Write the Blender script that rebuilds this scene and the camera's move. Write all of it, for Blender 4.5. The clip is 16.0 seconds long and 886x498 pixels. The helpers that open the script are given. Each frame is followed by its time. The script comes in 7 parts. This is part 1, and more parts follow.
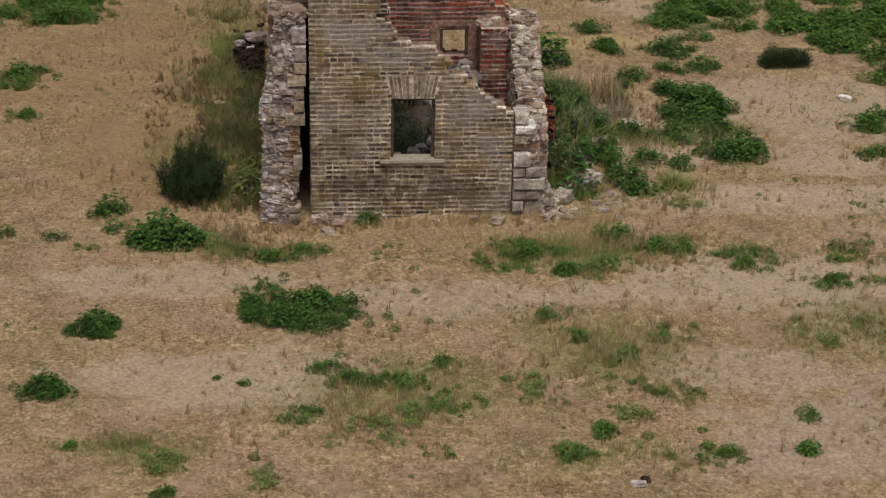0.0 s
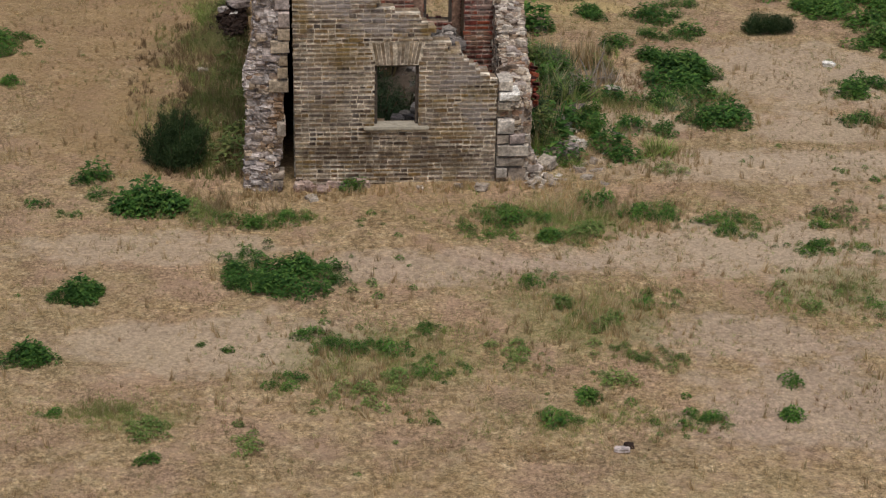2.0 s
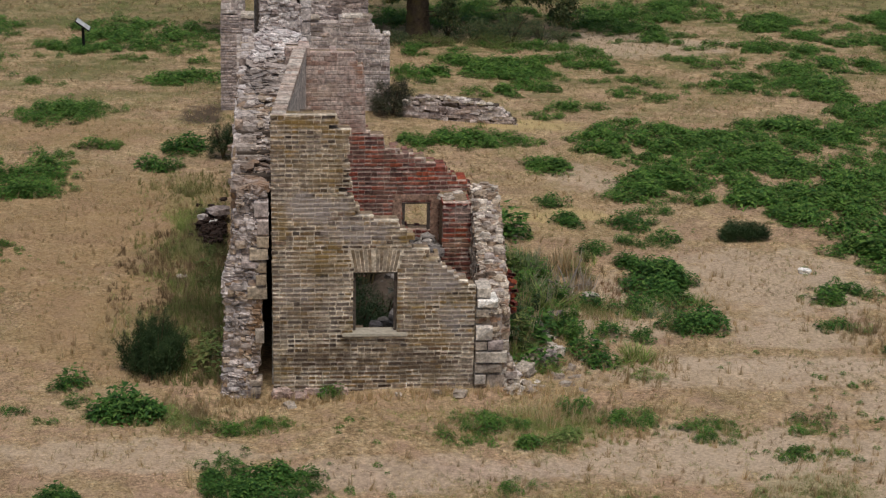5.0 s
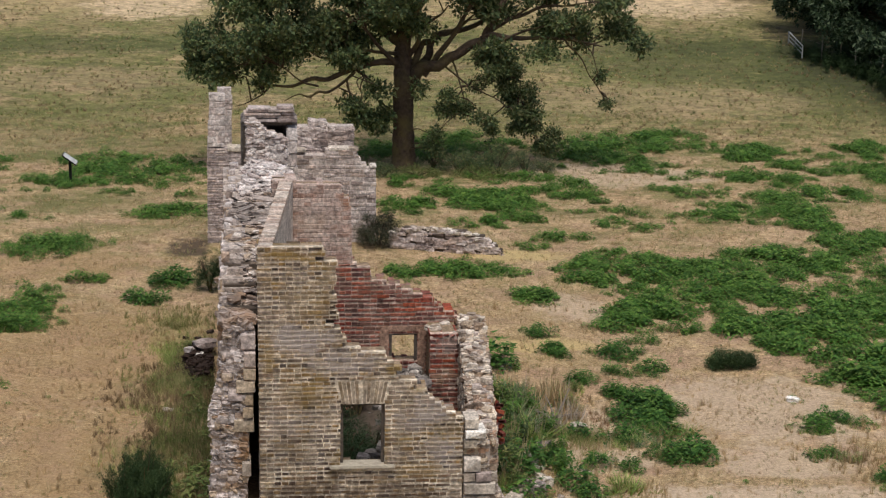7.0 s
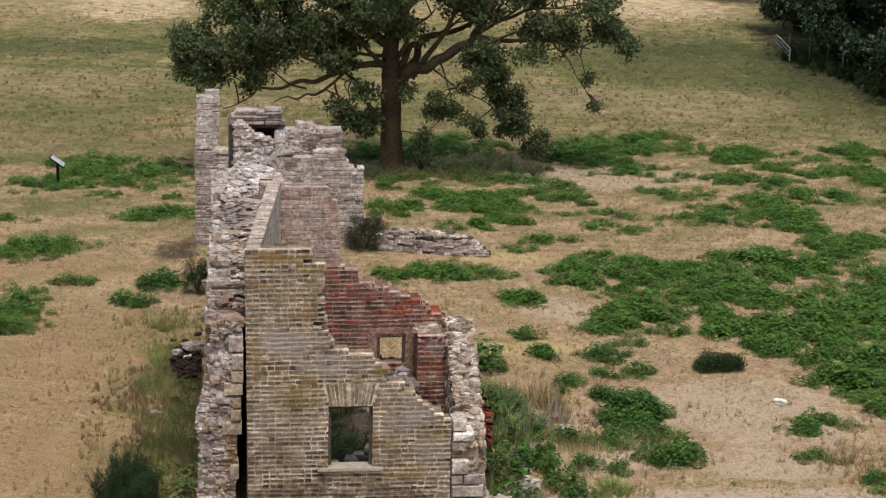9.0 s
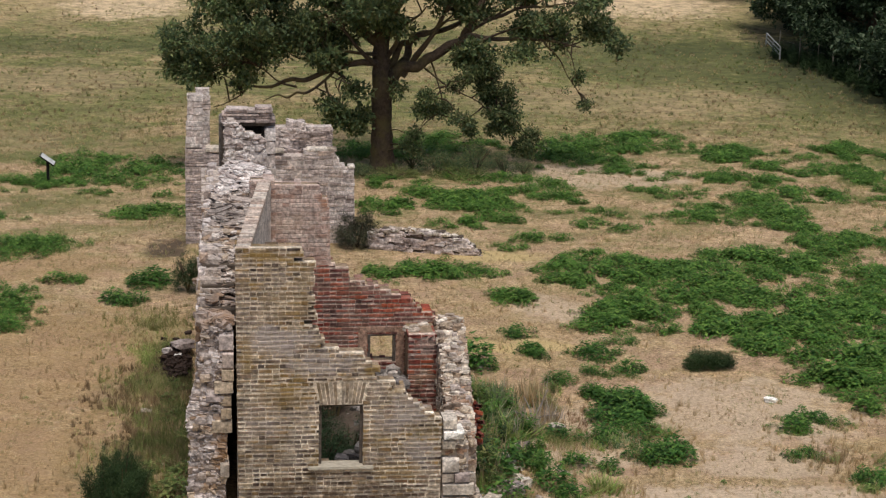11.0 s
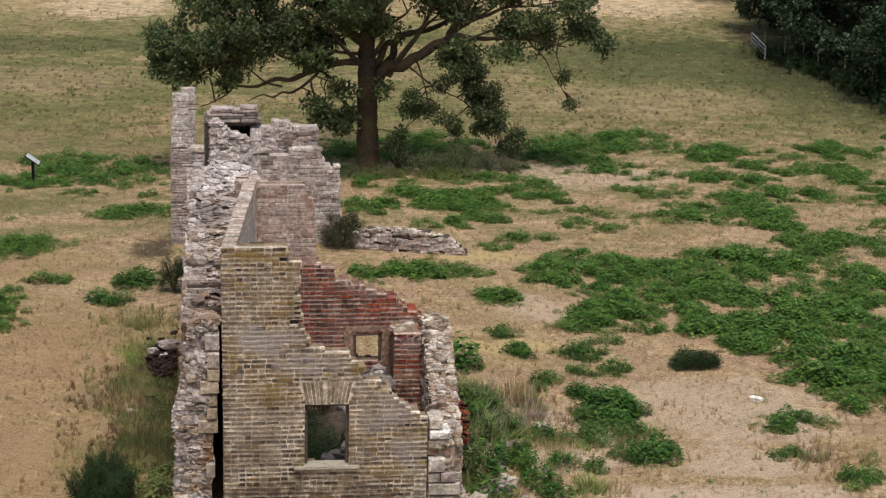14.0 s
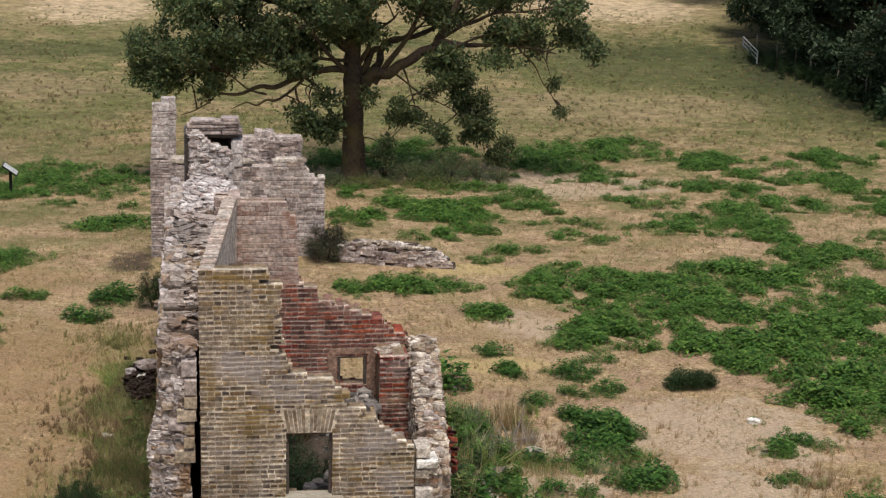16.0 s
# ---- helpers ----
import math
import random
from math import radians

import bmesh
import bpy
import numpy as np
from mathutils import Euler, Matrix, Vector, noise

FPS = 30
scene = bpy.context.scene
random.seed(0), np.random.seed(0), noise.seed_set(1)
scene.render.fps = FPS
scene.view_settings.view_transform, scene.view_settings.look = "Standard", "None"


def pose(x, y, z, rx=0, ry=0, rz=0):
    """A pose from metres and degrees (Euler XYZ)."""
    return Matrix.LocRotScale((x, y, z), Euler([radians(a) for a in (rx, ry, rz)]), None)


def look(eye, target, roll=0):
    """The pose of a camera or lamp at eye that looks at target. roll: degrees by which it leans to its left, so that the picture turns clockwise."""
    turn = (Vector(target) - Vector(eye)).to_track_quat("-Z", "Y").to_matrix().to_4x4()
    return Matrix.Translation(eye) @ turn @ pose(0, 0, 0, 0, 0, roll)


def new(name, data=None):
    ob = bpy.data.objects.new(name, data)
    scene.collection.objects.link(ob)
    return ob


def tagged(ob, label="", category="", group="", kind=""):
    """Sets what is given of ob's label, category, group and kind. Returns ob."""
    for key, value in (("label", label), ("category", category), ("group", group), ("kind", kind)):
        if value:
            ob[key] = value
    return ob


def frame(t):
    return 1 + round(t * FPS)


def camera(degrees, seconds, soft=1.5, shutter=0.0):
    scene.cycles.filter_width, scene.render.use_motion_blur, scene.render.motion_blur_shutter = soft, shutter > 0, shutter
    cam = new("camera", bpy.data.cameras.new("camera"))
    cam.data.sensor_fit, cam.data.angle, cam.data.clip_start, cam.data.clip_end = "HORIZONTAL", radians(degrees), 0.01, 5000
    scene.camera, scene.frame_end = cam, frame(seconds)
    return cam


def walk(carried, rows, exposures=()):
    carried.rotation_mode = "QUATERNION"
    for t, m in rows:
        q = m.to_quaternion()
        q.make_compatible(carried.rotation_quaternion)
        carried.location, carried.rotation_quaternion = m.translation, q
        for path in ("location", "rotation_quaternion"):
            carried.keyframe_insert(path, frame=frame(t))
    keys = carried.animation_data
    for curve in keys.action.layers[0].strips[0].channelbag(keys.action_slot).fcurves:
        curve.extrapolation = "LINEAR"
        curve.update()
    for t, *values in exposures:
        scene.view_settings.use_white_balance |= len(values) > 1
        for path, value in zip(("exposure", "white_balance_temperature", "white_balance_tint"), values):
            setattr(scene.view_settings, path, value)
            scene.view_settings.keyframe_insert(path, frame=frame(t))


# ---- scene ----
# ---------- camera ----------
cam = camera(25.25, 16.0, soft=1.25)
PATH = [
    (0, (-2.248, -31.464, 12.591), (1.020, 5.295, -2.839), 1.16),
    (0.5, (-2.248, -31.464, 12.591), (1.106, 5.270, -2.882), 1.19),
    (1, (-2.248, -31.464, 12.591), (1.189, 5.180, -3.076), 1.23),
    (1.5, (-2.248, -31.464, 12.591), (1.257, 5.012, -3.447), 1.22),
    (2, (-2.248, -31.464, 12.591), (1.335, 5.003, -3.450), 1.32),
    (2.5, (-2.248, -31.464, 12.591), (1.432, 5.053, -3.316), 1.35),
    (3, (-2.248, -31.464, 12.591), (1.529, 5.252, -2.825), 1.39),
    (3.5, (-2.248, -31.464, 12.591), (1.616, 5.475, -2.262), 1.42),
    (4, (-2.248, -31.464, 12.591), (1.691, 5.730, -1.590), 1.38),
    (4.5, (-2.248, -31.464, 12.591), (1.755, 6.052, -0.697), 1.42),
    (5, (-2.248, -31.464, 12.591), (1.819, 6.436, 0.463), 1.45),
    (5.2, (-2.248, -31.464, 12.591), (1.841, 6.581, 0.934), 1.37),
    (5.7, (-2.248, -31.464, 12.591), (1.906, 6.862, 1.918), 1.30),
    (6.2, (-2.248, -31.464, 12.591), (1.980, 7.026, 2.559), 1.20),
    (6.7, (-2.248, -31.464, 12.591), (2.057, 7.109, 2.915), 1.12),
    (7.3, (-2.248, -31.464, 12.591), (2.144, 7.133, 3.052), 1.10),
    (7.5, (-2.248, -31.464, 12.591), (2.168, 7.132, 3.059), 1.09),
    (8, (-2.248, -31.464, 12.591), (2.237, 7.126, 3.066), 1.14),
    (8.5, (-2.248, -31.464, 12.591), (2.291, 7.120, 3.066), 1.15),
    (9, (-2.248, -31.464, 12.591), (2.346, 7.113, 3.064), 1.18),
    (11.5, (-2.248, -31.464, 12.591), (2.585, 7.070, 3.009), 1.27),
    (12, (-2.248, -31.464, 12.591), (2.634, 7.054, 2.969), 1.28),
    (12.5, (-2.248, -31.464, 12.591), (2.675, 7.051, 2.978), 1.30),
    (13, (-2.248, -31.464, 12.591), (2.715, 7.055, 3.017), 1.27),
    (13.5, (-2.248, -31.464, 12.591), (2.765, 7.056, 3.048), 1.24),
    (14, (-2.248, -31.464, 12.591), (2.822, 7.046, 3.036), 1.30),
    (14.5, (-2.239, -31.468, 12.592), (2.892, 7.033, 3.034), 1.29),
    (15, (-2.223, -31.327, 12.577), (2.975, 7.167, 3.029), 1.32),
    (15.5, (-2.150, -30.870, 12.590), (3.099, 7.617, 3.044), 1.32),
    (16, (-2.063, -30.072, 12.589), (3.251, 8.409, 3.052), 1.34),
]
walk(cam, [(t, look(eye, target, roll)) for t, eye, target, roll in PATH],
     exposures=[(0, -0.48, 6780, 9), (1.5, -0.46, 6590, 9), (2.0, -0.38, 6520, 9), (2.5, -0.26, 6400, 9), (3.0, -0.19, 6340, 9), (3.5, -0.23, 6360, 9), (4.0, -0.30, 6420, 9), (5.2, -0.33, 6470, 9), (7.3, 0.04, 6520, 9), (16, 0.05, 6540, 9)])

# ---------- overcast daylight ----------
SUN_UP, SUN_TURN = radians(68), radians(176)
world = bpy.data.worlds.new("overcast_sky")
scene.world = world
world.use_nodes = True
wn = world.node_tree
sky = wn.nodes.new("ShaderNodeTexSky")
sky.sky_type, sky.sun_disc = "NISHITA", False
sky.sun_elevation, sky.sun_rotation = SUN_UP, SUN_TURN
sky.air_density, sky.dust_density, sky.ozone_density = 1.0, 4.0, 0.6
wn.links.new(sky.outputs[0], wn.nodes["Background"].inputs[0])
wn.nodes["Background"].inputs[1].default_value = 0.085
sun_data = bpy.data.lights.new("sun", "SUN")
sun_data.energy, sun_data.angle, sun_data.color = 2.3, radians(24), (1.0, 0.95, 0.88)
sun = new("sun", sun_data)
sun_dir = Vector((math.sin(SUN_TURN) * math.cos(SUN_UP), math.cos(SUN_TURN) * math.cos(SUN_UP), math.sin(SUN_UP)))
sun.matrix_basis = look(sun_dir * 60, (0, 0, 0))

rng = np.random.default_rng(7)


# ---------- materials ----------
class Nodes:
    """A small builder for node materials."""

    def __init__(self, name, rough=0.9, metal=0.0):
        self.mat = bpy.data.materials.new(name)
        self.mat.use_nodes = True
        self.tree = self.mat.node_tree
        self.out = self.tree.nodes["Principled BSDF"]
        self.out.inputs["Roughness"].default_value = rough
        self.out.inputs["Metallic"].default_value = metal
        self.out.inputs["Specular IOR Level"].default_value = 0.25
        self.pos = self.node("ShaderNodeTexCoord").outputs["Object"]

    def node(self, kind):
        return self.tree.nodes.new(kind)

    def link(self, a, b):
        self.tree.links.new(a, b)

    def noise(self, scale, detail=3.0, rough=0.55, where=None):
        n = self.node("ShaderNodeTexNoise")
        n.inputs["Scale"].default_value, n.inputs["Detail"].default_value, n.inputs["Roughness"].default_value = scale, detail, rough
        self.link(where or self.pos, n.inputs["Vector"])
        return n.outputs["Fac"]

    def world(self):
        return self.node("ShaderNodeNewGeometry").outputs["Position"]

    def ramp(self, fac, *stops, mode="LINEAR"):
        n = self.node("ShaderNodeValToRGB")
        n.color_ramp.interpolation = mode
        while len(n.color_ramp.elements) < len(stops):
            n.color_ramp.elements.new(0.5)
        for e, (at, col) in zip(n.color_ramp.elements, stops):
            e.position, e.color = at, (*(col if isinstance(col, tuple) else (col,) * 3), 1)
        self.link(fac, n.inputs[0])
        return n.outputs[0]

    def mix(self, fac, a, b, kind="MIX"):
        n = self.node("ShaderNodeMix")
        n.data_type, n.blend_type = "RGBA", kind
        for slot, v in ((0, fac), (6, a), (7, b)):
            if isinstance(v, (float, int)):
                n.inputs[slot].default_value = v
            elif isinstance(v, tuple):
                n.inputs[slot].default_value = (*v, 1)
            else:
                self.link(v, n.inputs[slot])
        return n.outputs[2]

    def math(self, kind, a, b=0.0):
        n = self.node("ShaderNodeMath")
        n.operation = kind
        for slot, v in enumerate((a, b)):
            if isinstance(v, (float, int)):
                n.inputs[slot].default_value = v
            else:
                self.link(v, n.inputs[slot])
        return n.outputs[0]

    def piece(self):
        """A number of its own for every piece, loose or joined."""
        a = self.node("ShaderNodeObjectInfo").outputs["Random"]
        b = self.node("ShaderNodeNewGeometry").outputs["Random Per Island"]
        return self.math("FRACT", self.math("ADD", a, b))

    def done(self, colour, bump=None, strength=0.4, distance=0.02):
        self.link(colour, self.out.inputs["Base Color"])
        if bump is not None:
            n = self.node("ShaderNodeBump")
            n.inputs["Strength"].default_value, n.inputs["Distance"].default_value = strength, distance
            self.link(bump, n.inputs["Height"])
            self.link(n.outputs[0], self.out.inputs["Normal"])
        return self.mat


def masonry(name, tones, stain, stain_tone, grain=40.0, bump=0.5, lichen=0.0, marks=()):
    """Bricks or stones: one tone a piece, large weather stains in the world's space, fine grain."""
    m = Nodes(name, 0.93)
    count = len(tones)
    base = m.ramp(m.piece(), *[(i / count, t) for i, t in enumerate(tones)], mode="CONSTANT")
    where = m.world()
    fine = m.noise(grain, 4, 0.65, where)
    base = m.mix(0.6, base, m.ramp(fine, (0.3, 0.5), (0.7, 1.5)), "MULTIPLY")
    return m.done(marked(m, weather(m, base, where, stain, stain_tone, lichen), where, marks), fine, bump, 0.015)


def marked(m, base, where, marks):
    """Blooms, lichen and washes with a ragged outline. marks: x, z, half width, half height, tone, strength."""
    if not marks:
        return base
    sep = m.node("ShaderNodeSeparateXYZ")
    m.link(where, sep.inputs[0])
    ragged = m.noise(5.0, 6, 0.72, where)
    for x, z, rx, rz, tone, much in marks:
        dx = m.math("DIVIDE", m.math("SUBTRACT", sep.outputs[0], x), rx)
        dz = m.math("DIVIDE", m.math("SUBTRACT", sep.outputs[2], z), rz)
        far = m.math("ADD", m.math("MULTIPLY", dx, dx), m.math("MULTIPLY", dz, dz))
        fac = m.ramp(m.math("ADD", m.math("MULTIPLY", far, 0.45), m.math("MULTIPLY", m.math("SUBTRACT", ragged, 0.5), 3.0)), (0.05, 1.0), (0.55, 0.0))
        base = m.mix(m.math("MULTIPLY", fac, much), base, tone)
    return base


def weather(m, base, where, stain, stain_tone, lichen):
    """Lime bloom, dark damp streaks and lichen, alike over pieces and joints."""
    patch = m.ramp(m.noise(stain, 6, 0.68, where), (0.46, 0.0), (0.60, 1.0))
    base = m.mix(m.math("MULTIPLY", patch, 0.6), base, stain_tone)
    blotch = m.ramp(m.noise(stain * 3.1, 5, 0.65, where), (0.30, 0.55), (0.5, 0.95), (0.70, 1.35))
    base = m.mix(0.9, base, blotch, "MULTIPLY")
    small = m.ramp(m.noise(15.0, 4, 0.68, where), (0.34, 0.44), (0.66, 1.55))
    base = m.mix(0.8, base, small, "MULTIPLY")
    if lichen:
        spots = m.ramp(m.noise(1.7, 6, 0.7, where), (0.53, 0.0), (0.63, 1.0))
        base = m.mix(m.math("MULTIPLY", spots, lichen), base, (0.235, 0.170, 0.055))
    return base


def joints(name, tone, stain, stain_tone, lichen=0.0, marks=(), worn=1.0):
    """Mortar; below 1, worn is how dark the patches of eroded, dirty joints are."""
    m = Nodes(name, 0.96)
    where = m.world()
    fine = m.noise(38.0, 4, 0.7, where)
    base = m.ramp(fine, (0.3, tuple(c * 0.62 for c in tone)), (0.7, tuple(c * 1.3 for c in tone)))
    if worn < 1.0:
        base = m.mix(1.0, base, m.ramp(m.noise(2.6, 5, 0.75, where), (0.40, (worn, worn * 0.93, worn * 0.84)), (0.56, (1.08, 1.08, 1.08))), "MULTIPLY")
    return m.done(marked(m, weather(m, base, where, stain, stain_tone, lichen), where, marks), fine, 0.5, 0.012)


def leafy(name, tones, where_scale=0.7):
    m = Nodes(name, 0.65)
    base = m.ramp(m.piece(), *[(i / len(tones), t) for i, t in enumerate(tones)], mode="CONSTANT")
    base = m.mix(0.7, base, m.ramp(m.noise(where_scale, 3, 0.6, m.world()), (0.3, 0.55), (0.7, 1.5)), "MULTIPLY")
    back = m.node("ShaderNodeBsdfTranslucent")
    m.link(base, back.inputs[0])
    m.link(base, m.out.inputs["Base Color"])
    both = m.node("ShaderNodeMixShader")
    both.inputs[0].default_value = 0.32
    m.link(m.out.outputs[0], both.inputs[1])
    m.link(back.outputs[0], both.inputs[2])
    m.link(both.outputs[0], m.tree.nodes["Material Output"].inputs[0])
    return m.mat


def ground_material():
    m = Nodes("dry_pasture", 0.97)
    where = m.world()
    sep = m.node("ShaderNodeSeparateXYZ")
    m.link(where, sep.inputs[0])

    def band(low, high, a, c):
        n = m.node("ShaderNodeMapRange")
        n.inputs[1].default_value, n.inputs[2].default_value, n.inputs[3].default_value, n.inputs[4].default_value = low, high, a, c
        m.link(sep.outputs[1], n.inputs[0])
        return n.outputs[0]

    straw = m.ramp(m.noise(4.5, 8, 0.75, where), (0.30, (0.255, 0.170, 0.092)), (0.44, (0.390, 0.275, 0.155)), (0.56, (0.550, 0.410, 0.248)), (0.70, (0.720, 0.580, 0.385)))
    gold = m.ramp(m.noise(0.33, 3, 0.6, where), (0.42, 0.0), (0.62, 1.0))
    base = m.mix(m.math("MULTIPLY", gold, 0.3), straw, (0.400, 0.265, 0.130))
    pink = m.ramp(m.noise(0.75, 5, 0.65, where), (0.47, 0.0), (0.60, 1.0))
    base = m.mix(m.math("MULTIPLY", pink, band(8.0, 30.0, 0.75, 0.35)), base, (0.415, 0.275, 0.190))
    grit = m.noise(15.0, 6, 0.75, where)
    base = m.mix(0.9, base, m.ramp(grit, (0.35, 0.42), (0.5, 1.0), (0.64, 1.6)), "MULTIPLY")
    fine = m.noise(34.0, 4, 0.7, where)
    base = m.mix(0.65, base, m.ramp(fine, (0.30, 0.45), (0.5, 1.0), (0.70, 1.6)), "MULTIPLY")
    fleck = m.ramp(m.noise(13.0, 5, 0.75, where), (0.56, 0.0), (0.65, 1.0))
    base = m.mix(m.math("MULTIPLY", fleck, 0.55), base, (0.150, 0.098, 0.058))
    olive = m.mix(m.ramp(m.noise(11.0, 5, 0.7, where), (0.38, 0.0), (0.62, 1.0)), (0.085, 0.108, 0.030), (0.240, 0.235, 0.085))
    green = m.ramp(m.noise(0.5, 7, 0.72, where), (0.47, 0.0), (0.57, 1.0))
    base = m.mix(m.math("MULTIPLY", green, band(10.0, 32.0, 0.16, 0.95)), base, olive)
    far_green = m.ramp(m.noise(0.16, 6, 0.65, where), (0.42, 1.0), (0.64, 0.3))
    base = m.mix(m.math("MULTIPLY", far_green, band(34.0, 44.0, 0.0, 0.9)), base, olive)
    pale_top = m.math("MULTIPLY", m.ramp(m.noise(0.11, 5, 0.6, where), (0.36, 0.2), (0.48, 1.0)), band(68.0, 74.0, 0.0, 0.45))
    base = m.mix(pale_top, base, (0.56, 0.42, 0.24))
    thatch = m.ramp(m.noise(0.8, 6, 0.7, where), (0.36, 0.80), (0.5, 1.0), (0.64, 1.22))
    base = m.mix(band(20.0, 36.0, 0.85, 0.3), base, m.mix(1.0, base, thatch, "MULTIPLY"))
    rosy = m.ramp(m.noise(1.6, 6, 0.7, m.node("ShaderNodeNewGeometry").outputs["Position"]), (0.50, 0.0), (0.62, 1.0))
    base = m.mix(m.math("MULTIPLY", rosy, band(10.0, 28.0, 0.45, 0.2)), base, (0.46, 0.315, 0.235))
    ragged = m.noise(1.3, 6, 0.7, where)

    def bare(cx, cy, rx, ry):
        """Mask of an uneven patch, for worn ground, growth and painted shade alike."""
        dx = m.math("DIVIDE", m.math("SUBTRACT", sep.outputs[0], cx), rx)
        dy = m.math("DIVIDE", m.math("SUBTRACT", sep.outputs[1], cy), ry)
        far = m.math("ADD", m.math("MULTIPLY", dx, dx), m.math("MULTIPLY", dy, dy))
        return m.ramp(m.math("ADD", m.math("MULTIPLY", far, 0.5), m.math("MULTIPLY", m.math("SUBTRACT", ragged, 0.5), 2.2)), (0.25, 1.0), (0.62, 0.0))

    worn = m.mix(0.9, (0.57, 0.445, 0.33), m.ramp(grit, (0.32, 0.65), (0.66, 1.35)), "MULTIPLY")
    for spot in ((6.8, 0.6, 3.6, 0.8), (6.2, -2.9, 3.2, 1.0), (7.6, 1.0, 2.6, 0.45), (4.6, 3.4, 1.2, 1.3), (5.3, 5.0, 1.0, 1.2), (8.0, 2.6, 1.6, 0.8), (7.6, -4.6, 2.0, 1.0), (9.5, -1.0, 2.0, 1.0), (8.4, 5.6, 2.4, 2.2), (10.2, 31.3, 3.4, 2.4), (-3.0, -6.1, 2.2, 1.0), (5.0, -3.2, 3.0, 0.9), (-4.0, -2.6, 2.4, 0.7), (6.0, 13.2, 0.9, 1.2)):
        base = m.mix(m.math("MULTIPLY", bare(*spot), 0.75), base, worn)
    for spot in ((5.8, -8.4, 2.6, 1.3), (4.6, -6.2, 1.6, 0.8), (7.6, -6.6, 1.6, 0.8), (0.3, -3.6, 2.4, 0.7)):
        base = m.mix(m.math("MULTIPLY", bare(*spot), 0.6), base, m.mix(0.9, (0.56, 0.435, 0.345), m.ramp(grit, (0.32, 0.65), (0.66, 1.35)), "MULTIPLY"))
    for spot in ((5.3, 18.7, 1.4, 0.8), (2.4, 21.5, 0.5, 1.1), (4.6, 10.3, 1.6, 0.6)):
        base = m.mix(m.math("MULTIPLY", bare(*spot), 0.8), base, m.mix(0.9, (0.60, 0.46, 0.23), m.ramp(fine, (0.3, 0.6), (0.7, 1.4)), "MULTIPLY"))
    # Very dark brown patches beside the side wall.
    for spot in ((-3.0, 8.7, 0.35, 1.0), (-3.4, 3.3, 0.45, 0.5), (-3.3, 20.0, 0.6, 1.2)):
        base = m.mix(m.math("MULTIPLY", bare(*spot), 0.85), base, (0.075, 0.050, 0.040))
    for spot in ((-6.5, 10.0, 3.6, 5.0), (-4.8, 3.5, 2.0, 3.0), (-6.5, 18.0, 2.5, 2.0)):
        base = m.mix(m.math("MULTIPLY", bare(*spot), 0.5), base, m.mix(0.9, (0.37, 0.245, 0.125), m.ramp(grit, (0.30, 0.6), (0.68, 1.4)), "MULTIPLY"))
    # Rank green grass; beside the wood, tree shade is put into the tone.
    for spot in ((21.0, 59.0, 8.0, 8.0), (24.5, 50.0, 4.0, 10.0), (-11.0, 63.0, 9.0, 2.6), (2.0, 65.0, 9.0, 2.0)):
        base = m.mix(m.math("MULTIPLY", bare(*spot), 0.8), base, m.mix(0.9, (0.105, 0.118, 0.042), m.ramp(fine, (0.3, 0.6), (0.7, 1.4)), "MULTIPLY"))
    for spot in ((-0.6, -6.7, 1.3, 1.0), (2.4, -5.6, 1.2, 1.2), (2.7, -1.7, 1.4, 0.7), (6.5, -4.6, 0.8, 0.8), (-3.8, -8.3, 0.7, 0.3), (-3.2, -1.1, 0.8, 0.4), (-3.1, 4.0, 0.6, 2.4), (-3.3, 11.5, 0.7, 1.6)):
        base = m.mix(m.math("MULTIPLY", bare(*spot), 0.38), base, m.mix(0.9, (0.235, 0.245, 0.085), m.ramp(fine, (0.3, 0.55), (0.7, 1.5)), "MULTIPLY"))
    for spot in ((-6.0, 27.0, 2.5, 2.0), (-6.0, 37.0, 6.0, 3.0)):
        base = m.mix(m.math("MULTIPLY", bare(*spot), 0.35), base, (0.14, 0.15, 0.055))
    # Leaf litter along the fence, darkened with the wood's painted shade.
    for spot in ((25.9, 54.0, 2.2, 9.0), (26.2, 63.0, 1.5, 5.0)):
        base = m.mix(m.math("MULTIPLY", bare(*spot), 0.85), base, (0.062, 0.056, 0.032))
    for spot in ((-6.4, 76.0, 3.4, 5.5), (22.0, 77.0, 4.5, 5.5), (15.0, 47.5, 7.0, 4.0), (-9.0, 53.0, 5.0, 3.5)):
        base = m.mix(m.math("MULTIPLY", bare(*spot), 0.8 if spot[1] > 70 else 0.5), base, m.mix(0.9, (0.66, 0.51, 0.34) if spot[1] > 70 else (0.39, 0.295, 0.175), m.ramp(grit, (0.30, 0.6), (0.68, 1.4)), "MULTIPLY"))
    # Brown earth at the wall foot, with shade painted into its tone.
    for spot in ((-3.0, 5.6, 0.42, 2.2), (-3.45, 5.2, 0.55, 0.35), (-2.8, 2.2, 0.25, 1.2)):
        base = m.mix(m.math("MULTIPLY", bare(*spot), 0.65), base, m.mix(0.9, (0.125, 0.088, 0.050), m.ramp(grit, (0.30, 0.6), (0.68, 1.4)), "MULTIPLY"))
    # Shade at the fence, painted as a dark green fringe on the ground.
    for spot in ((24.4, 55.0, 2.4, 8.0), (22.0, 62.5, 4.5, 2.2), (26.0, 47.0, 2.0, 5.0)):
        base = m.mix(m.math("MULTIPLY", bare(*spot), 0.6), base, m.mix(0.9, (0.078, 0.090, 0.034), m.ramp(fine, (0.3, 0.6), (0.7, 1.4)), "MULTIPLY"))
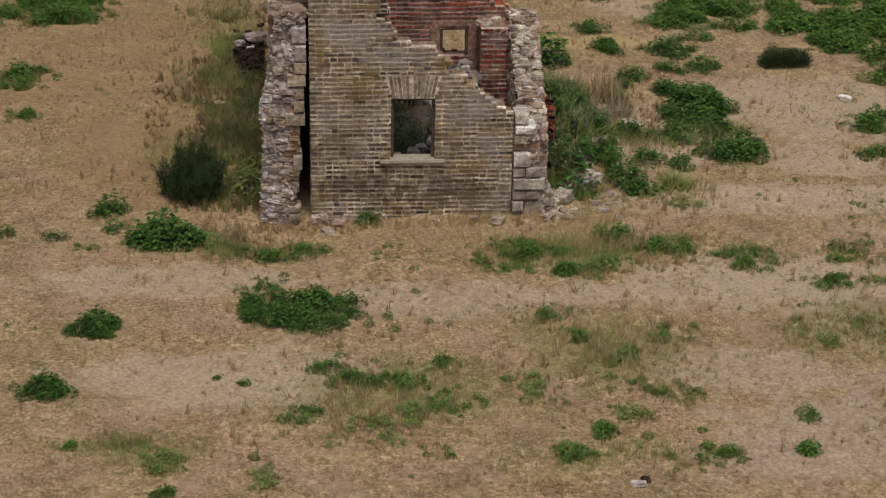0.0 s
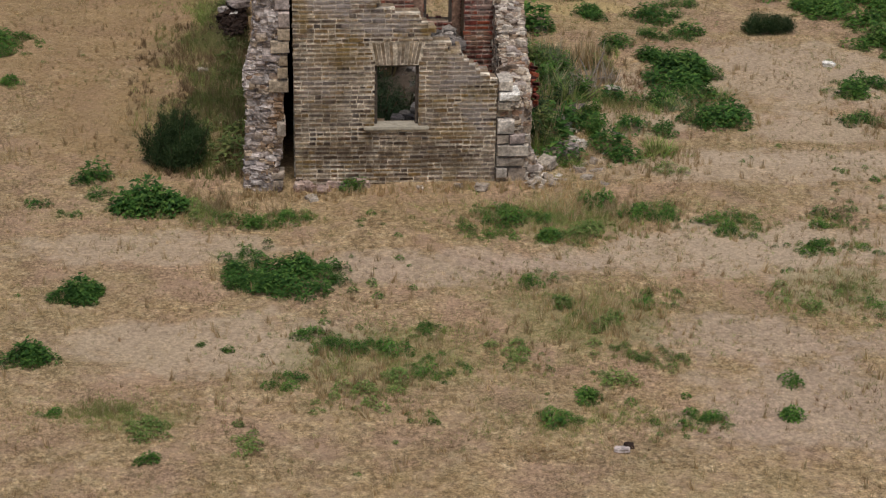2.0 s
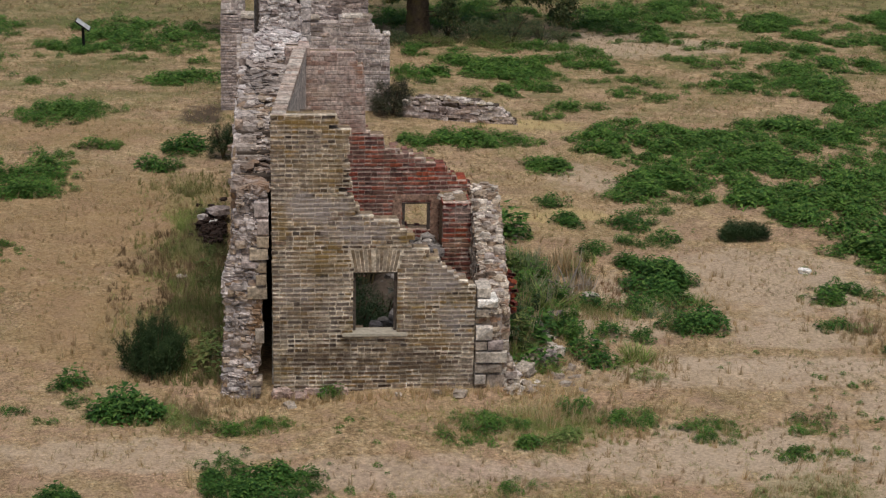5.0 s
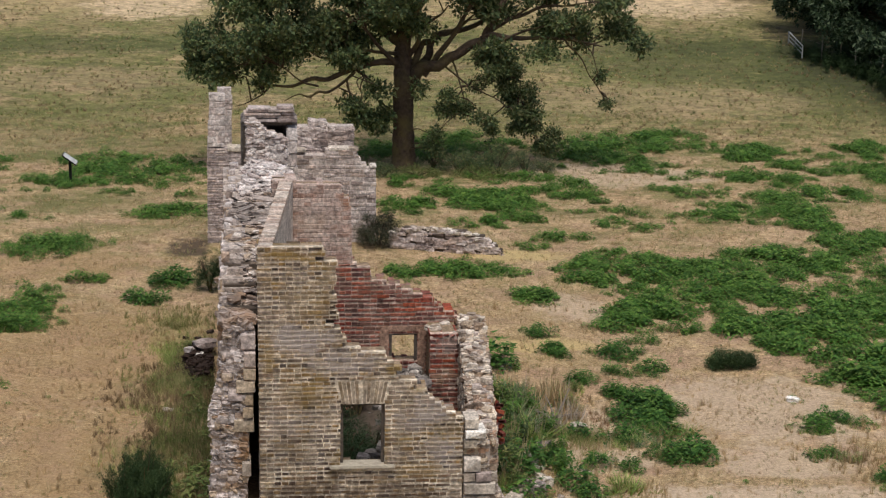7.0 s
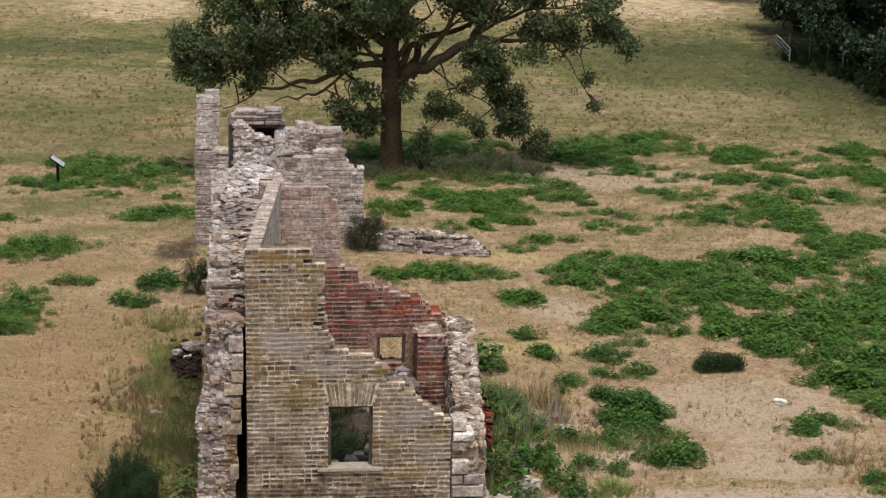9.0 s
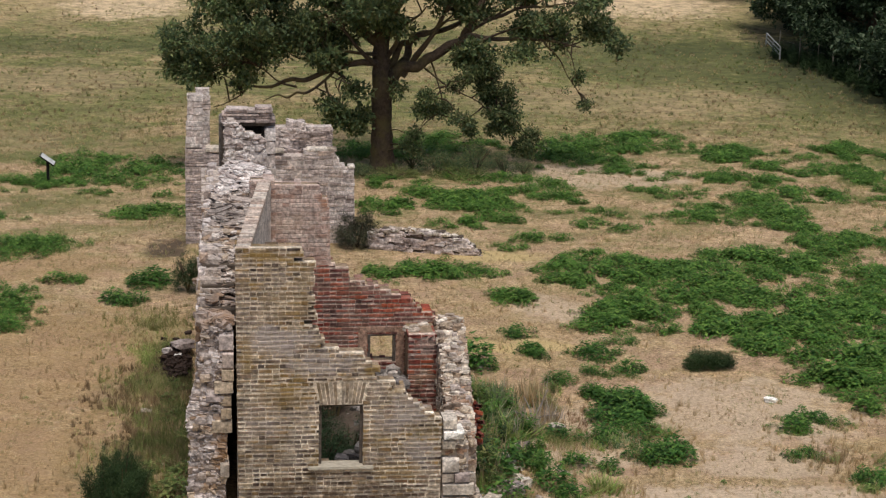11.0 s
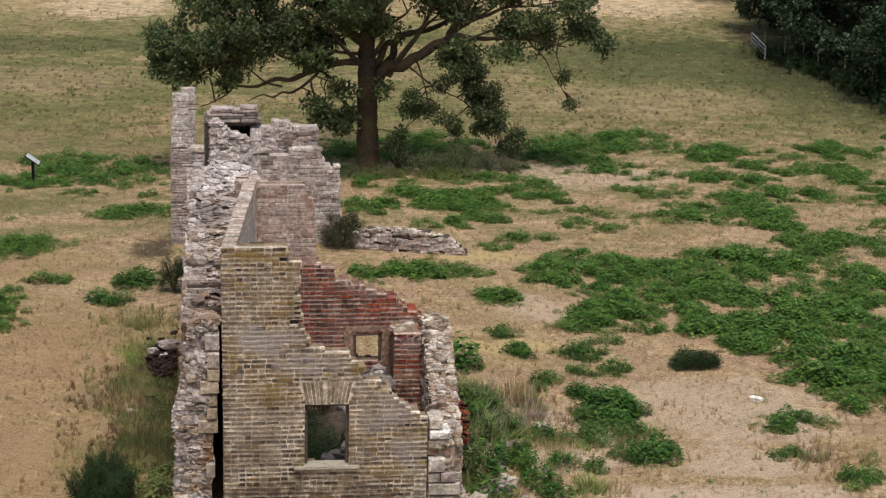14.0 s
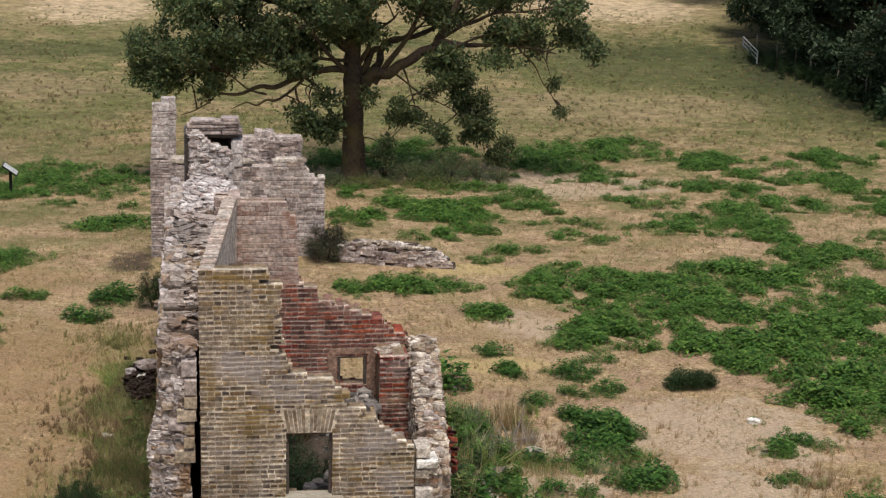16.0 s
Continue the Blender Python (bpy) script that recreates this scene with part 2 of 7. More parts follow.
    for spot in ((-3.9, 2.9, 0.9, 1.7), (-3.7, 7.4, 0.8, 1.6)):
        base = m.mix(m.math("MULTIPLY", bare(*spot), 0.5), base, m.mix(0.9, (0.230, 0.185, 0.095), m.ramp(fine, (0.3, 0.6), (0.7, 1.4)), "MULTIPLY"))
    tussock = m.ramp(m.noise(1.9, 7, 0.82, where), (0.38, 0.50), (0.5, 1.0), (0.62, 1.45))
    base = m.mix(band(28.0, 42.0, 0.15, 0.9), base, m.mix(1.0, base, tussock, "MULTIPLY"))
    base = m.mix(1.0, base, (0.865, 0.862, 0.835), "MULTIPLY")
    return m.done(base, m.noise(9.0, 6, 0.7, where), 0.6, 0.06)


def plain(name, tone, rough=0.8, metal=0.0, scale=20.0, spread=0.3):
    m = Nodes(name, rough, metal)
    fac = m.noise(scale, 4, 0.6)
    low, high = tuple(c * (1 - spread) for c in tone), tuple(min(1.0, c * (1 + spread)) for c in tone)
    return m.done(m.ramp(fac, (0.3, low), (0.7, high)), fac, 0.3, 0.01)


BLOOM, OCHRE, SOOT = (0.42, 0.37, 0.355), (0.270, 0.180, 0.060), (0.085, 0.058, 0.040)
FRONT_MARKS = [(-1.05, 3.25, 0.55, 0.30, BLOOM, 0.7), (-0.35, 2.85, 0.6, 0.25, BLOOM, 0.6), (0.9, 1.8, 0.5, 0.25, BLOOM, 0.4), (1.15, 2.0, 0.35, 0.3, BLOOM, 0.45), (1.35, 1.25, 0.3, 0.35, BLOOM, 0.5), (-1.3, 1.9, 0.35, 0.5, BLOOM, 0.3),
               (-1.35, 4.70, 0.30, 0.10, OCHRE, 0.8), (-0.80, 4.66, 0.25, 0.12, OCHRE, 0.7), (0.62, 2.72, 0.22, 0.10, OCHRE, 0.75), (0.95, 2.40, 0.16, 0.08, OCHRE, 0.7), (-1.6, 3.0, 0.12, 0.35, OCHRE, 0.6),
               (-0.8, 0.55, 0.9, 0.28, SOOT, 0.6), (0.6, 0.45, 0.9, 0.28, SOOT, 0.6), (-1.3, 1.2, 0.4, 0.3, SOOT, 0.35), (-1.0, 2.3, 0.5, 0.25, OCHRE, 0.35), (0.9, 0.95, 0.5, 0.2, OCHRE, 0.35), (-0.9, 3.9, 0.5, 0.3, OCHRE, 0.3)]
STOCK_BRICK = masonry("stock_brick", [(0.190, 0.122, 0.058), (0.250, 0.165, 0.080), (0.068, 0.044, 0.029), (0.290, 0.214, 0.136), (0.150, 0.112, 0.080), (0.040, 0.028, 0.023), (0.260, 0.166, 0.068), (0.105, 0.072, 0.050), (0.400, 0.322, 0.230), (0.138, 0.082, 0.046), (0.215, 0.163, 0.124), (0.310, 0.212, 0.102), (0.062, 0.044, 0.035), (0.240, 0.178, 0.120)], 1.1, (0.37, 0.31, 0.265), lichen=0.45, marks=FRONT_MARKS)
ARCH_BRICK = masonry("rubbed_arch_brick", [(0.33, 0.262, 0.180), (0.27, 0.205, 0.135), (0.40, 0.325, 0.240), (0.235, 0.175, 0.115), (0.35, 0.29, 0.22)], 1.1, (0.38, 0.325, 0.29))
RED_MARKS = [(1.78, 2.05, 0.25, 0.16, (0.50, 0.40, 0.35), 0.5), (1.15, 2.95, 0.6, 0.22, (0.36, 0.25, 0.21), 0.5), (1.75, 1.45, 0.28, 0.16, (0.42, 0.29, 0.20), 0.7), (0.55, 2.25, 0.3, 0.3, (0.30, 0.16, 0.11), 0.4)]
RED_BRICK = masonry("red_brick", [(0.300, 0.064, 0.038), (0.215, 0.052, 0.038), (0.360, 0.098, 0.056), (0.130, 0.046, 0.040), (0.310, 0.074, 0.036), (0.265, 0.112, 0.080), (0.170, 0.060, 0.050), (0.085, 0.040, 0.036)], 1.1, (0.30, 0.165, 0.13), marks=RED_MARKS)
PINK_BRICK = masonry("washed_brick", [(0.490, 0.365, 0.315), (0.430, 0.305, 0.260), (0.540, 0.430, 0.380), (0.350, 0.225, 0.180), (0.500, 0.390, 0.340), (0.400, 0.295, 0.260)], 1.3, (0.56, 0.47, 0.42), marks=[(0.0, 4.62, 0.14, 0.2, (0.40, 0.19, 0.10), 0.6), (-0.2, 3.5, 0.3, 0.15, (0.36, 0.16, 0.11), 0.5), (-0.8, 4.2, 0.5, 0.2, (0.38, 0.26, 0.17), 0.35)])
RUBBLE = masonry("rubble_stone", [(0.44, 0.38, 0.345), (0.32, 0.265, 0.235), (0.56, 0.50, 0.46), (0.20, 0.16, 0.135), (0.40, 0.32, 0.25), (0.32, 0.23, 0.165), (0.48, 0.425, 0.40), (0.37, 0.31, 0.28)], 0.8, (0.33, 0.29, 0.27), 25, marks=[(-2.1, 1.35, 0.3, 0.3, (0.34, 0.215, 0.12), 0.6), (-1.95, 3.7, 0.4, 0.2, (0.34, 0.215, 0.14), 0.5)])
LILAC_RUBBLE = masonry("pale_lilac_rubble", [(0.52, 0.455, 0.43), (0.40, 0.345, 0.325), (0.64, 0.575, 0.55), (0.27, 0.22, 0.195), (0.46, 0.36, 0.265), (0.36, 0.245, 0.16), (0.55, 0.50, 0.485)], 0.8, (0.46, 0.41, 0.395), 25, marks=[(-1.98, 1.40, 0.20, 0.42, (0.27, 0.160, 0.080), 0.85), (-1.97, 0.40, 0.14, 0.35, (0.16, 0.10, 0.06), 0.7), (-2.2, 0.9, 0.2, 0.3, (0.34, 0.24, 0.16), 0.4)])
PALE_STONE = masonry("pale_limestone", [(0.56, 0.50, 0.43), (0.45, 0.39, 0.33), (0.66, 0.60, 0.54), (0.38, 0.31, 0.25), (0.29, 0.235, 0.19)], 0.9, (0.44, 0.385, 0.33), 25)
CREAM_RUBBLE = masonry("cream_rubble", [(0.58, 0.50, 0.42), (0.46, 0.37, 0.28), (0.68, 0.61, 0.53), (0.30, 0.22, 0.155), (0.42, 0.355, 0.32), (0.22, 0.165, 0.125), (0.62, 0.54, 0.45), (0.36, 0.225, 0.15)], 0.9, (0.46, 0.395, 0.335), 25)
CHALK = masonry("white_stone", [(0.82, 0.79, 0.74), (0.74, 0.71, 0.66)], 1.3, (0.7, 0.66, 0.6), 25)
QUOIN_STONE = masonry("tan_quoin_stone", [(0.40, 0.315, 0.225), (0.35, 0.27, 0.185), (0.46, 0.375, 0.28), (0.32, 0.255, 0.20)], 0.9, (0.44, 0.37, 0.29), 25)
PIER_STONE = masonry("pale_pier_stone", [(0.64, 0.58, 0.555), (0.55, 0.485, 0.465), (0.72, 0.67, 0.645), (0.45, 0.375, 0.35), (0.60, 0.545, 0.53)], 1.3, (0.62, 0.56, 0.545), 25)
GREY_STONE = masonry("grey_course_stone", [(0.50, 0.43, 0.41), (0.40, 0.335, 0.315), (0.60, 0.53, 0.505), (0.31, 0.25, 0.23), (0.47, 0.375, 0.33), (0.23, 0.185, 0.17), (0.46, 0.385, 0.35)], 1.6, (0.54, 0.465, 0.44), 25, marks=[(-2.35, 2.25, 0.35, 0.12, (0.20, 0.18, 0.18), 0.6)])
MORTAR = joints("lime_mortar", (0.84, 0.75, 0.62), 0.9, (0.48, 0.405, 0.325), 0.35, FRONT_MARKS, worn=0.56)
PINK_MORTAR = joints("pink_mortar", (0.72, 0.58, 0.50), 1.6, (0.36, 0.215, 0.17), worn=0.5)
DUSK_MORTAR = joints("lilac_mortar", (0.46, 0.39, 0.37), 1.4, (0.38, 0.31, 0.29))
WASH = joints("pink_lime_wash", (0.54, 0.42, 0.365), 1.4, (0.45, 0.33, 0.28))
GREY_MORTAR = joints("grey_mortar", (0.58, 0.51, 0.475), 1.1, (0.42, 0.355, 0.325))
DARK_SOIL = plain("dark_soil", (0.040, 0.025, 0.019), 0.97, 0, 12, 0.5)
HEART = joints("wall_heart", (0.30, 0.225, 0.155), 1.3, (0.20, 0.145, 0.10), 0.6)
RUBBLE_MORTAR = joints("rubble_mortar", (0.47, 0.405, 0.365), 1.2, (0.34, 0.28, 0.235))
# Dark earth; its tone doubles as deep shade inside the wall gap.
EARTH_AND_SHADE = plain("earth_mortar_and_shade", (0.085, 0.066, 0.052), 0.97, 0, 12, 0.4)
PLASTER = joints("old_plaster", (0.70, 0.64, 0.585), 1.6, (0.36, 0.33, 0.31))
PINK_PLASTER = joints("pink_plaster", (0.38, 0.24, 0.175), 2.0, (0.30, 0.20, 0.16))
COPING = masonry("pale_coping_brick", [(0.58, 0.48, 0.42), (0.50, 0.40, 0.34), (0.64, 0.56, 0.50), (0.46, 0.35, 0.29)], 1.3, (0.52, 0.46, 0.40))
# Dark stone whose tones also stand in for shade in room and passage.
DARK_STONE = masonry("dark_and_shaded_stone", [(0.20, 0.18, 0.175), (0.26, 0.235, 0.225), (0.13, 0.118, 0.112), (0.34, 0.31, 0.29)], 0.9, (0.14, 0.13, 0.12), 25)
OLD_TIMBER = plain("weathered_timber", (0.115, 0.095, 0.080), 0.85, 0, 18, 0.4)
SILL_STONE = plain("sill_stone", (0.41, 0.37, 0.30), 0.9, 0, 14, 0.25)
BLACK_METAL = plain("black_painted_metal", (0.015, 0.015, 0.016), 0.45, 0.2, 30, 0.2)
PANEL_FACE = plain("panel_print", (0.52, 0.54, 0.55), 0.7, 0, 6, 0.3)
GATE_METAL = plain("galvanised_steel", (0.44, 0.45, 0.46), 0.55, 0.2, 20, 0.2)
FENCE_WOOD = plain("fence_wood", (0.32, 0.28, 0.23), 0.9, 0, 15, 0.3)
def bark():
    """Ridged brown bark with patches of ochre-green lichen."""
    m = Nodes("oak_bark", 0.95)
    where = m.world()
    fine = m.noise(9.0, 5, 0.7, where)
    base = m.ramp(fine, (0.3, (0.046, 0.033, 0.025)), (0.7, (0.128, 0.093, 0.066)))
    patch = m.ramp(m.noise(1.3, 5, 0.7, where), (0.46, (0.0, 0.0, 0.0)), (0.64, (0.75, 0.75, 0.75)))
    return m.done(m.mix(patch, base, (0.150, 0.122, 0.050)), fine, 0.6, 0.03)


BARK = bark()
DRIFTWOOD = plain("bleached_wood", (0.26, 0.225, 0.205), 0.9, 0, 12, 0.4)
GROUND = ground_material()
NETTLE = leafy("nettle_leaf", [(0.076, 0.175, 0.032), (0.108, 0.225, 0.040), (0.044, 0.119, 0.025), (0.180, 0.302, 0.060), (0.088, 0.195, 0.037), (0.145, 0.239, 0.055)], 2.2)
# Darker nettle copy: the mounds' own shade is put into the leaf colour.
SHADED_NETTLE = leafy("shaded_nettle_leaf", [(0.054, 0.136, 0.027), (0.080, 0.180, 0.035), (0.032, 0.091, 0.020), (0.140, 0.249, 0.052), (0.066, 0.157, 0.031)], 2.2)
RUST = leafy("rust_blade", [(0.42, 0.27, 0.16), (0.50, 0.35, 0.22), (0.33, 0.20, 0.12), (0.55, 0.42, 0.28)], 0.6)
SAGE = leafy("pale_weed_leaf", [(0.140, 0.190, 0.056), (0.190, 0.230, 0.074), (0.105, 0.155, 0.044), (0.250, 0.250, 0.095)])
DARK_LEAF = leafy("shrub_leaf", [(0.025, 0.050, 0.022), (0.034, 0.062, 0.027), (0.018, 0.038, 0.018), (0.045, 0.074, 0.032)])
WOOD_LEAF = leafy("wood_leaf", [(0.028, 0.054, 0.024), (0.040, 0.070, 0.032), (0.018, 0.038, 0.018), (0.060, 0.094, 0.044), (0.120, 0.160, 0.095)])
OAK_LEAF = leafy("oak_leaf", [(0.090, 0.136, 0.058), (0.130, 0.182, 0.072), (0.054, 0.090, 0.044), (0.205, 0.240, 0.095), (0.105, 0.142, 0.070), (0.160, 0.165, 0.075)], 0.35)
BUSH_LEAF = leafy("bush_leaf", [(0.040, 0.078, 0.028), (0.054, 0.098, 0.034), (0.030, 0.060, 0.024), (0.078, 0.118, 0.044)])
SCRUB_LEAF = leafy("dark_scrub_leaf", [(0.058, 0.066, 0.040), (0.086, 0.080, 0.054), (0.036, 0.044, 0.028), (0.125, 0.105, 0.075), (0.050, 0.072, 0.036)])
BLUE_GRASS = leafy("grey_green_blade", [(0.190, 0.275, 0.130), (0.260, 0.345, 0.175), (0.130, 0.200, 0.095), (0.34, 0.40, 0.22), (0.42, 0.39, 0.24)], 0.6)
GREY_STEM = leafy("grey_dead_stem", [(0.52, 0.46, 0.38), (0.60, 0.53, 0.45), (0.42, 0.36, 0.29), (0.48, 0.38, 0.27)], 0.6)
YOUNG = leafy("young_weed_leaf", [(0.170, 0.265, 0.066), (0.235, 0.325, 0.090), (0.125, 0.205, 0.052), (0.315, 0.345, 0.130)])
STRAW = leafy("straw_blade", [(0.54, 0.39, 0.22), (0.62, 0.48, 0.29), (0.44, 0.31, 0.17), (0.68, 0.56, 0.37), (0.40, 0.32, 0.16)], 0.5)
DEAD_GRASS = leafy("dead_blade", [(0.24, 0.165, 0.095), (0.32, 0.23, 0.135), (0.18, 0.125, 0.075), (0.38, 0.285, 0.175)], 0.5)
GREEN_BLADE = leafy("green_blade", [(0.290, 0.390, 0.105), (0.360, 0.450, 0.140), (0.210, 0.310, 0.080), (0.440, 0.470, 0.190), (0.50, 0.44, 0.22)], 0.6)
OLIVE_GRASS = leafy("olive_blade", [(0.260, 0.270, 0.105), (0.330, 0.320, 0.140), (0.430, 0.370, 0.190), (0.215, 0.235, 0.085)], 0.5)


# ---------- building helpers ----------
def thing(name, label, category, group="", kind="", at=(0, 0, 0)):
    ob = new(name)
    ob.location = at
    ob.empty_display_size = 0.2
    return tagged(ob, label, category, group, kind)


def sheet(name, verts, faces, material, smooth=False):
    """A mesh out of arrays of corners and of equal-sided faces."""
    verts, faces = np.asarray(verts, np.float32), np.asarray(faces, np.int32)
    me = bpy.data.meshes.new(name)
    me.vertices.add(len(verts))
    me.vertices.foreach_set("co", verts.ravel())
    me.loops.add(faces.size)
    me.loops.foreach_set("vertex_index", faces.ravel())
    me.polygons.add(len(faces))
    me.polygons.foreach_set("loop_start", np.arange(0, faces.size, faces.shape[1], dtype=np.int32))
    me.update(calc_edges=True)
    me.polygons.foreach_set("use_smooth", np.full(len(faces), smooth))
    me.materials.append(material)
    return me


def under(name, me, parent, label="", kind="", at=(0, 0, 0)):
    """A mesh object under a thing or a part."""
    ob = new(name, me)
    ob.parent = parent
    ob.location = at
    return tagged(ob, label, kind=kind)


def part(name, bm, material, parent, label=""):
    me = bpy.data.meshes.new(name)
    bm.to_mesh(me)
    bm.free()
    me.materials.append(material)
    return under(name, me, parent, label)


def turned(angles):
    c, s = np.cos(angles), np.sin(angles)
    z, o = np.zeros_like(c), np.ones_like(c)
    return np.stack([np.stack([c, -s, z], -1), np.stack([s, c, z], -1), np.stack([z, z, o], -1)], -2)


def tipped(count, most):
    """Small random leanings."""
    ax, ay = rng.uniform(-most, most, count), rng.uniform(-most, most, count)
    z, o = np.zeros(count), np.ones(count)
    return np.stack([np.stack([o, z, ay], -1), np.stack([z, o, -ax], -1), np.stack([-ay, ax, o], -1)], -2)


def scatter(templates, places, sizes, angles, lean=0.0):
    """Joins copies of the templates (corners, faces) at the places. sizes: one number or three for each."""
    places, sizes = np.asarray(places, float), np.asarray(sizes, float)
    if sizes.ndim == 1:
        sizes = np.repeat(sizes[:, None], 3, 1)
    pick = rng.integers(0, len(templates), len(places))
    verts, faces, first = [], [], 0
    for k, (tv, tf) in enumerate(templates):
        mine = np.flatnonzero(pick == k)
        if not len(mine):
            continue
        turn = turned(np.asarray(angles)[mine])
        if lean:
            turn = tipped(len(mine), lean) @ turn
        v = np.einsum("nij,nvj->nvi", turn, tv[None] * sizes[mine][:, None]) + places[mine][:, None]
        f = tf[None] + (first + np.arange(len(mine)) * len(tv))[:, None, None]
        verts.append(v.reshape(-1, 3))
        faces.append(f.reshape(-1, tf.shape[1]))
        first += len(mine) * len(tv)
    return np.concatenate(verts), np.concatenate(faces)


def box_template():
    v = np.array([(x, y, z) for x in (-0.5, 0.5) for y in (-1, 0) for z in (-0.5, 0.5)], float)
    f = np.array([(0, 1, 3, 2), (4, 6, 7, 5), (0, 4, 5, 1), (2, 3, 7, 6), (0, 2, 6, 4), (1, 5, 7, 3)])
    return v, f


def brick_template(seed):
    """A brick whose worn face looks to -y: 1 long, 1 deep, 1 high."""
    r = np.random.default_rng(seed)
    ring = np.array([(-0.5, -0.5), (0.5, -0.5), (0.5, 0.5), (-0.5, 0.5)])
    v = np.concatenate([
        np.c_[ring[:, 0], np.zeros(4), ring[:, 1]],
        np.c_[ring[:, 0], np.full(4, -0.86), ring[:, 1]] + r.uniform(-0.02, 0.02, (4, 3)),
        np.c_[ring[:, 0] * 0.955, np.full(4, -1.0), ring[:, 1] * 0.86] + r.uniform(-0.03, 0.03, (4, 3)) * (0.4, 2, 1.4)])
    f = [(a + i, a + (i + 1) % 4, a + 4 + (i + 1) % 4, a + 4 + i) for a in (0, 4) for i in range(4)] + [(8, 9, 10, 11)]
    return v, np.array(f)


def stone_template(seed, round_off=0.12, rough=0.15):
    """A rounded, uneven stone of about unit size; its face looks to -y, its back is at y = 0."""
    r = np.random.default_rng(seed)
    g = np.array([-1, 0, 1.0])
    index, verts, faces = {}, [], []

    def at(p):
        if p not in index:
            index[p] = len(verts)
            q = np.array(p, float)
            ball = q / np.linalg.norm(q)
            verts.append(q * (1 - round_off) + ball * round_off * 1.15 + r.normal(0, rough, 3))
        return index[p]

    for axis in range(3):
        for side in (-1, 1):
            for a in (-1, 0):
                for b in (-1, 0):
                    quad = []
                    for da, db in ((0, 0), (1, 0), (1, 1), (0, 1)):
                        p = [0, 0, 0]
                        p[axis], p[(axis + 1) % 3], p[(axis + 2) % 3] = side, a + da, b + db
                        quad.append(at(tuple(p)))
                    faces.append(quad if side > 0 else quad[::-1])
    v = np.array(verts) * 0.5
    v[:, 1] -= 0.5
    return v, np.array(faces)


BOX = box_template()
BRICKS = [brick_template(s) for s in range(8)]
STONES = [stone_template(s) for s in range(10)]
BLOCKS = [brick_template(s + 40) for s in range(8)]


def spans(outline, z):
    """Where a level line lies inside a set of polygons (odd-even rule)."""
    cuts = []
    for poly in outline:
        for (x0, z0), (x1, z1) in zip(poly, poly[1:] + poly[:1]):
            if (z0 <= z) != (z1 <= z):
                cuts.append(x0 + (z - z0) / (z1 - z0) * (x1 - x0))
    cuts.sort()
    return list(zip(cuts[::2], cuts[1::2]))


def face_frame(origin, turn):
    """From a wall's own coordinates (along, in, up) to the world; turn 0 faces -y."""
    m = Matrix.Translation(origin) @ Matrix.Rotation(radians(turn), 4, "Z")
    return np.array(m)


def to_world(frame_matrix, pts):
    pts = np.asarray(pts, float)
    return pts @ frame_matrix[:3, :3].T + frame_matrix[:3, 3]


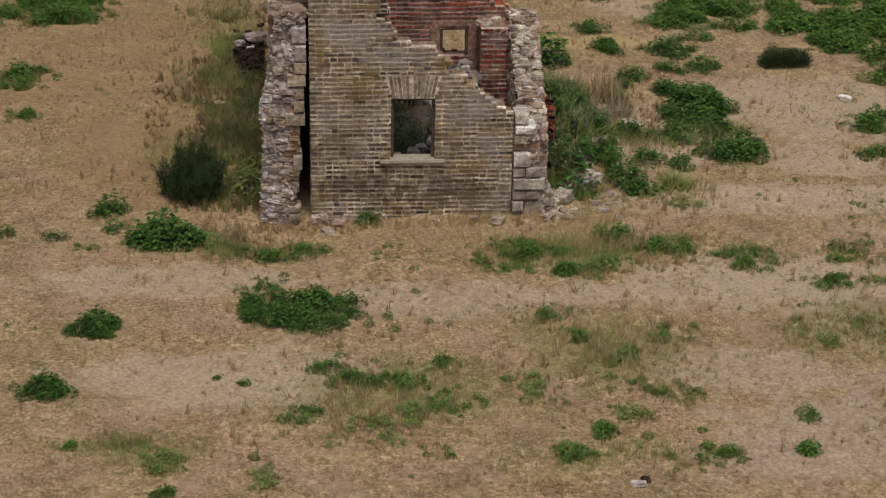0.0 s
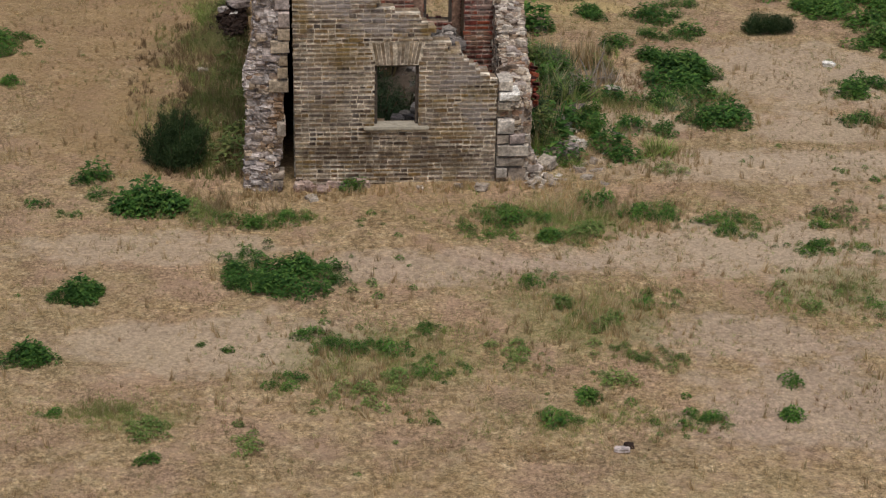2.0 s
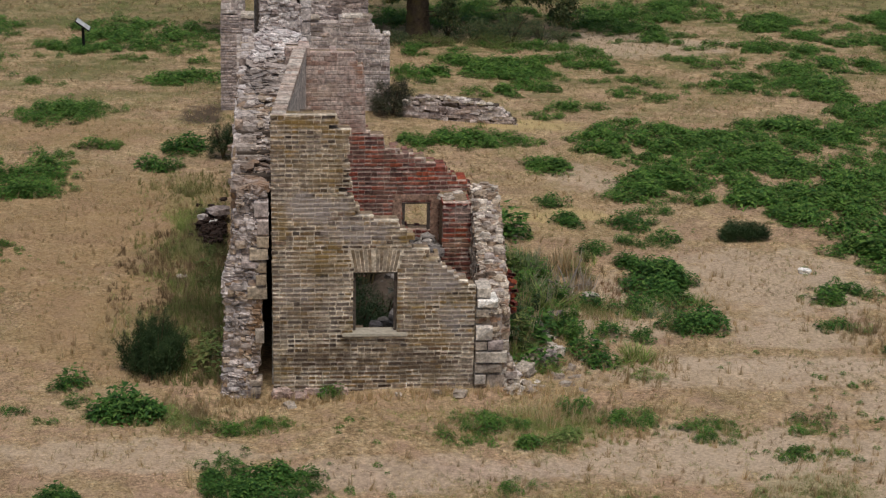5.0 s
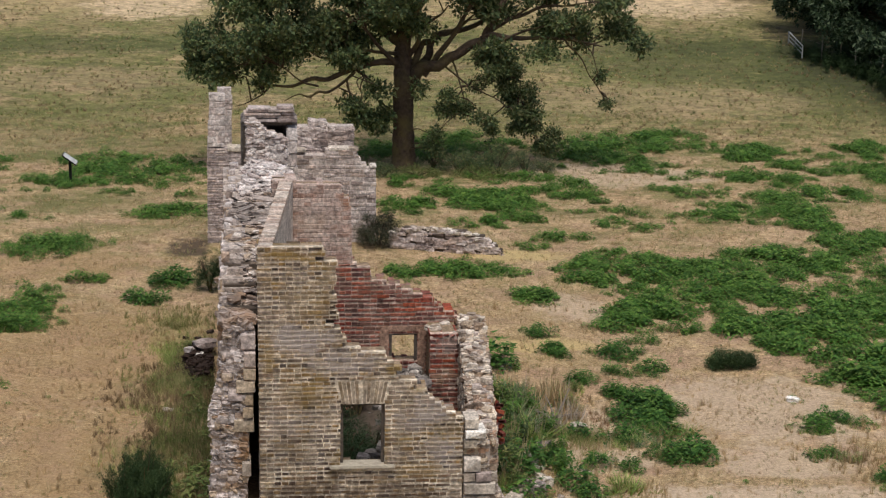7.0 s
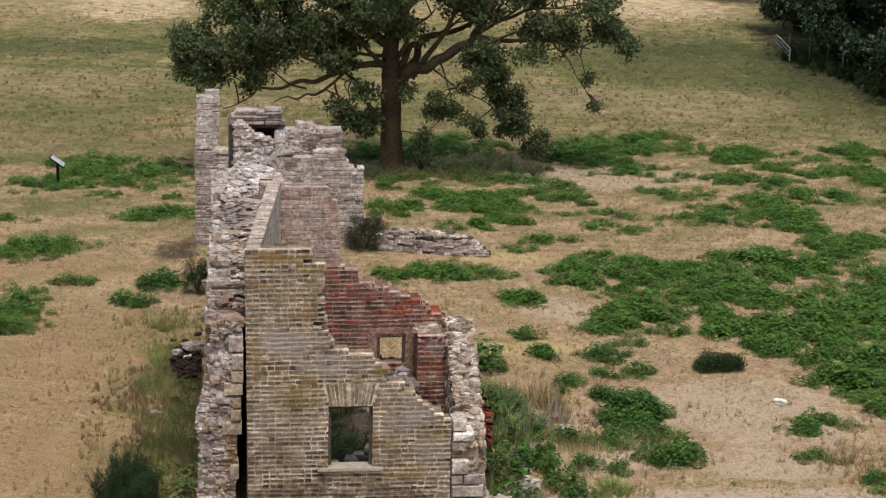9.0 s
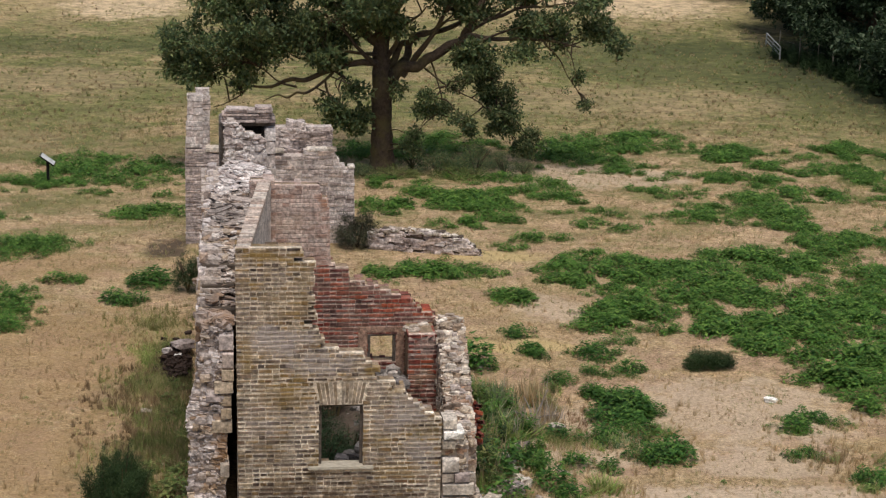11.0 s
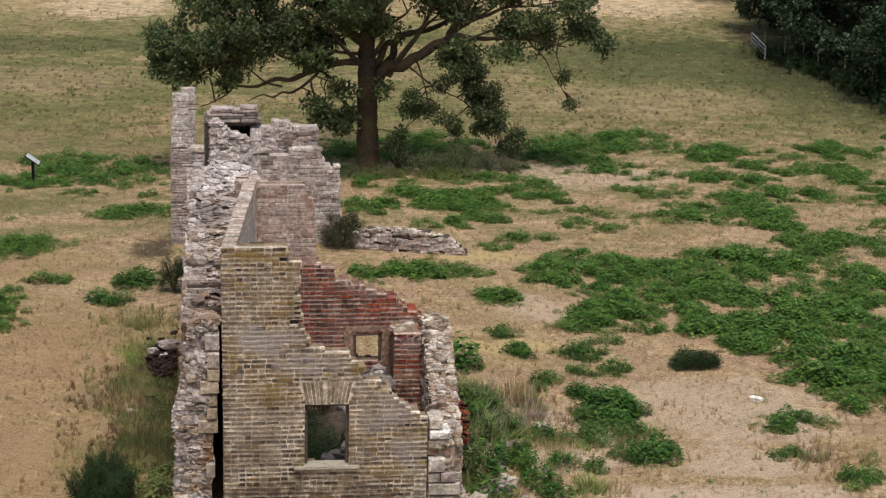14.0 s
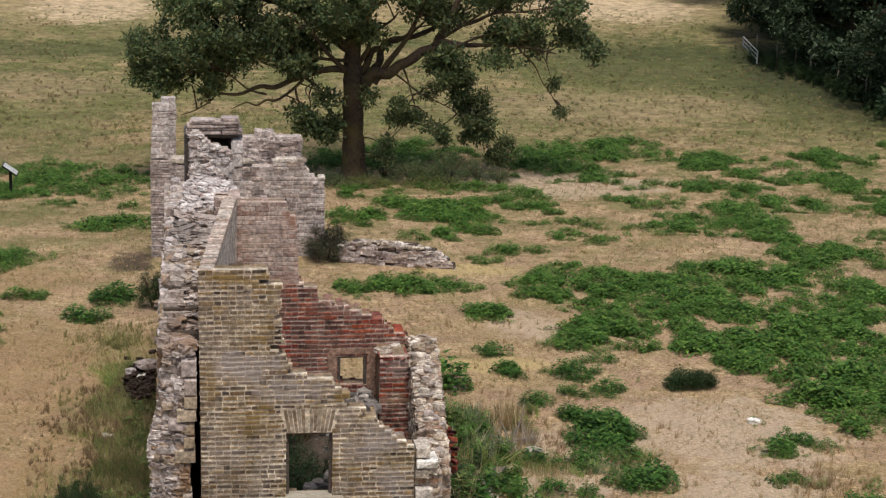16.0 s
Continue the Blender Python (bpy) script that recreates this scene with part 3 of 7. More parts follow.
def masonry_wall(name, label, outline, thick, material, core_material, origin=(0, 0, 0), turn=0.0, kind="brick",
                 course=(0.079, 0.087), length=(0.225, 0.250), joint=0.021, perp=0.009, proud=0.003, flush=0.0, near=None, piece_name="brick", back=True, ragged=None):
    """A wall of coursed pieces on a recessed core. outline: polygons of (along, up), holes among them. near(along, up): which
    pieces are objects of their own."""
    wall = thing(name, label, "wall", kind="structure")
    fm = face_frame(origin, turn)
    lo, hi = min(z for p in outline for _, z in p), max(z for p in outline for _, z in p)
    pieces, cores, z, row = [], [], lo, 0
    while z < hi - 0.02:
        h = rng.uniform(*course)
        level = spans(outline, z + h / 2)
        for a, b in level:
            if ragged and z > ragged and row % 3 and b == level[-1][1]:
                b += rng.uniform(-0.20, 0.07) * (0.3 + (row // 2) % 3 * 0.5)
            if b - a < 0.05:
                continue
            cores.append(((a + b) / 2, (b - a), z + h / 2, h))
            x = a - (rng.uniform(0, length[0] * 0.6) if kind != "brick" else (0.115 * (row % 2) + rng.uniform(0, 0.012)))
            while x < b - 0.02:
                size = rng.uniform(*length)
                if kind == "brick" and rng.random() < 0.58:
                    size *= 0.5
                x0, x1 = max(x, a - 0.02), min(x + size, b + rng.uniform(-0.01, 0.03))
                if x1 - x0 > 0.035:
                    pieces.append(((x0 + x1) / 2, z + h / 2, x1 - x0 - (perp if kind == "brick" else joint * 0.6) * rng.uniform(0.6, 1.5), h - joint * rng.uniform(0.6, 1.5)))
                x += size
        z += h
        row += 1
    cc = np.array(cores)
    skin = 0.10 if kind == "brick" else thick - proud
    v, f = scatter([BOX], np.c_[cc[:, 0], np.full(len(cc), proud + skin), cc[:, 2]], np.c_[cc[:, 1], np.full(len(cc), skin + flush), cc[:, 3] + 0.002], np.zeros(len(cc)))
    under("wall_core", sheet("wall_core", to_world(fm, v), f, core_material), wall)
    if kind == "brick":
        deep = thick - proud - skin
        v, f = scatter([BOX], np.c_[cc[:, 0], np.full(len(cc), thick), cc[:, 2] - 0.012], np.c_[cc[:, 1] - 0.02, np.full(len(cc), deep), cc[:, 3] + 0.002], np.zeros(len(cc)))
        under("wall_heart", sheet("wall_heart", to_world(fm, v), f, HEART), wall, "rough brown heart of the wall")
    pp = np.array(pieces)
    templates = BRICKS if kind == "brick" else (BLOCKS if kind == "block" else STONES)
    if kind == "brick":
        sizes = np.c_[pp[:, 2], proud + 0.056 + np.abs(rng.normal(0, 0.004, len(pp))), pp[:, 3] * rng.uniform(0.88, 1.10, len(pp))]
        grow = 1.0
    else:
        deep = rng.uniform(0.10, 0.15, len(pp)) if kind == "stone" else 0.058 + rng.normal(0, 0.008, len(pp))
        tall = rng.uniform(0.75, 1.7, len(pp)) if kind == "stone" else rng.uniform(0.72, 1.06, len(pp))
        sizes = np.c_[pp[:, 2] * (rng.uniform(0.8, 1.3, len(pp)) if kind == "stone" else rng.uniform(0.84, 1.03, len(pp))), deep, pp[:, 3] * tall]
        grow = 1.0
    places = np.c_[pp[:, 0], np.full(len(pp), 0.085 if kind == "stone" else 0.05) + (rng.normal(0, 0.012, len(pp)) if kind == "stone" else 0), pp[:, 1]]
    for i, (px, pz, pw, ph) in enumerate(pp):
        places[i, 2] += 0.016 * noise.noise((px * 1.1, pz * 1.6, 1.7)) + rng.normal(0, 0.0025 if kind != "stone" else 0.35 * ph)
        if kind != "stone" and not any(a - 0.02 < px < b + 0.02 for a, b in spans(outline, pz + ph * 1.3)):
            reach = (thick - 0.07) * rng.choice((0.12, 0.35, 0.35, 0.7, 1.0))
            places[i, 1], sizes[i, 1] = 0.05 + reach, sizes[i, 1] + reach
            sizes[i, 2] += joint * rng.uniform(-0.6, 1.0)
    chosen = np.array([bool(near and near(a, b)) for a, b in pp[:, :2]])
    if chosen.sum() > 300:
        chosen[np.flatnonzero(chosen)[300:]] = False
    meshes = [sheet(piece_name, tv, tf, material) for tv, tf in templates]
    base = Matrix(fm.tolist())
    for i in np.flatnonzero(chosen):
        ob = new(piece_name, meshes[int(rng.integers(0, len(meshes)))])
        ob.parent = wall
        ob.matrix_basis = base @ Matrix.LocRotScale(Vector(places[i]), Euler((0, rng.normal(0, {"brick": 0.006, "block": 0.035}.get(kind, 0.16)), 0)), Vector(sizes[i] * grow))
    rest = ~chosen
    if rest.any():
        v, f = scatter(templates, places[rest], sizes[rest], rng.normal(0, 0.004, rest.sum()))
        under("joined_" + piece_name + "s", sheet("joined", to_world(fm, v), f, material), wall, kind="stuff")
    if back:
        sizes2 = sizes * (1, 1, 1)
        places2 = places.copy()
        places2[:, 1] = thick - (0.036 if kind == "brick" else 0.04)
        v, f = scatter(templates, places2 * (1, 0, 1), sizes2, np.full(len(pp), math.pi))
        # turning about each piece keeps it in place; the face then looks inwards
        v[:, 1] += places2[0, 1] - 0.014
        under("inner_" + piece_name + "s", sheet("inner", to_world(fm, v), f, material), wall, kind="stuff")
    return wall


def smooth_step(a, b, v):
    v = np.clip((np.asarray(v, float) - a) / (b - a), 0, 1)
    return v * v * (3 - 2 * v)


def ground_height(x, y):
    x, y = np.asarray(x, float), np.asarray(y, float)
    z = -0.8 * smooth_step(14, 42, y) + 0.035 * np.maximum(0, y - 62)
    z = z + 0.02 * np.sin(x * 1.1 + 0.4 * y) * np.sin(y * 0.8) + 0.03 * np.sin(x * 0.31 + 1.3) * np.cos(y * 0.27)
    z = z - 0.16 * np.exp(-((x + 1.7) / 1.3) ** 2 - ((y + 0.7) / 0.9) ** 2)
    return z


# ---------- ground ----------
def make_ground():
    def axis(lo, hi, step, far):
        inner = np.arange(lo, hi + step / 2, step)
        out = np.geomspace(step, far, 26)
        return np.concatenate([lo - out[::-1], inner, hi + out])
    xs, ys = axis(-24, 34, 0.55, 1800), axis(-14, 84, 0.55, 1800)
    gx, gy = np.meshgrid(xs, ys, indexing="ij")
    gz = ground_height(gx, np.minimum(gy, 240))
    near = (np.abs(gx) < 40) & (gy > -16) & (gy < 90)
    gz = gz + np.where(near, np.vectorize(lambda a, b: 0.035 * noise.noise((a * 0.9, b * 0.9, 0.3)))(gx, gy), 0)
    n, k = len(xs), len(ys)
    ids = np.arange(n * k).reshape(n, k)
    faces = np.stack([ids[:-1, :-1], ids[1:, :-1], ids[1:, 1:], ids[:-1, 1:]], -1).reshape(-1, 4)
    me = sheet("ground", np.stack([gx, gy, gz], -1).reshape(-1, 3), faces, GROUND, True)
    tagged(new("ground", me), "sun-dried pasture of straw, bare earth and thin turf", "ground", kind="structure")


make_ground()


# ---------- ruined house ----------
WIN = [(-0.375, 1.05), (0.375, 1.05), (0.375, 2.12), (-0.375, 2.12)]
ARCH = [(-0.375, 2.125), (0.375, 2.125), (0.47, 2.52), (-0.47, 2.52)]
FRONT = [(-1.70, -0.3), (1.70, -0.12), (1.70, 1.84), (1.27, 2.06), (0.93, 2.46), (0.69, 2.69), (0.41, 2.97), (0.15, 3.10), (-0.22, 3.17), (-0.37, 3.34), (-0.43, 3.50), (-0.47, 4.56), (-0.58, 4.62), (-0.70, 4.82), (-1.76, 4.80)]
wall_front = masonry_wall("wall_front", "weathered yellow stock brick wall, broken down to one side", [FRONT, WIN, ARCH, [(-0.49, 3.40), (-0.40, 3.40), (-0.40, 3.52), (-0.49, 3.52)]], 0.34, STOCK_BRICK, MORTAR,
                          near=lambda a, z: 0.55 < z < 2.95 and -0.95 < a < 1.2, ragged=1.9, joint=0.035, perp=0.012, flush=0.005)


def soldier_arch():
    """Splayed upright bricks over the window."""
    count = 12
    for i in range(count):
        s = (i + 0.5) / count * 2 - 1
        lean = s * 0.225
        v, f = BRICKS[i % len(BRICKS)]
        v = v * (0.050, 0.058, 0.40)
        taper = 1 + v[:, 2:3] / 0.40 * 0.25
        v = np.c_[v[:, :1] * taper * 1.02 + np.sin(lean) * v[:, 2:3] + s * 0.386, v[:, 1:2] + 0.052 + rng.normal(0, 0.003), v[:, 2:3] + 2.32]
        under("arch_brick", sheet("arch_brick", v, f, ARCH_BRICK), wall_front)
    bm = bmesh.new()
    corners = [(-0.40, 2.122), (0.40, 2.122), (0.50, 2.60), (-0.50, 2.60)]
    lower = [bm.verts.new((x, 0.001, z)) for x, z in corners]
    upper = [bm.verts.new((x, 0.33, z)) for x, z in corners]
    bm.faces.new(lower)
    bm.faces.new(upper[::-1])
    for i in range(4):
        bm.faces.new((lower[i], upper[i], upper[(i + 1) % 4], lower[(i + 1) % 4]))
    part("arch_core", bm, MORTAR, wall_front)


soldier_arch()


def beam(size, at, bevel=0.008, turn=0.0, wobble=0.0):
    """A bevelled bar with its centre at a place."""
    bm = bmesh.new()
    bmesh.ops.create_cube(bm, size=1, matrix=Matrix.Diagonal((*size, 1)))
    bmesh.ops.bevel(bm, geom=bm.edges[:], offset=min(bevel, min(size) * 0.3), segments=2, affect="EDGES")
    for v in bm.verts:
        if wobble:
            v.co += Vector(noise.noise_vector(v.co * 3.1 + Vector(at))) * wobble
    bmesh.ops.transform(bm, matrix=Matrix.Translation(at) @ Matrix.Rotation(turn, 4, "Z"), verts=bm.verts)
    return bm


def window_frame(name, x0, x1, z0, z1, y, label, bar=0.055, deep=0.09, sill=None):
    win = thing(name, label, "window", kind="structure")
    part("jamb", beam((bar, deep, z1 - z0), (x0 + bar / 2, y, (z0 + z1) / 2), wobble=0.006), OLD_TIMBER, win)
    part("jamb", beam((bar, deep, z1 - z0), (x1 - bar / 2, y, (z0 + z1) / 2), wobble=0.006), OLD_TIMBER, win)
    part("head", beam((x1 - x0 - 2 * bar - 0.004, deep, bar), ((x0 + x1) / 2, y, z1 - bar / 2), wobble=0.006), OLD_TIMBER, win)
    if sill:
        part("window_sill", beam(sill[:3], sill[3:], 0.015, wobble=0.01), SILL_STONE, win, "thick worn pale stone sill")
    return win


window_frame("window_1", -0.372, 0.372, 1.052, 2.118, 0.13, "empty weathered timber window frame with a stone sill", 0.05, 0.08, (1.10, 0.36, 0.052, 0.0, 0.075, 1.022))

# cross wall behind: red below, washed pink above
XY = 4.4
RWIN = [(0.80, 1.48), (1.34, 1.48), (1.34, 2.07), (0.80, 2.07)]
RED = [(-1.70, -0.1), (2.10, -0.1), (2.10, 2.36), (1.98, 2.44), (1.72, 2.56), (1.68, 2.68), (1.50, 2.74), (1.25, 2.86), (0.90, 2.99), (0.66, 3.07), (0.46, 3.12), (0.42, 3.36), (0.20, 3.38), (0.16, 3.42), (-1.70, 3.42)]
wall_cross = masonry_wall("wall_cross", "broken red brick cross wall with a small window", [RED, RWIN], 0.36, RED_BRICK, PINK_MORTAR, (0, XY, 0), joint=0.034, perp=0.007, flush=0.003, course=(0.082, 0.094),
                          near=lambda a, z: -0.1 < a < 2.1 and z > 1.3)
PINK = [(-1.40, 3.425), (0.09, 3.425), (0.06, 4.40), (0.03, 4.64), (-0.09, 4.70), (-0.16, 4.96), (-1.40, 4.99)]
masonry_wall("wall_upper", "lime-washed pink brick upper wall with worn edges", [PINK], 0.34, PINK_BRICK, WASH, (0, XY + 0.005, 0), joint=0.008, perp=0.005, flush=0.008,
             near=lambda a, z: a > -1.05)
window_frame("window_2", 0.802, 1.338, 1.48, 2.068, XY + 0.06, "small empty dark timber window frame", 0.055, 0.1)
for x, w, z, h in ((0.70, 0.19, 1.66, 0.86), (1.42, 0.15, 1.70, 0.84), (1.07, 0.90, 2.14, 0.12)):
    part("plaster_patch", beam((w, 0.03, h), (x, XY - 0.002, z), 0.008, wobble=0.012), PINK_PLASTER, wall_cross, "patch of old pink plaster by the window")

# left side: outer rubble wall with quoins at its near end, inner plastered wall with brick coping
LEFT_END = [(-2.57, -0.1), (-1.95, -0.1), (-2.02, 0.35), (-1.93, 0.55), (-1.89, 2.0), (-1.82, 3.55), (-2.30, 3.62), (-2.36, 2.75), (-2.45, 2.4), (-2.56, 1.95), (-2.50, 1.4), (-2.55, 0.6)]
wall_left = masonry_wall("wall_left", "rubble stone side wall, ragged and broken at its end", [LEFT_END], 0.5, LILAC_RUBBLE, RUBBLE_MORTAR, (0, -0.08, 0), kind="stone",
                         course=(0.05, 0.085), length=(0.06, 0.20), joint=0.0, piece_name="stone", near=lambda a, z: True, back=False)
LONG = [(-12.0, -0.1), (-0.3, -0.1), (-0.3, 3.55), (-0.8, 3.95), (-1.6, 4.3), (-3.2, 4.5), (-5.0, 4.75), (-6.5, 4.85), (-8.0, 4.4), (-9.5, 3.9), (-12.0, 3.6)]
masonry_wall("wall_side", "long rubble stone side wall with a ragged top", [LONG], 0.34, LILAC_RUBBLE, RUBBLE_MORTAR, (-2.36, 0, 0), turn=-92.0, kind="stone",
             course=(0.07, 0.13), length=(0.10, 0.30), joint=0.0, piece_name="stone", near=lambda a, z: z > 3.2, back=False)


def stones_on(name, label, parent, places, sizes, material=None, own=0, templates=None, lean=0.2):
    """Loose stones at the places (their undersides): the first few as objects of their own, the rest joined."""
    templates, material = templates or STONES, material or RUBBLE
    places, sizes = np.asarray(places, float), np.asarray(sizes, float)
    centred = [(v + (0, 0.5, 0), f) for v, f in templates]
    places = places + np.c_[np.zeros((len(places), 2)), sizes[:, 2] * 0.35]
    meshes = [sheet("stone", v, f, material, False) for v, f in centred] if own else []
    for i in range(min(own, len(places))):
        ob = new("stone", meshes[i % len(meshes)])
        ob.parent = parent
        ob.matrix_basis = Matrix.LocRotScale(Vector(places[i]), Euler(rng.uniform(-lean, lean, 2).tolist() + [rng.uniform(0, 6.28)]), Vector(sizes[i]))
    if len(places) > own:
        v, f = scatter(centred, places[own:], sizes[own:], rng.uniform(0, 6.28, len(places) - own), min(lean, 0.2))
        under(name, sheet(name, v, f, material, False), parent, label, "stuff")


def solid(name, corners, low, high, material, parent, label=""):
    """A prism over a plan polygon; high: one height, or one for each corner."""
    bm = bmesh.new()
    highs = high if isinstance(high, (list, tuple)) else [high] * len(corners)
    a = [bm.verts.new((x, y, low)) for x, y in corners]
    b = [bm.verts.new((x, y, h)) for (x, y), h in zip(corners, highs)]
    bm.faces.new(a[::-1])
    bm.faces.new(b)
    for i in range(len(a)):
        j = (i + 1) % len(a)
        bm.faces.new((a[i], a[j], b[j], b[i]))
    return part(name, bm, material, parent, label)


# dressed quoins up the near end of the side wall
for x0, x1, z0, z1, tone in ((-2.03, -1.79, 3.13, 3.42, GREY_STONE), (-1.98, -1.79, 2.82, 3.11, GREY_STONE), (-1.99, -1.79, 2.62, 2.81, QUOIN_STONE), (-2.11, -1.80, 2.40, 2.61, QUOIN_STONE),
                             (-2.25, -2.00, 2.26, 2.37, GREY_STONE), (-2.00, -1.83, 2.16, 2.37, QUOIN_STONE), (-2.00, -1.83, 1.96, 2.14, QUOIN_STONE), (-2.15, -1.82, 1.71, 1.94, QUOIN_STONE),
                             (-2.02, -1.87, 0.92, 1.18, PALE_STONE), (-2.12, -1.90, 0.16, 0.28, PALE_STONE), (-2.10, -1.92, 0.02, 0.14, PALE_STONE)):
    v, f = BLOCKS[int(z0 * 10) % len(BLOCKS)]
    under("quoin", sheet("quoin", v * (x1 - x0, 0.3 + rng.normal(0, 0.015), (z1 - z0) * 0.98) + ((x0 + x1) / 2, 0.12, (z0 + z1) / 2), f, tone), wall_left)
n_end = 60
end_top = np.c_[rng.uniform(-2.3, -1.86, n_end), rng.uniform(-0.05, 0.4, n_end), rng.uniform(3.5, 3.62, n_end)]
stones_on("top_rubble", "", wall_left, end_top, rng.uniform(0.08, 0.2, (n_end, 3)) * (1.3, 1.2, 0.7))

n = 26
stones_on("plinth_rubble", "", wall_front, np.c_[rng.uniform(-1.75, -0.5, n), rng.uniform(-0.12, 0.0, n), rng.uniform(-0.25, 0.0, n)], rng.uniform(0.1, 0.24, (n, 3)) * (1.4, 0.8, 0.6), PINK_BRICK, 26)

# rubble heaped between the outer side wall and the inner wall
wall_fill = thing("wall_rubble_core", "exposed rubble core of the thick side wall", "wall", kind="structure")


def fill_top(y):
    return np.interp(y, [0.3, 0.8, 1.6, 3.2, 5.0, 6.5, 7.6, 8.6], [3.6, 3.95, 4.3, 4.55, 4.75, 4.75, 4.3, 3.8])


N_FILL = 2500
ys = rng.uniform(0.3, 8.4, N_FILL)
xl = -2.30 + 0.035 * ys
xr = np.where(ys < 4.9, -1.74 + 0.125 * ys, -1.05)
u = rng.random(N_FILL)
xs = xl + (xr - xl) * u
zs = fill_top(ys) - 0.14 + np.interp(ys, [3.8, 5.8], [0.12, 0.30]) * np.sin(u * 3.0) ** 0.8 * np.minimum(1, ys / 3) + rng.normal(0, 0.035, N_FILL)
sz = (0.04 + rng.gamma(1.6, 0.026, N_FILL)).clip(0.04, 0.2)[:, None] * np.c_[rng.uniform(0.9, 1.7, N_FILL), rng.uniform(0.8, 1.3, N_FILL), rng.uniform(0.35, 0.6, N_FILL)]
low = ys < 4.6
stones_on("rubble", "", wall_fill, np.c_[xs, ys, zs][low], sz[low] * (1.5, 1.0, 0.6), RUBBLE, 120, lean=0.22)
stones_on("rubble", "", wall_fill, np.c_[xs, ys, zs][~low], sz[~low] * (1.25, 1.0, 0.9), PIER_STONE, 120, lean=0.35)
for i in range(16):
    y0 = 0.32 + i * 0.5
    edge, top = -1.62 + 0.1 * min(y0, 4.8), float(fill_top(y0 + 0.25)) - 0.08
    inner_edge = -2.02 if i < 8 else edge
    top += float(np.interp(y0, [3.8, 5.8], [0.0, 0.14]))
    # Lower core kept near-black in colour to stand in for the slot's shade.
    solid("core", [(-2.3, y0), (inner_edge, y0), (inner_edge, y0 + 0.5), (-2.3, y0 + 0.5)], 0.0, top - 0.45, EARTH_AND_SHADE, wall_fill)
    solid("core", [(-2.3, y0), (edge, y0), (edge, y0 + 0.5), (-2.3, y0 + 0.5)], top - 0.445, top, EARTH_AND_SHADE if i < 3 else RUBBLE_MORTAR, wall_fill)

# inner wall: plastered face, brick coping
inner = thing("wall_inner", "plastered inner wall with a brick coping", "wall", kind="structure")
I0, I1 = np.array((-1.64, 0.35)), np.array((-1.14, 4.42))
along = (I1 - I0) / np.linalg.norm(I1 - I0)
side = np.array((along[1], -along[0]))
a, b, c, d = I0 - side * 0.09, I0 + side * 0.13, I1 + side * 0.12, I1 - side * 0.08
solid("plaster_face", [tuple(a), tuple(b), tuple(c), tuple(d)], 0.0, [4.76, 4.76, 4.94, 4.94], PLASTER, inner, "grey stained plaster")
cm = [sheet("coping_brick", tv, tf, COPING) for tv, tf in BRICKS]
steps = 38
for i in range(steps):
    p = I0 + (I1 - I0) * (i + 0.5) / steps + np.array((0, -0.35)) * (1 - (i + 0.5) / steps)
    ob = new("coping_brick", cm[i % len(cm)])
    ob.parent = inner
    ob.matrix_basis = Matrix.LocRotScale((p[0], p[1], 4.75 + 0.20 * i / steps), Euler((radians(-90), 0, math.atan2(along[1], along[0]) - math.pi / 2 + rng.normal(0, 0.02))), (0.24, 0.085 + rng.normal(0, 0.006), 0.102))

# rubble gable end, doorway lintel and jambs further back
GABLE = [(-1.80, 0.0), (-0.90, 0.0), (-0.88, 4.30), (-1.10, 4.42), (-1.30, 4.46), (-1.52, 4.68), (-1.66, 4.82), (-1.78, 4.70)]
masonry_wall("wall_gable", "ragged pale rubble gable end", [GABLE], 0.5, PIER_STONE, RUBBLE_MORTAR, (0, 12.0, 0), kind="stone", course=(0.05, 0.09), length=(0.10, 0.26),
             joint=0.0, piece_name="stone", near=lambda a, z: z > 2.6, back=False)
lint = thing("door_lintel", "long layered grey stone lintel over a doorway", "lintel", kind="structure")
for z, h, x0, x1, out in ((4.63, 0.075, -1.86, -1.10, 0.02), (4.63, 0.085, -1.09, -0.64, 0.05), (4.715, 0.065, -1.82, -1.42, 0.0), (4.72, 0.06, -1.41, -0.72, -0.02), (4.782, 0.06, -1.84, -1.00, 0.03),
                          (4.784, 0.07, -0.99, -0.70, 0.0), (4.845, 0.055, -1.78, -1.30, -0.03), (4.858, 0.06, -1.28, -0.70, 0.03), (4.90, 0.05, -1.74, -1.24, 0.0), (4.92, 0.07, -1.10, -0.72, -0.02)):
    part("lintel_stone", beam((x1 - x0, 0.42 + out, h - 0.004), ((x0 + x1) / 2, 12.78 - out / 2, z + h / 2), 0.012, wobble=0.03), GREY_STONE, lint)
part("lintel_timber", beam((0.98, 0.3, 0.08), (-1.24, 12.80, 4.585), 0.01, wobble=0.01), OLD_TIMBER, lint, "dark timber under the stones")
for k in range(15):
    part("jamb_stone", beam((0.20 + 0.02 * (k % 3), 0.4, 0.296), (-0.76, 12.78 - 0.01 * (k % 2), 0.15 + 0.3 * k), 0.02, wobble=0.02), PIER_STONE, lint)
part("door_post", beam((0.10, 0.3, 4.54), (-1.80, 12.80, 2.27), 0.01, wobble=0.015), OLD_TIMBER, lint, "dark timber door post")

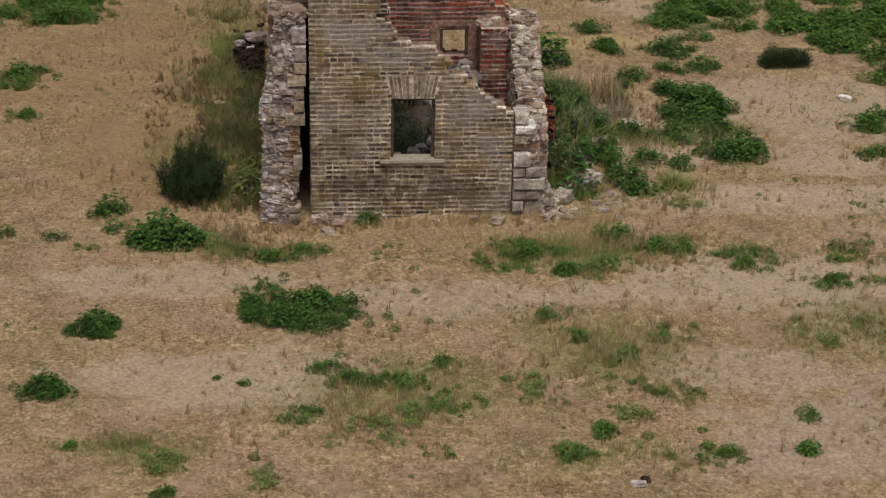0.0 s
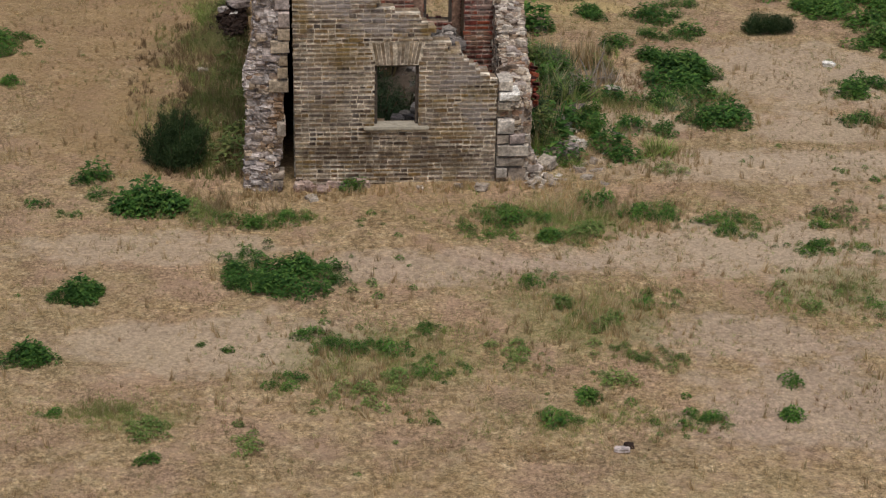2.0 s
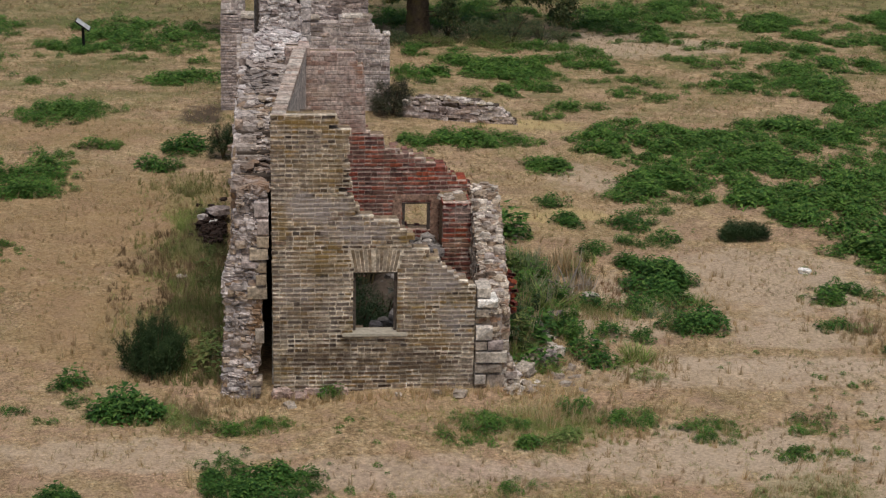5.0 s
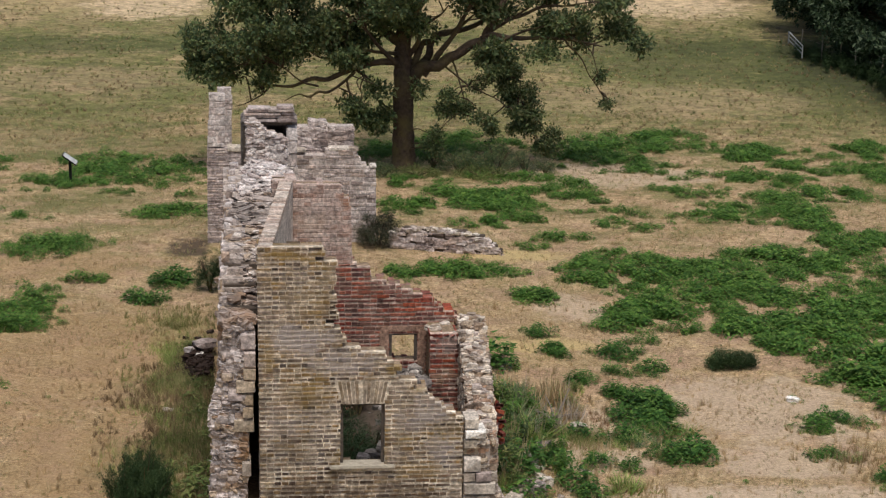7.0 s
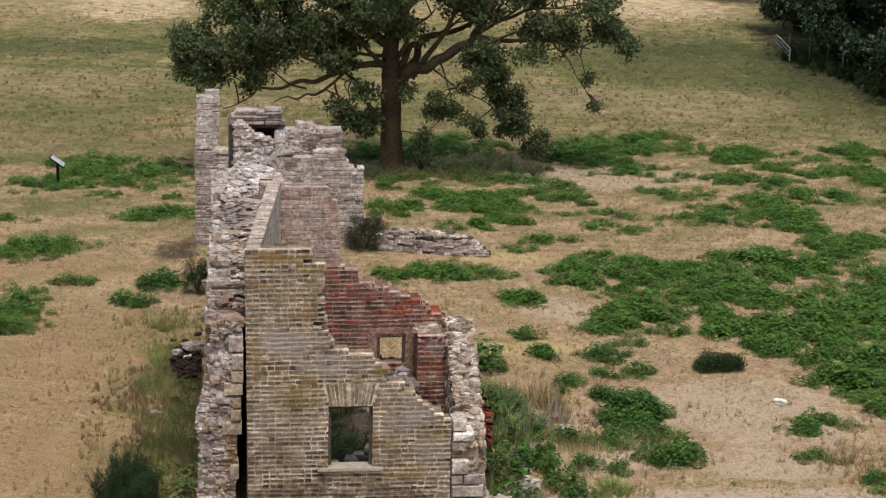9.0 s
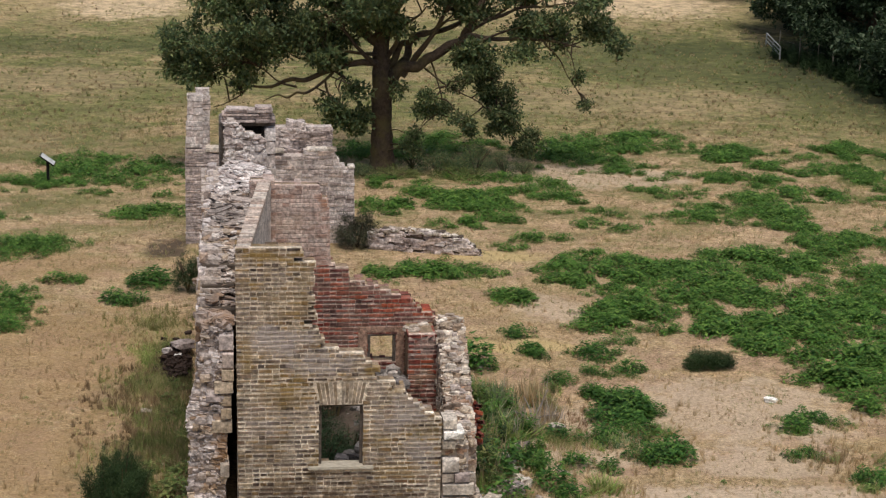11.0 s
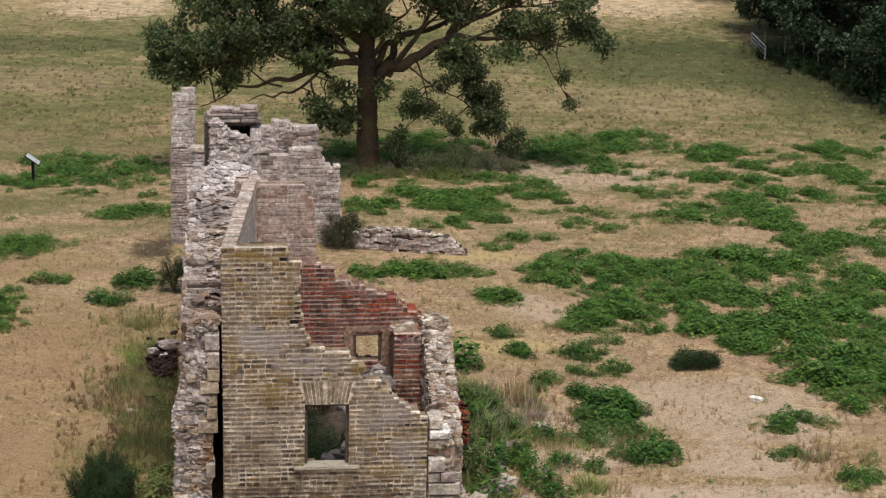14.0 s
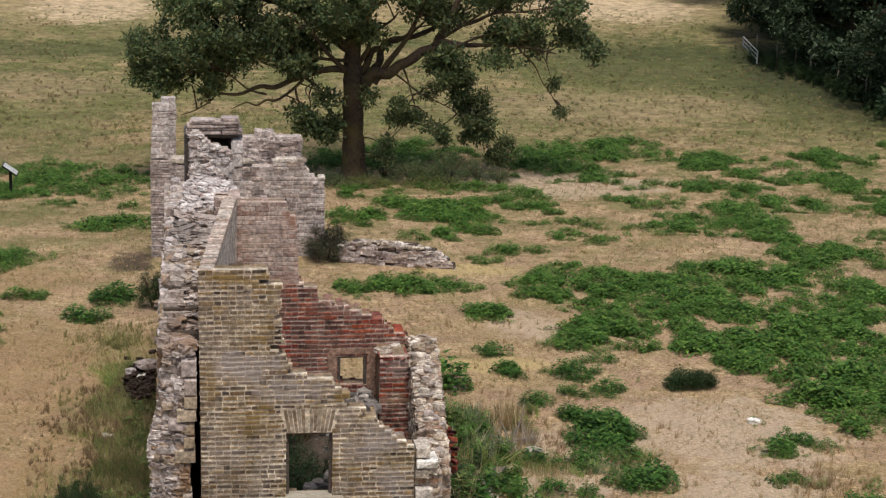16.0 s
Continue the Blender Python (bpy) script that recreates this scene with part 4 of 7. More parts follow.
# This wall lies in shade; the darkness is put into its stone colour.
part("passage_wall", beam((1.3, 0.3, 4.9), (-1.25, 13.85, 2.15), 0.03, wobble=0.03), DARK_STONE, lint, "dark back wall of the passage")
# Unseen boards, added only to keep sky light out of the passage.
for k in range(3):
    part("passage_board", beam((1.14, 0.22, 0.05), (-1.24, 13.13 + k * 0.23, 4.60), 0.008, wobble=0.01), OLD_TIMBER, lint, "unseen boards added to shade the passage")
for x in (-1.83, -0.68):
    part("passage_side", beam((0.12, 0.70, 4.6), (x, 13.34, 2.27), 0.02, wobble=0.02), DARK_STONE, lint)

# rear rooms
REAR = [(-0.95, -0.3), (1.80, -0.3), (1.75, 1.88), (1.62, 1.92), (1.38, 2.06), (1.30, 2.20), (1.22, 2.42), (0.4, 2.43), (0.38, 2.34), (-0.42, 2.36), (-0.95, 2.36)]
masonry_wall("wall_rear", "coursed grey-pink stone rear wall stepping down", [REAR], 0.4, GREY_STONE, GREY_MORTAR, (0, 20.5, 0), kind="block", course=(0.08, 0.17),
             length=(0.14, 0.46), joint=0.014, piece_name="stone", near=lambda a, z: z > 0.2, back=False)
BACK = [(-0.6, -0.3), (1.22, -0.3), (1.18, 2.94), (0.9, 3.0), (0.5, 2.98), (0.45, 3.08), (-0.35, 3.06), (-0.6, 3.04)]
masonry_wall("wall_back", "taller stone wall behind with a broken top", [BACK], 0.4, GREY_STONE, GREY_MORTAR, (0, 20.95, 0), kind="stone", course=(0.08, 0.15),
             length=(0.16, 0.50), joint=0.0, piece_name="stone", near=lambda a, z: z > 2.2)
wall_ledge = thing("ledge_stones", "pale flat stones along a wall top", "stone")
for x, z, w in ((0.75, 2.42, 0.55), (1.15, 2.40, 0.28), (1.68, 1.94, 0.2), (-0.3, 2.38, 0.35)):
    part("slab", beam((w, 0.4, 0.08), (x, 20.68, z + 0.04), 0.02, wobble=0.02), PALE_STONE, wall_ledge)
TOWER = [(-2.74, -0.3), (-1.84, -0.3), (-1.84, 2.38), (-2.2, 2.40), (-2.2, 2.52), (-2.74, 2.52)]
masonry_wall("wall_pier", "tall grey brick wall end", [TOWER], 0.55, GREY_STONE, DUSK_MORTAR, (0, 20.5, 0), kind="block", course=(0.055, 0.085), length=(0.16, 0.40),
             joint=0.016, piece_name="stone", near=lambda a, z: True, back=False)
PIER = [(-2.72, 2.53), (-2.30, 2.53), (-2.27, 3.80), (-2.32, 3.93), (-2.50, 3.97), (-2.66, 3.92), (-2.69, 3.3)]
masonry_wall("wall_pier_top", "narrow pale stone pier standing above the wall", [PIER], 0.38, PIER_STONE, GREY_MORTAR, (0, 20.5, 0), kind="block", course=(0.10, 0.20), length=(0.14, 0.30),
             joint=0.0, piece_name="stone", near=lambda a, z: True, back=False)
STUB = [(-2.46, 2.40), (-2.09, 2.40), (-2.09, 3.95), (-2.20, 4.08), (-2.40, 4.07), (-2.46, 3.9)]
masonry_wall("wall_pier_rear", "narrow grey stone pier just behind the other", [STUB], 0.3, PIER_STONE, GREY_MORTAR, (0, 20.92, 0), kind="block", course=(0.09, 0.17), length=(0.14, 0.30),
             joint=0.0, piece_name="stone", near=lambda a, z: z > 2.4, back=False)
part("slab", beam((0.42, 0.5, 0.13), (-2.02, 20.72, 2.455), 0.03, wobble=0.02), PALE_STONE, wall_ledge)

# right end: quoins, stone return wall, brick pier by the cross wall
RETURN = [(-4.4, -0.1), (-0.05, -0.1), (-0.05, 1.40), (-0.5, 1.66), (-1.0, 1.78), (-1.9, 2.00), (-3.0, 2.16), (-4.4, 2.42)]
wall_return = masonry_wall("wall_return", "pale rubble return wall with a broken end", [RETURN], 0.38, CREAM_RUBBLE, RUBBLE_MORTAR, (1.84, 0, 0), turn=-94, kind="stone",
                           course=(0.055, 0.10), length=(0.08, 0.24), joint=0.0, piece_name="stone", near=lambda a, z: z > 0.9)
n_top = 260
ys = rng.uniform(0.0, 4.4, n_top)
tops = np.interp(ys, [0, 0.5, 1.0, 1.9, 4.4], [1.38, 1.64, 1.76, 1.98, 2.38])
stones_on("top_rubble", "", wall_return, np.c_[rng.uniform(1.84, 2.22, n_top) + 0.07 * ys, ys, tops + rng.normal(0, 0.05, n_top) - 0.03], rng.uniform(0.06, 0.18, (n_top, 3)) * (1.3, 1.0, 0.6), CREAM_RUBBLE, 60)
for x0, x1, z0, z1, out, tone in ((1.72, 1.96, 1.66, 1.85, 0.0, PALE_STONE), (1.73, 2.08, 1.49, 1.64, 0.07, CHALK), (1.72, 1.94, 1.31, 1.47, 0.03, PALE_STONE), (1.72, 1.97, 1.17, 1.29, -0.08, QUOIN_STONE),
                                  (1.72, 2.01, 0.89, 1.15, 0.04, PALE_STONE), (1.72, 1.92, 0.72, 0.88, 0.02, PALE_STONE), (1.93, 2.20, 0.72, 0.88, 0.03, GREY_STONE), (1.72, 2.27, 0.50, 0.70, 0.05, PALE_STONE),
                                  (1.72, 2.19, 0.29, 0.48, 0.03, PALE_STONE), (1.72, 1.91, 0.10, 0.27, 0.05, PALE_STONE), (1.93, 2.24, -0.06, 0.27, 0.0, PALE_STONE), (1.72, 1.95, -0.10, 0.09, -0.02, QUOIN_STONE)):
    v, f = BLOCKS[int(z0 * 7 + 3) % len(BLOCKS)]
    under("quoin", sheet("quoin", v * (x1 - x0, 0.38 + out, (z1 - z0) * 0.98) + ((x0 + x1) / 2, 0.34, (z0 + z1) / 2), f, tone), wall_return)
PILLAR = [(1.50, -0.1), (2.03, -0.1), (2.03, 2.26), (1.50, 2.28)]
wall_pillar = masonry_wall("wall_brick_pier", "red brick pier with a pale rubble top", [PILLAR], 0.8, RED_BRICK, PINK_MORTAR, (0, 3.58, 0), joint=0.038, perp=0.007, flush=0.004, course=(0.088, 0.102), near=lambda a, z: z > 0.4, back=False)
n_top = 9
stones_on("top_rubble", "", wall_pillar, np.c_[rng.uniform(1.52, 2.02, n_top), rng.uniform(3.6, 4.3, n_top), rng.uniform(2.22, 2.27, n_top)], rng.uniform(0.08, 0.16, (n_top, 3)) * (1.3, 1.1, 0.5), PALE_STONE, 9)

masonry_wall("wall_return_end", "tumbled pale stone end of the return wall", [[(1.98, -0.1), (2.56, -0.1), (2.44, 0.35), (2.30, 0.62), (2.17, 0.9), (2.10, 1.42), (2.0, 1.5)]], 0.2, CREAM_RUBBLE, RUBBLE_MORTAR, (0, 0.06, 0), kind="stone",
             course=(0.06, 0.12), length=(0.10, 0.26), joint=0.0, piece_name="stone", near=lambda a, z: True, back=False)

# rubble inside the room and round the walls
heap = thing("rubble_heap", "grey rubble heaped inside the roofless room", "rubble")
n = 620
hx, hy = rng.uniform(-1.4, 1.42, n), rng.uniform(0.6, 4.3, n)
hz = 0.02 + 1.42 * smooth_step(0.8, 3.9, hy) * smooth_step(-0.4, 1.3, hx)
stones_on("rubble", "", heap, np.c_[hx, hy, hz - 0.1], rng.uniform(0.09, 0.24, (n, 3)) * (1.2, 1, 0.7), DARK_STONE, 80)
for i in range(6):
    y0, y1 = 0.6 + i * 0.6, 1.2 + i * 0.6
    solid("earth", [(-1.0, y0), (1.44, y0), (1.44, y1), (-1.0, y1)], -0.1, [0.02, 0.1 + 1.3 * float(smooth_step(0.8, 3.9, y0)), 0.1 + 1.3 * float(smooth_step(0.8, 3.9, y1)), 0.02], EARTH_AND_SHADE, heap)

n = 26
stones_on("rubble", "", heap, np.c_[rng.uniform(0.05, 0.50, n), rng.uniform(0.75, 1.3, n), rng.uniform(0.35, 0.95, n)], rng.uniform(0.12, 0.26, (n, 3)) * (1.2, 1, 0.8), DARK_STONE, 26)
solid("earth", [(0.05, 0.8), (0.6, 0.8), (0.6, 1.4), (0.05, 1.4)], -0.1, [0.6, 0.95, 1.0, 0.6], EARTH_AND_SHADE, heap)

outer = thing("fallen_masonry", "tumbled pale stones and broken red brick beside the wall", "rubble")
n = 130
t = rng.random(n)
fx, fy = 2.3 + rng.gamma(1.6, 0.24, n), rng.uniform(-0.3, 3.0, n)
stones_on("rubble", "", outer, np.c_[fx, fy, ground_height(fx, fy) - 0.03], rng.uniform(0.06, 0.22, (n, 3)) * (1.2, 1, 0.7), PALE_STONE, 50)
n = 70
stones_on("bricks", "", outer, np.c_[rng.uniform(2.36, 2.56, n), rng.uniform(1.25, 2.1, n), rng.uniform(0.80, 1.52, n)], np.c_[rng.uniform(0.1, 0.2, n), rng.uniform(0.07, 0.11, n), rng.uniform(0.05, 0.075, n)], RED_BRICK, 60, BLOCKS, 0.3)
solid("earth", [(2.28, 1.28), (2.44, 1.4), (2.48, 2.1), (2.34, 2.2)], -0.05, [1.45, 1.25, 1.35, 1.5], HEART, outer)

side_heap = thing("stone_pile", "small pile of dark soil and pale stones against the wall", "rubble")
n = 300
sx, sy = np.minimum(rng.normal(-2.88, 0.17, n), -2.62), rng.normal(9.0, 0.6, n)
stones_on("soil", "dark crumbling soil", side_heap, np.c_[sx, sy, ground_height(sx, sy) + rng.uniform(-0.08, 0.22, n) * (sx > -3.1)], rng.uniform(0.05, 0.15, (n, 3)) * (1.4, 1, 0.5), DARK_SOIL, lean=0.5)
for at, size, tone in (((-2.72, 9.75, 0.26), (0.50, 0.28, 0.12), GREY_STONE), ((-2.84, 9.20, 0.16), (0.26, 0.14, 0.09), CHALK), ((-3.06, 9.45, 0.22), (0.16, 0.14, 0.11), GREY_STONE), ((-2.90, 8.75, 0.06), (0.18, 0.12, 0.07), PALE_STONE)):
    stones_on("rubble", "", side_heap, [at], [size], tone, 1, lean=0.08)


def boulder(name, at, size, seed, label, tone):
    v, f = STONES[seed % len(STONES)]
    z = float(ground_height(at[0], at[1]))
    ob = new(name, sheet(name, (v + (0, 0.5, 0)) * size, f, tone))
    ob.location = (at[0], at[1], z + size[2] * 0.3)
    ob.rotation_euler = (0.1, 0.15, seed * 1.3)
    tagged(ob, label, "stone", "loose stones on the grass")


for i, (x, y, s) in enumerate(((9.25, 6.1, 0.21), (1.45, -0.35, 0.24), (1.05, -0.25, 0.14), (2.35, -0.25, 0.24), (-1.45, -0.45, 0.2), (-3.4, 6.0, 0.2), (-3.0, 3.0, 0.16), (4.2, 5.2, 0.2),
                               (3.3, 3.4, 0.26), (2.95, 2.5, 0.3), (3.65, 8.6, 0.22), (0.4, -0.3, 0.12))):
    boulder("stone", (x, y), (s * 1.15, s * 0.8, s * 0.45), i, "pale loose stone lying in dry grass", CHALK if i < 1 else PALE_STONE)

for i, (x, y, s) in enumerate(((3.60, 3.30, 0.30), (3.12, 2.90, 0.34), (2.84, 2.15, 0.28), (3.20, 1.15, 0.32), (2.90, 0.90, 0.36), (2.70, 0.55, 0.30), (2.42, 0.30, 0.26), (4.50, 4.50, 0.24), (3.45, 1.65, 0.22), (3.05, 1.45, 0.26))):
    boulder("fallen_stone", (x, y), (s * 1.2, s * 0.9, s * 0.75), i + 3, "pale fallen wall stone among rank weeds", PALE_STONE if i % 3 else GREY_STONE)

# low ruined garden wall
LOW = [(0.0, -0.4), (3.1, -0.4), (3.0, 0.02), (2.75, 0.18), (2.5, 0.38), (2.1, 0.46), (1.6, 0.50), (1.0, 0.54), (0.6, 0.50), (0.0, 0.42)]
wall_low = masonry_wall("wall_low", "low ruined stone wall crumbling into the grass", [LOW], 0.3, GREY_STONE, EARTH_AND_SHADE, (2.1, 19.65, 0), turn=-17, kind="stone", course=(0.06, 0.11),
                        length=(0.18, 0.50), joint=0.0, piece_name="stone", near=lambda a, z: z > -0.1, back=False)
n = 90
u = rng.random(n)
stones_on("top_rubble", "", wall_low, np.c_[2.15 + 2.75 * u, 19.75 - 0.84 * u + rng.uniform(-0.12, 0.15, n), np.interp(u, [0, 0.35, 0.72, 0.9, 1], [0.38, 0.50, 0.42, 0.28, -0.05])], rng.uniform(0.08, 0.19, (n, 3)) * (1.5, 1, 0.45), PALE_STONE, 20)

# ---------- information sign ----------
sign = thing("information_sign", "slanted information panel on a black post", "sign", at=(-7.09, 30.1, float(ground_height(-7.09, 30.1))))
part("post", beam((0.09, 0.09, 0.72), (0, 0, 0.34), 0.01), BLACK_METAL, sign, "black metal post")
bm = beam((0.54, 0.40, 0.035), (0, 0, 0), 0.008)
bmesh.ops.transform(bm, matrix=Matrix.Translation((0, -0.02, 0.78)) @ Matrix.Rotation(radians(36), 4, "Y") @ Matrix.Rotation(radians(8), 4, "X"), verts=bm.verts)
panel = part("panel", bm, BLACK_METAL, sign, "black panel tray")
bm = beam((0.48, 0.34, 0.008), (0, 0, 0.022), 0.002)
bmesh.ops.transform(bm, matrix=Matrix.Translation((0, -0.02, 0.78)) @ Matrix.Rotation(radians(36), 4, "Y") @ Matrix.Rotation(radians(8), 4, "X"), verts=bm.verts)
part("printed_sheet", bm, PANEL_FACE, panel, "pale printed sheet")


# ---------- plants ----------
def leaf(at, out, up, long, wide):
    """A pointed leaf."""
    out, up = out / np.linalg.norm(out), up / np.linalg.norm(up)
    across = np.cross(out, up)
    across /= np.linalg.norm(across) + 1e-9
    return [at + out * long * 0.1 + across * wide / 2, at + out * long, at - across * wide / 2]


def weed_template(seed, stems=8, leaves=9, tall=0.85, long=0.23, wide=0.14, spread=0.62):
    """A leafy tuft about one unit high."""
    r = np.random.default_rng(seed)
    v = []
    for _ in range(stems):
        a, s = r.uniform(0, 6.28), r.uniform(0.1, 1) * spread
        tip = np.array((math.cos(a) * s, math.sin(a) * s, tall * r.uniform(0.55, 1)))
        for k in range(leaves):
            u = (k + r.random()) / leaves
            p = tip * u * (1, 1, 1) + np.array((0, 0, 0.05)) + r.normal(0, 0.04, 3)
            b = r.uniform(0, 6.28)
            out = np.array((math.cos(b), math.sin(b), r.uniform(-0.45, 0.5)))
            v += leaf(p, out, np.array((r.normal(0, 0.3), r.normal(0, 0.3), 1.0)), long * r.uniform(0.7, 1.3), wide * r.uniform(0.8, 1.2))
    v = np.array(v)
    v[:, 2] = np.maximum(v[:, 2], 0)
    return v, np.arange(len(v)).reshape(-1, 3)


def blade_template(seed, blades=14, spread=0.28, lean=0.45, wide=0.035):
    """A tuft of grass about one unit high."""
    r = np.random.default_rng(seed)
    v = []
    for _ in range(blades):
        a, s, h = r.uniform(0, 6.28), r.uniform(0, spread), r.uniform(0.5, 1.0)
        p = np.array((math.cos(a) * s, math.sin(a) * s, 0))
        b = r.uniform(0, 6.28)
        w = np.array((math.cos(b), math.sin(b), 0)) * wide
        c = r.uniform(0, 6.28)
        tip = p + np.array((math.cos(c) * lean * r.random(), math.sin(c) * lean * r.random(), h))
        v += [p - w, p + w, tip]
    return np.array(v), np.arange(len(v)).reshape(-1, 3)


def clump_template(seed, leaves=46, long=0.34, wide=0.22):
    """A ball of leaves of about unit radius, open inside."""
    r = np.random.default_rng(seed)
    v = []
    for _ in range(leaves):
        d = r.normal(0, 1, 3)
        d /= np.linalg.norm(d)
        p = d * r.uniform(0.25, 1.0) * (1, 1, 0.75)
        v += leaf(p, d + r.normal(0, 0.7, 3), r.normal(0, 0.5, 3) + (0, 0, 1), long * r.uniform(0.7, 1.3), wide * r.uniform(0.8, 1.2))
    return np.array(v), np.arange(len(v)).reshape(-1, 3)


def tube(name, points, radii, material, sides=8):
    """A tapering round limb through the points."""
    pts, rad = np.asarray(points, float), np.asarray(radii, float)
    dense_t = np.linspace(0, len(pts) - 1, (len(pts) - 1) * 4 + 1)
    smooth = np.stack([np.interp(dense_t, np.arange(len(pts)), pts[:, k]) for k in range(3)], 1)
    for _ in range(3):
        smooth[1:-1] = (smooth[:-2] + 2 * smooth[1:-1] + smooth[2:]) / 4
    rr = np.interp(dense_t, np.arange(len(pts)), rad)
    way = np.gradient(smooth, axis=0)
    way /= np.linalg.norm(way, axis=1)[:, None] + 1e-9
    a = np.zeros_like(way)
    side_way = np.cross(way[0], (1.0, 0, 0) if abs(way[0][2]) > 0.8 else (0, 0, 1.0))
    for k in range(len(way)):
        side_way = side_way - way[k] * np.dot(side_way, way[k])
        side_way = side_way / np.linalg.norm(side_way)
        a[k] = side_way
    b = np.cross(way, a)
    ang = np.linspace(0, 2 * math.pi, sides, endpoint=False)
    wob = 1 + 0.05 * rng.normal(0, 1, (len(rr), sides))
    ring = smooth[:, None] + (np.cos(ang)[None, :, None] * a[:, None] + np.sin(ang)[None, :, None] * b[:, None]) * (rr[:, None] * wob)[:, :, None]
    n = len(smooth)
    ids = np.arange(n * sides).reshape(n, sides)
    faces = np.stack([ids[:-1], np.roll(ids, -1, 1)[:-1], np.roll(ids, -1, 1)[1:], ids[1:]], -1).reshape(-1, 4)
    return sheet(name, ring.reshape(-1, 3), faces, material, True)


def mound_template(seed, leaves, long, wide):
    """A low leafy mound about one unit high and one and a half across, its leaves lying outwards on a dome."""
    r = np.random.default_rng(seed)
    v = []
    for _ in range(leaves):
        a, s = r.uniform(0, 6.28), math.sqrt(r.random()) * 0.78
        p = np.array((math.cos(a) * s, math.sin(a) * s, max(0.05, (1 - (s / 0.85) ** 2) * r.uniform(0.55, 1.0))))
        b = a + r.normal(0, 0.9)
        out = np.array((math.cos(b), math.sin(b), r.uniform(-0.5, 0.25)))
        v += leaf(p, out, np.array((r.normal(0, 0.25), r.normal(0, 0.25), 1.0)), long * r.uniform(0.7, 1.3), wide * r.uniform(0.8, 1.2))
    v = np.array(v)
    v[:, 2] = np.maximum(v[:, 2], 0)
    return v, np.arange(len(v)).reshape(-1, 3)


WEEDS = [mound_template(s, 90, 0.26, 0.15) for s in range(7)]
FAR_WEEDS = [mound_template(s + 70, 64, 0.34, 0.20) for s in range(7)]
TALL_WEEDS = [weed_template(s + 20, 6, 18, 1.0, 0.15, 0.065, 0.35) for s in range(5)]
BLADES = [blade_template(s) for s in range(8)]
BROAD = [blade_template(s + 60, 18, 0.3, 1.3, 0.05) for s in range(5)]
THIN = [blade_template(s + 30, 9, 0.4, 0.6, 0.022) for s in range(6)]
CLUMPS = [clump_template(s, 56, 0.34, 0.28) for s in range(8)]
FINE_CLUMPS = [clump_template(s + 30, 60, 0.28, 0.14) for s in range(5)]


def in_patch(n, x, y, rx, ry, ragged=0.32, gaps=-0.34):
    """Places in a patch with an uneven outline and thin spots."""
    out = []
    turn = rng.uniform(0, 50)
    for tries in range(n * 12):
        if len(out) >= n:
            break
        a, s = rng.uniform(0, 6.28), math.sqrt(rng.random())
        edge = 1 + ragged * noise.noise((math.cos(a) * 1.3 + turn, math.sin(a) * 1.3, 0.5)) * 1.6
        px, py = x + math.cos(a) * s * rx * edge, y + math.sin(a) * s * ry * edge
        if tries > n * 9 or noise.noise((px * 1.7 + turn, py * 1.2, 2.5)) > gaps + 0.2 * (s - 0.5):
            out.append((px, py))
    p = np.array(out)
    return np.c_[p, ground_height(p[:, 0], p[:, 1])]


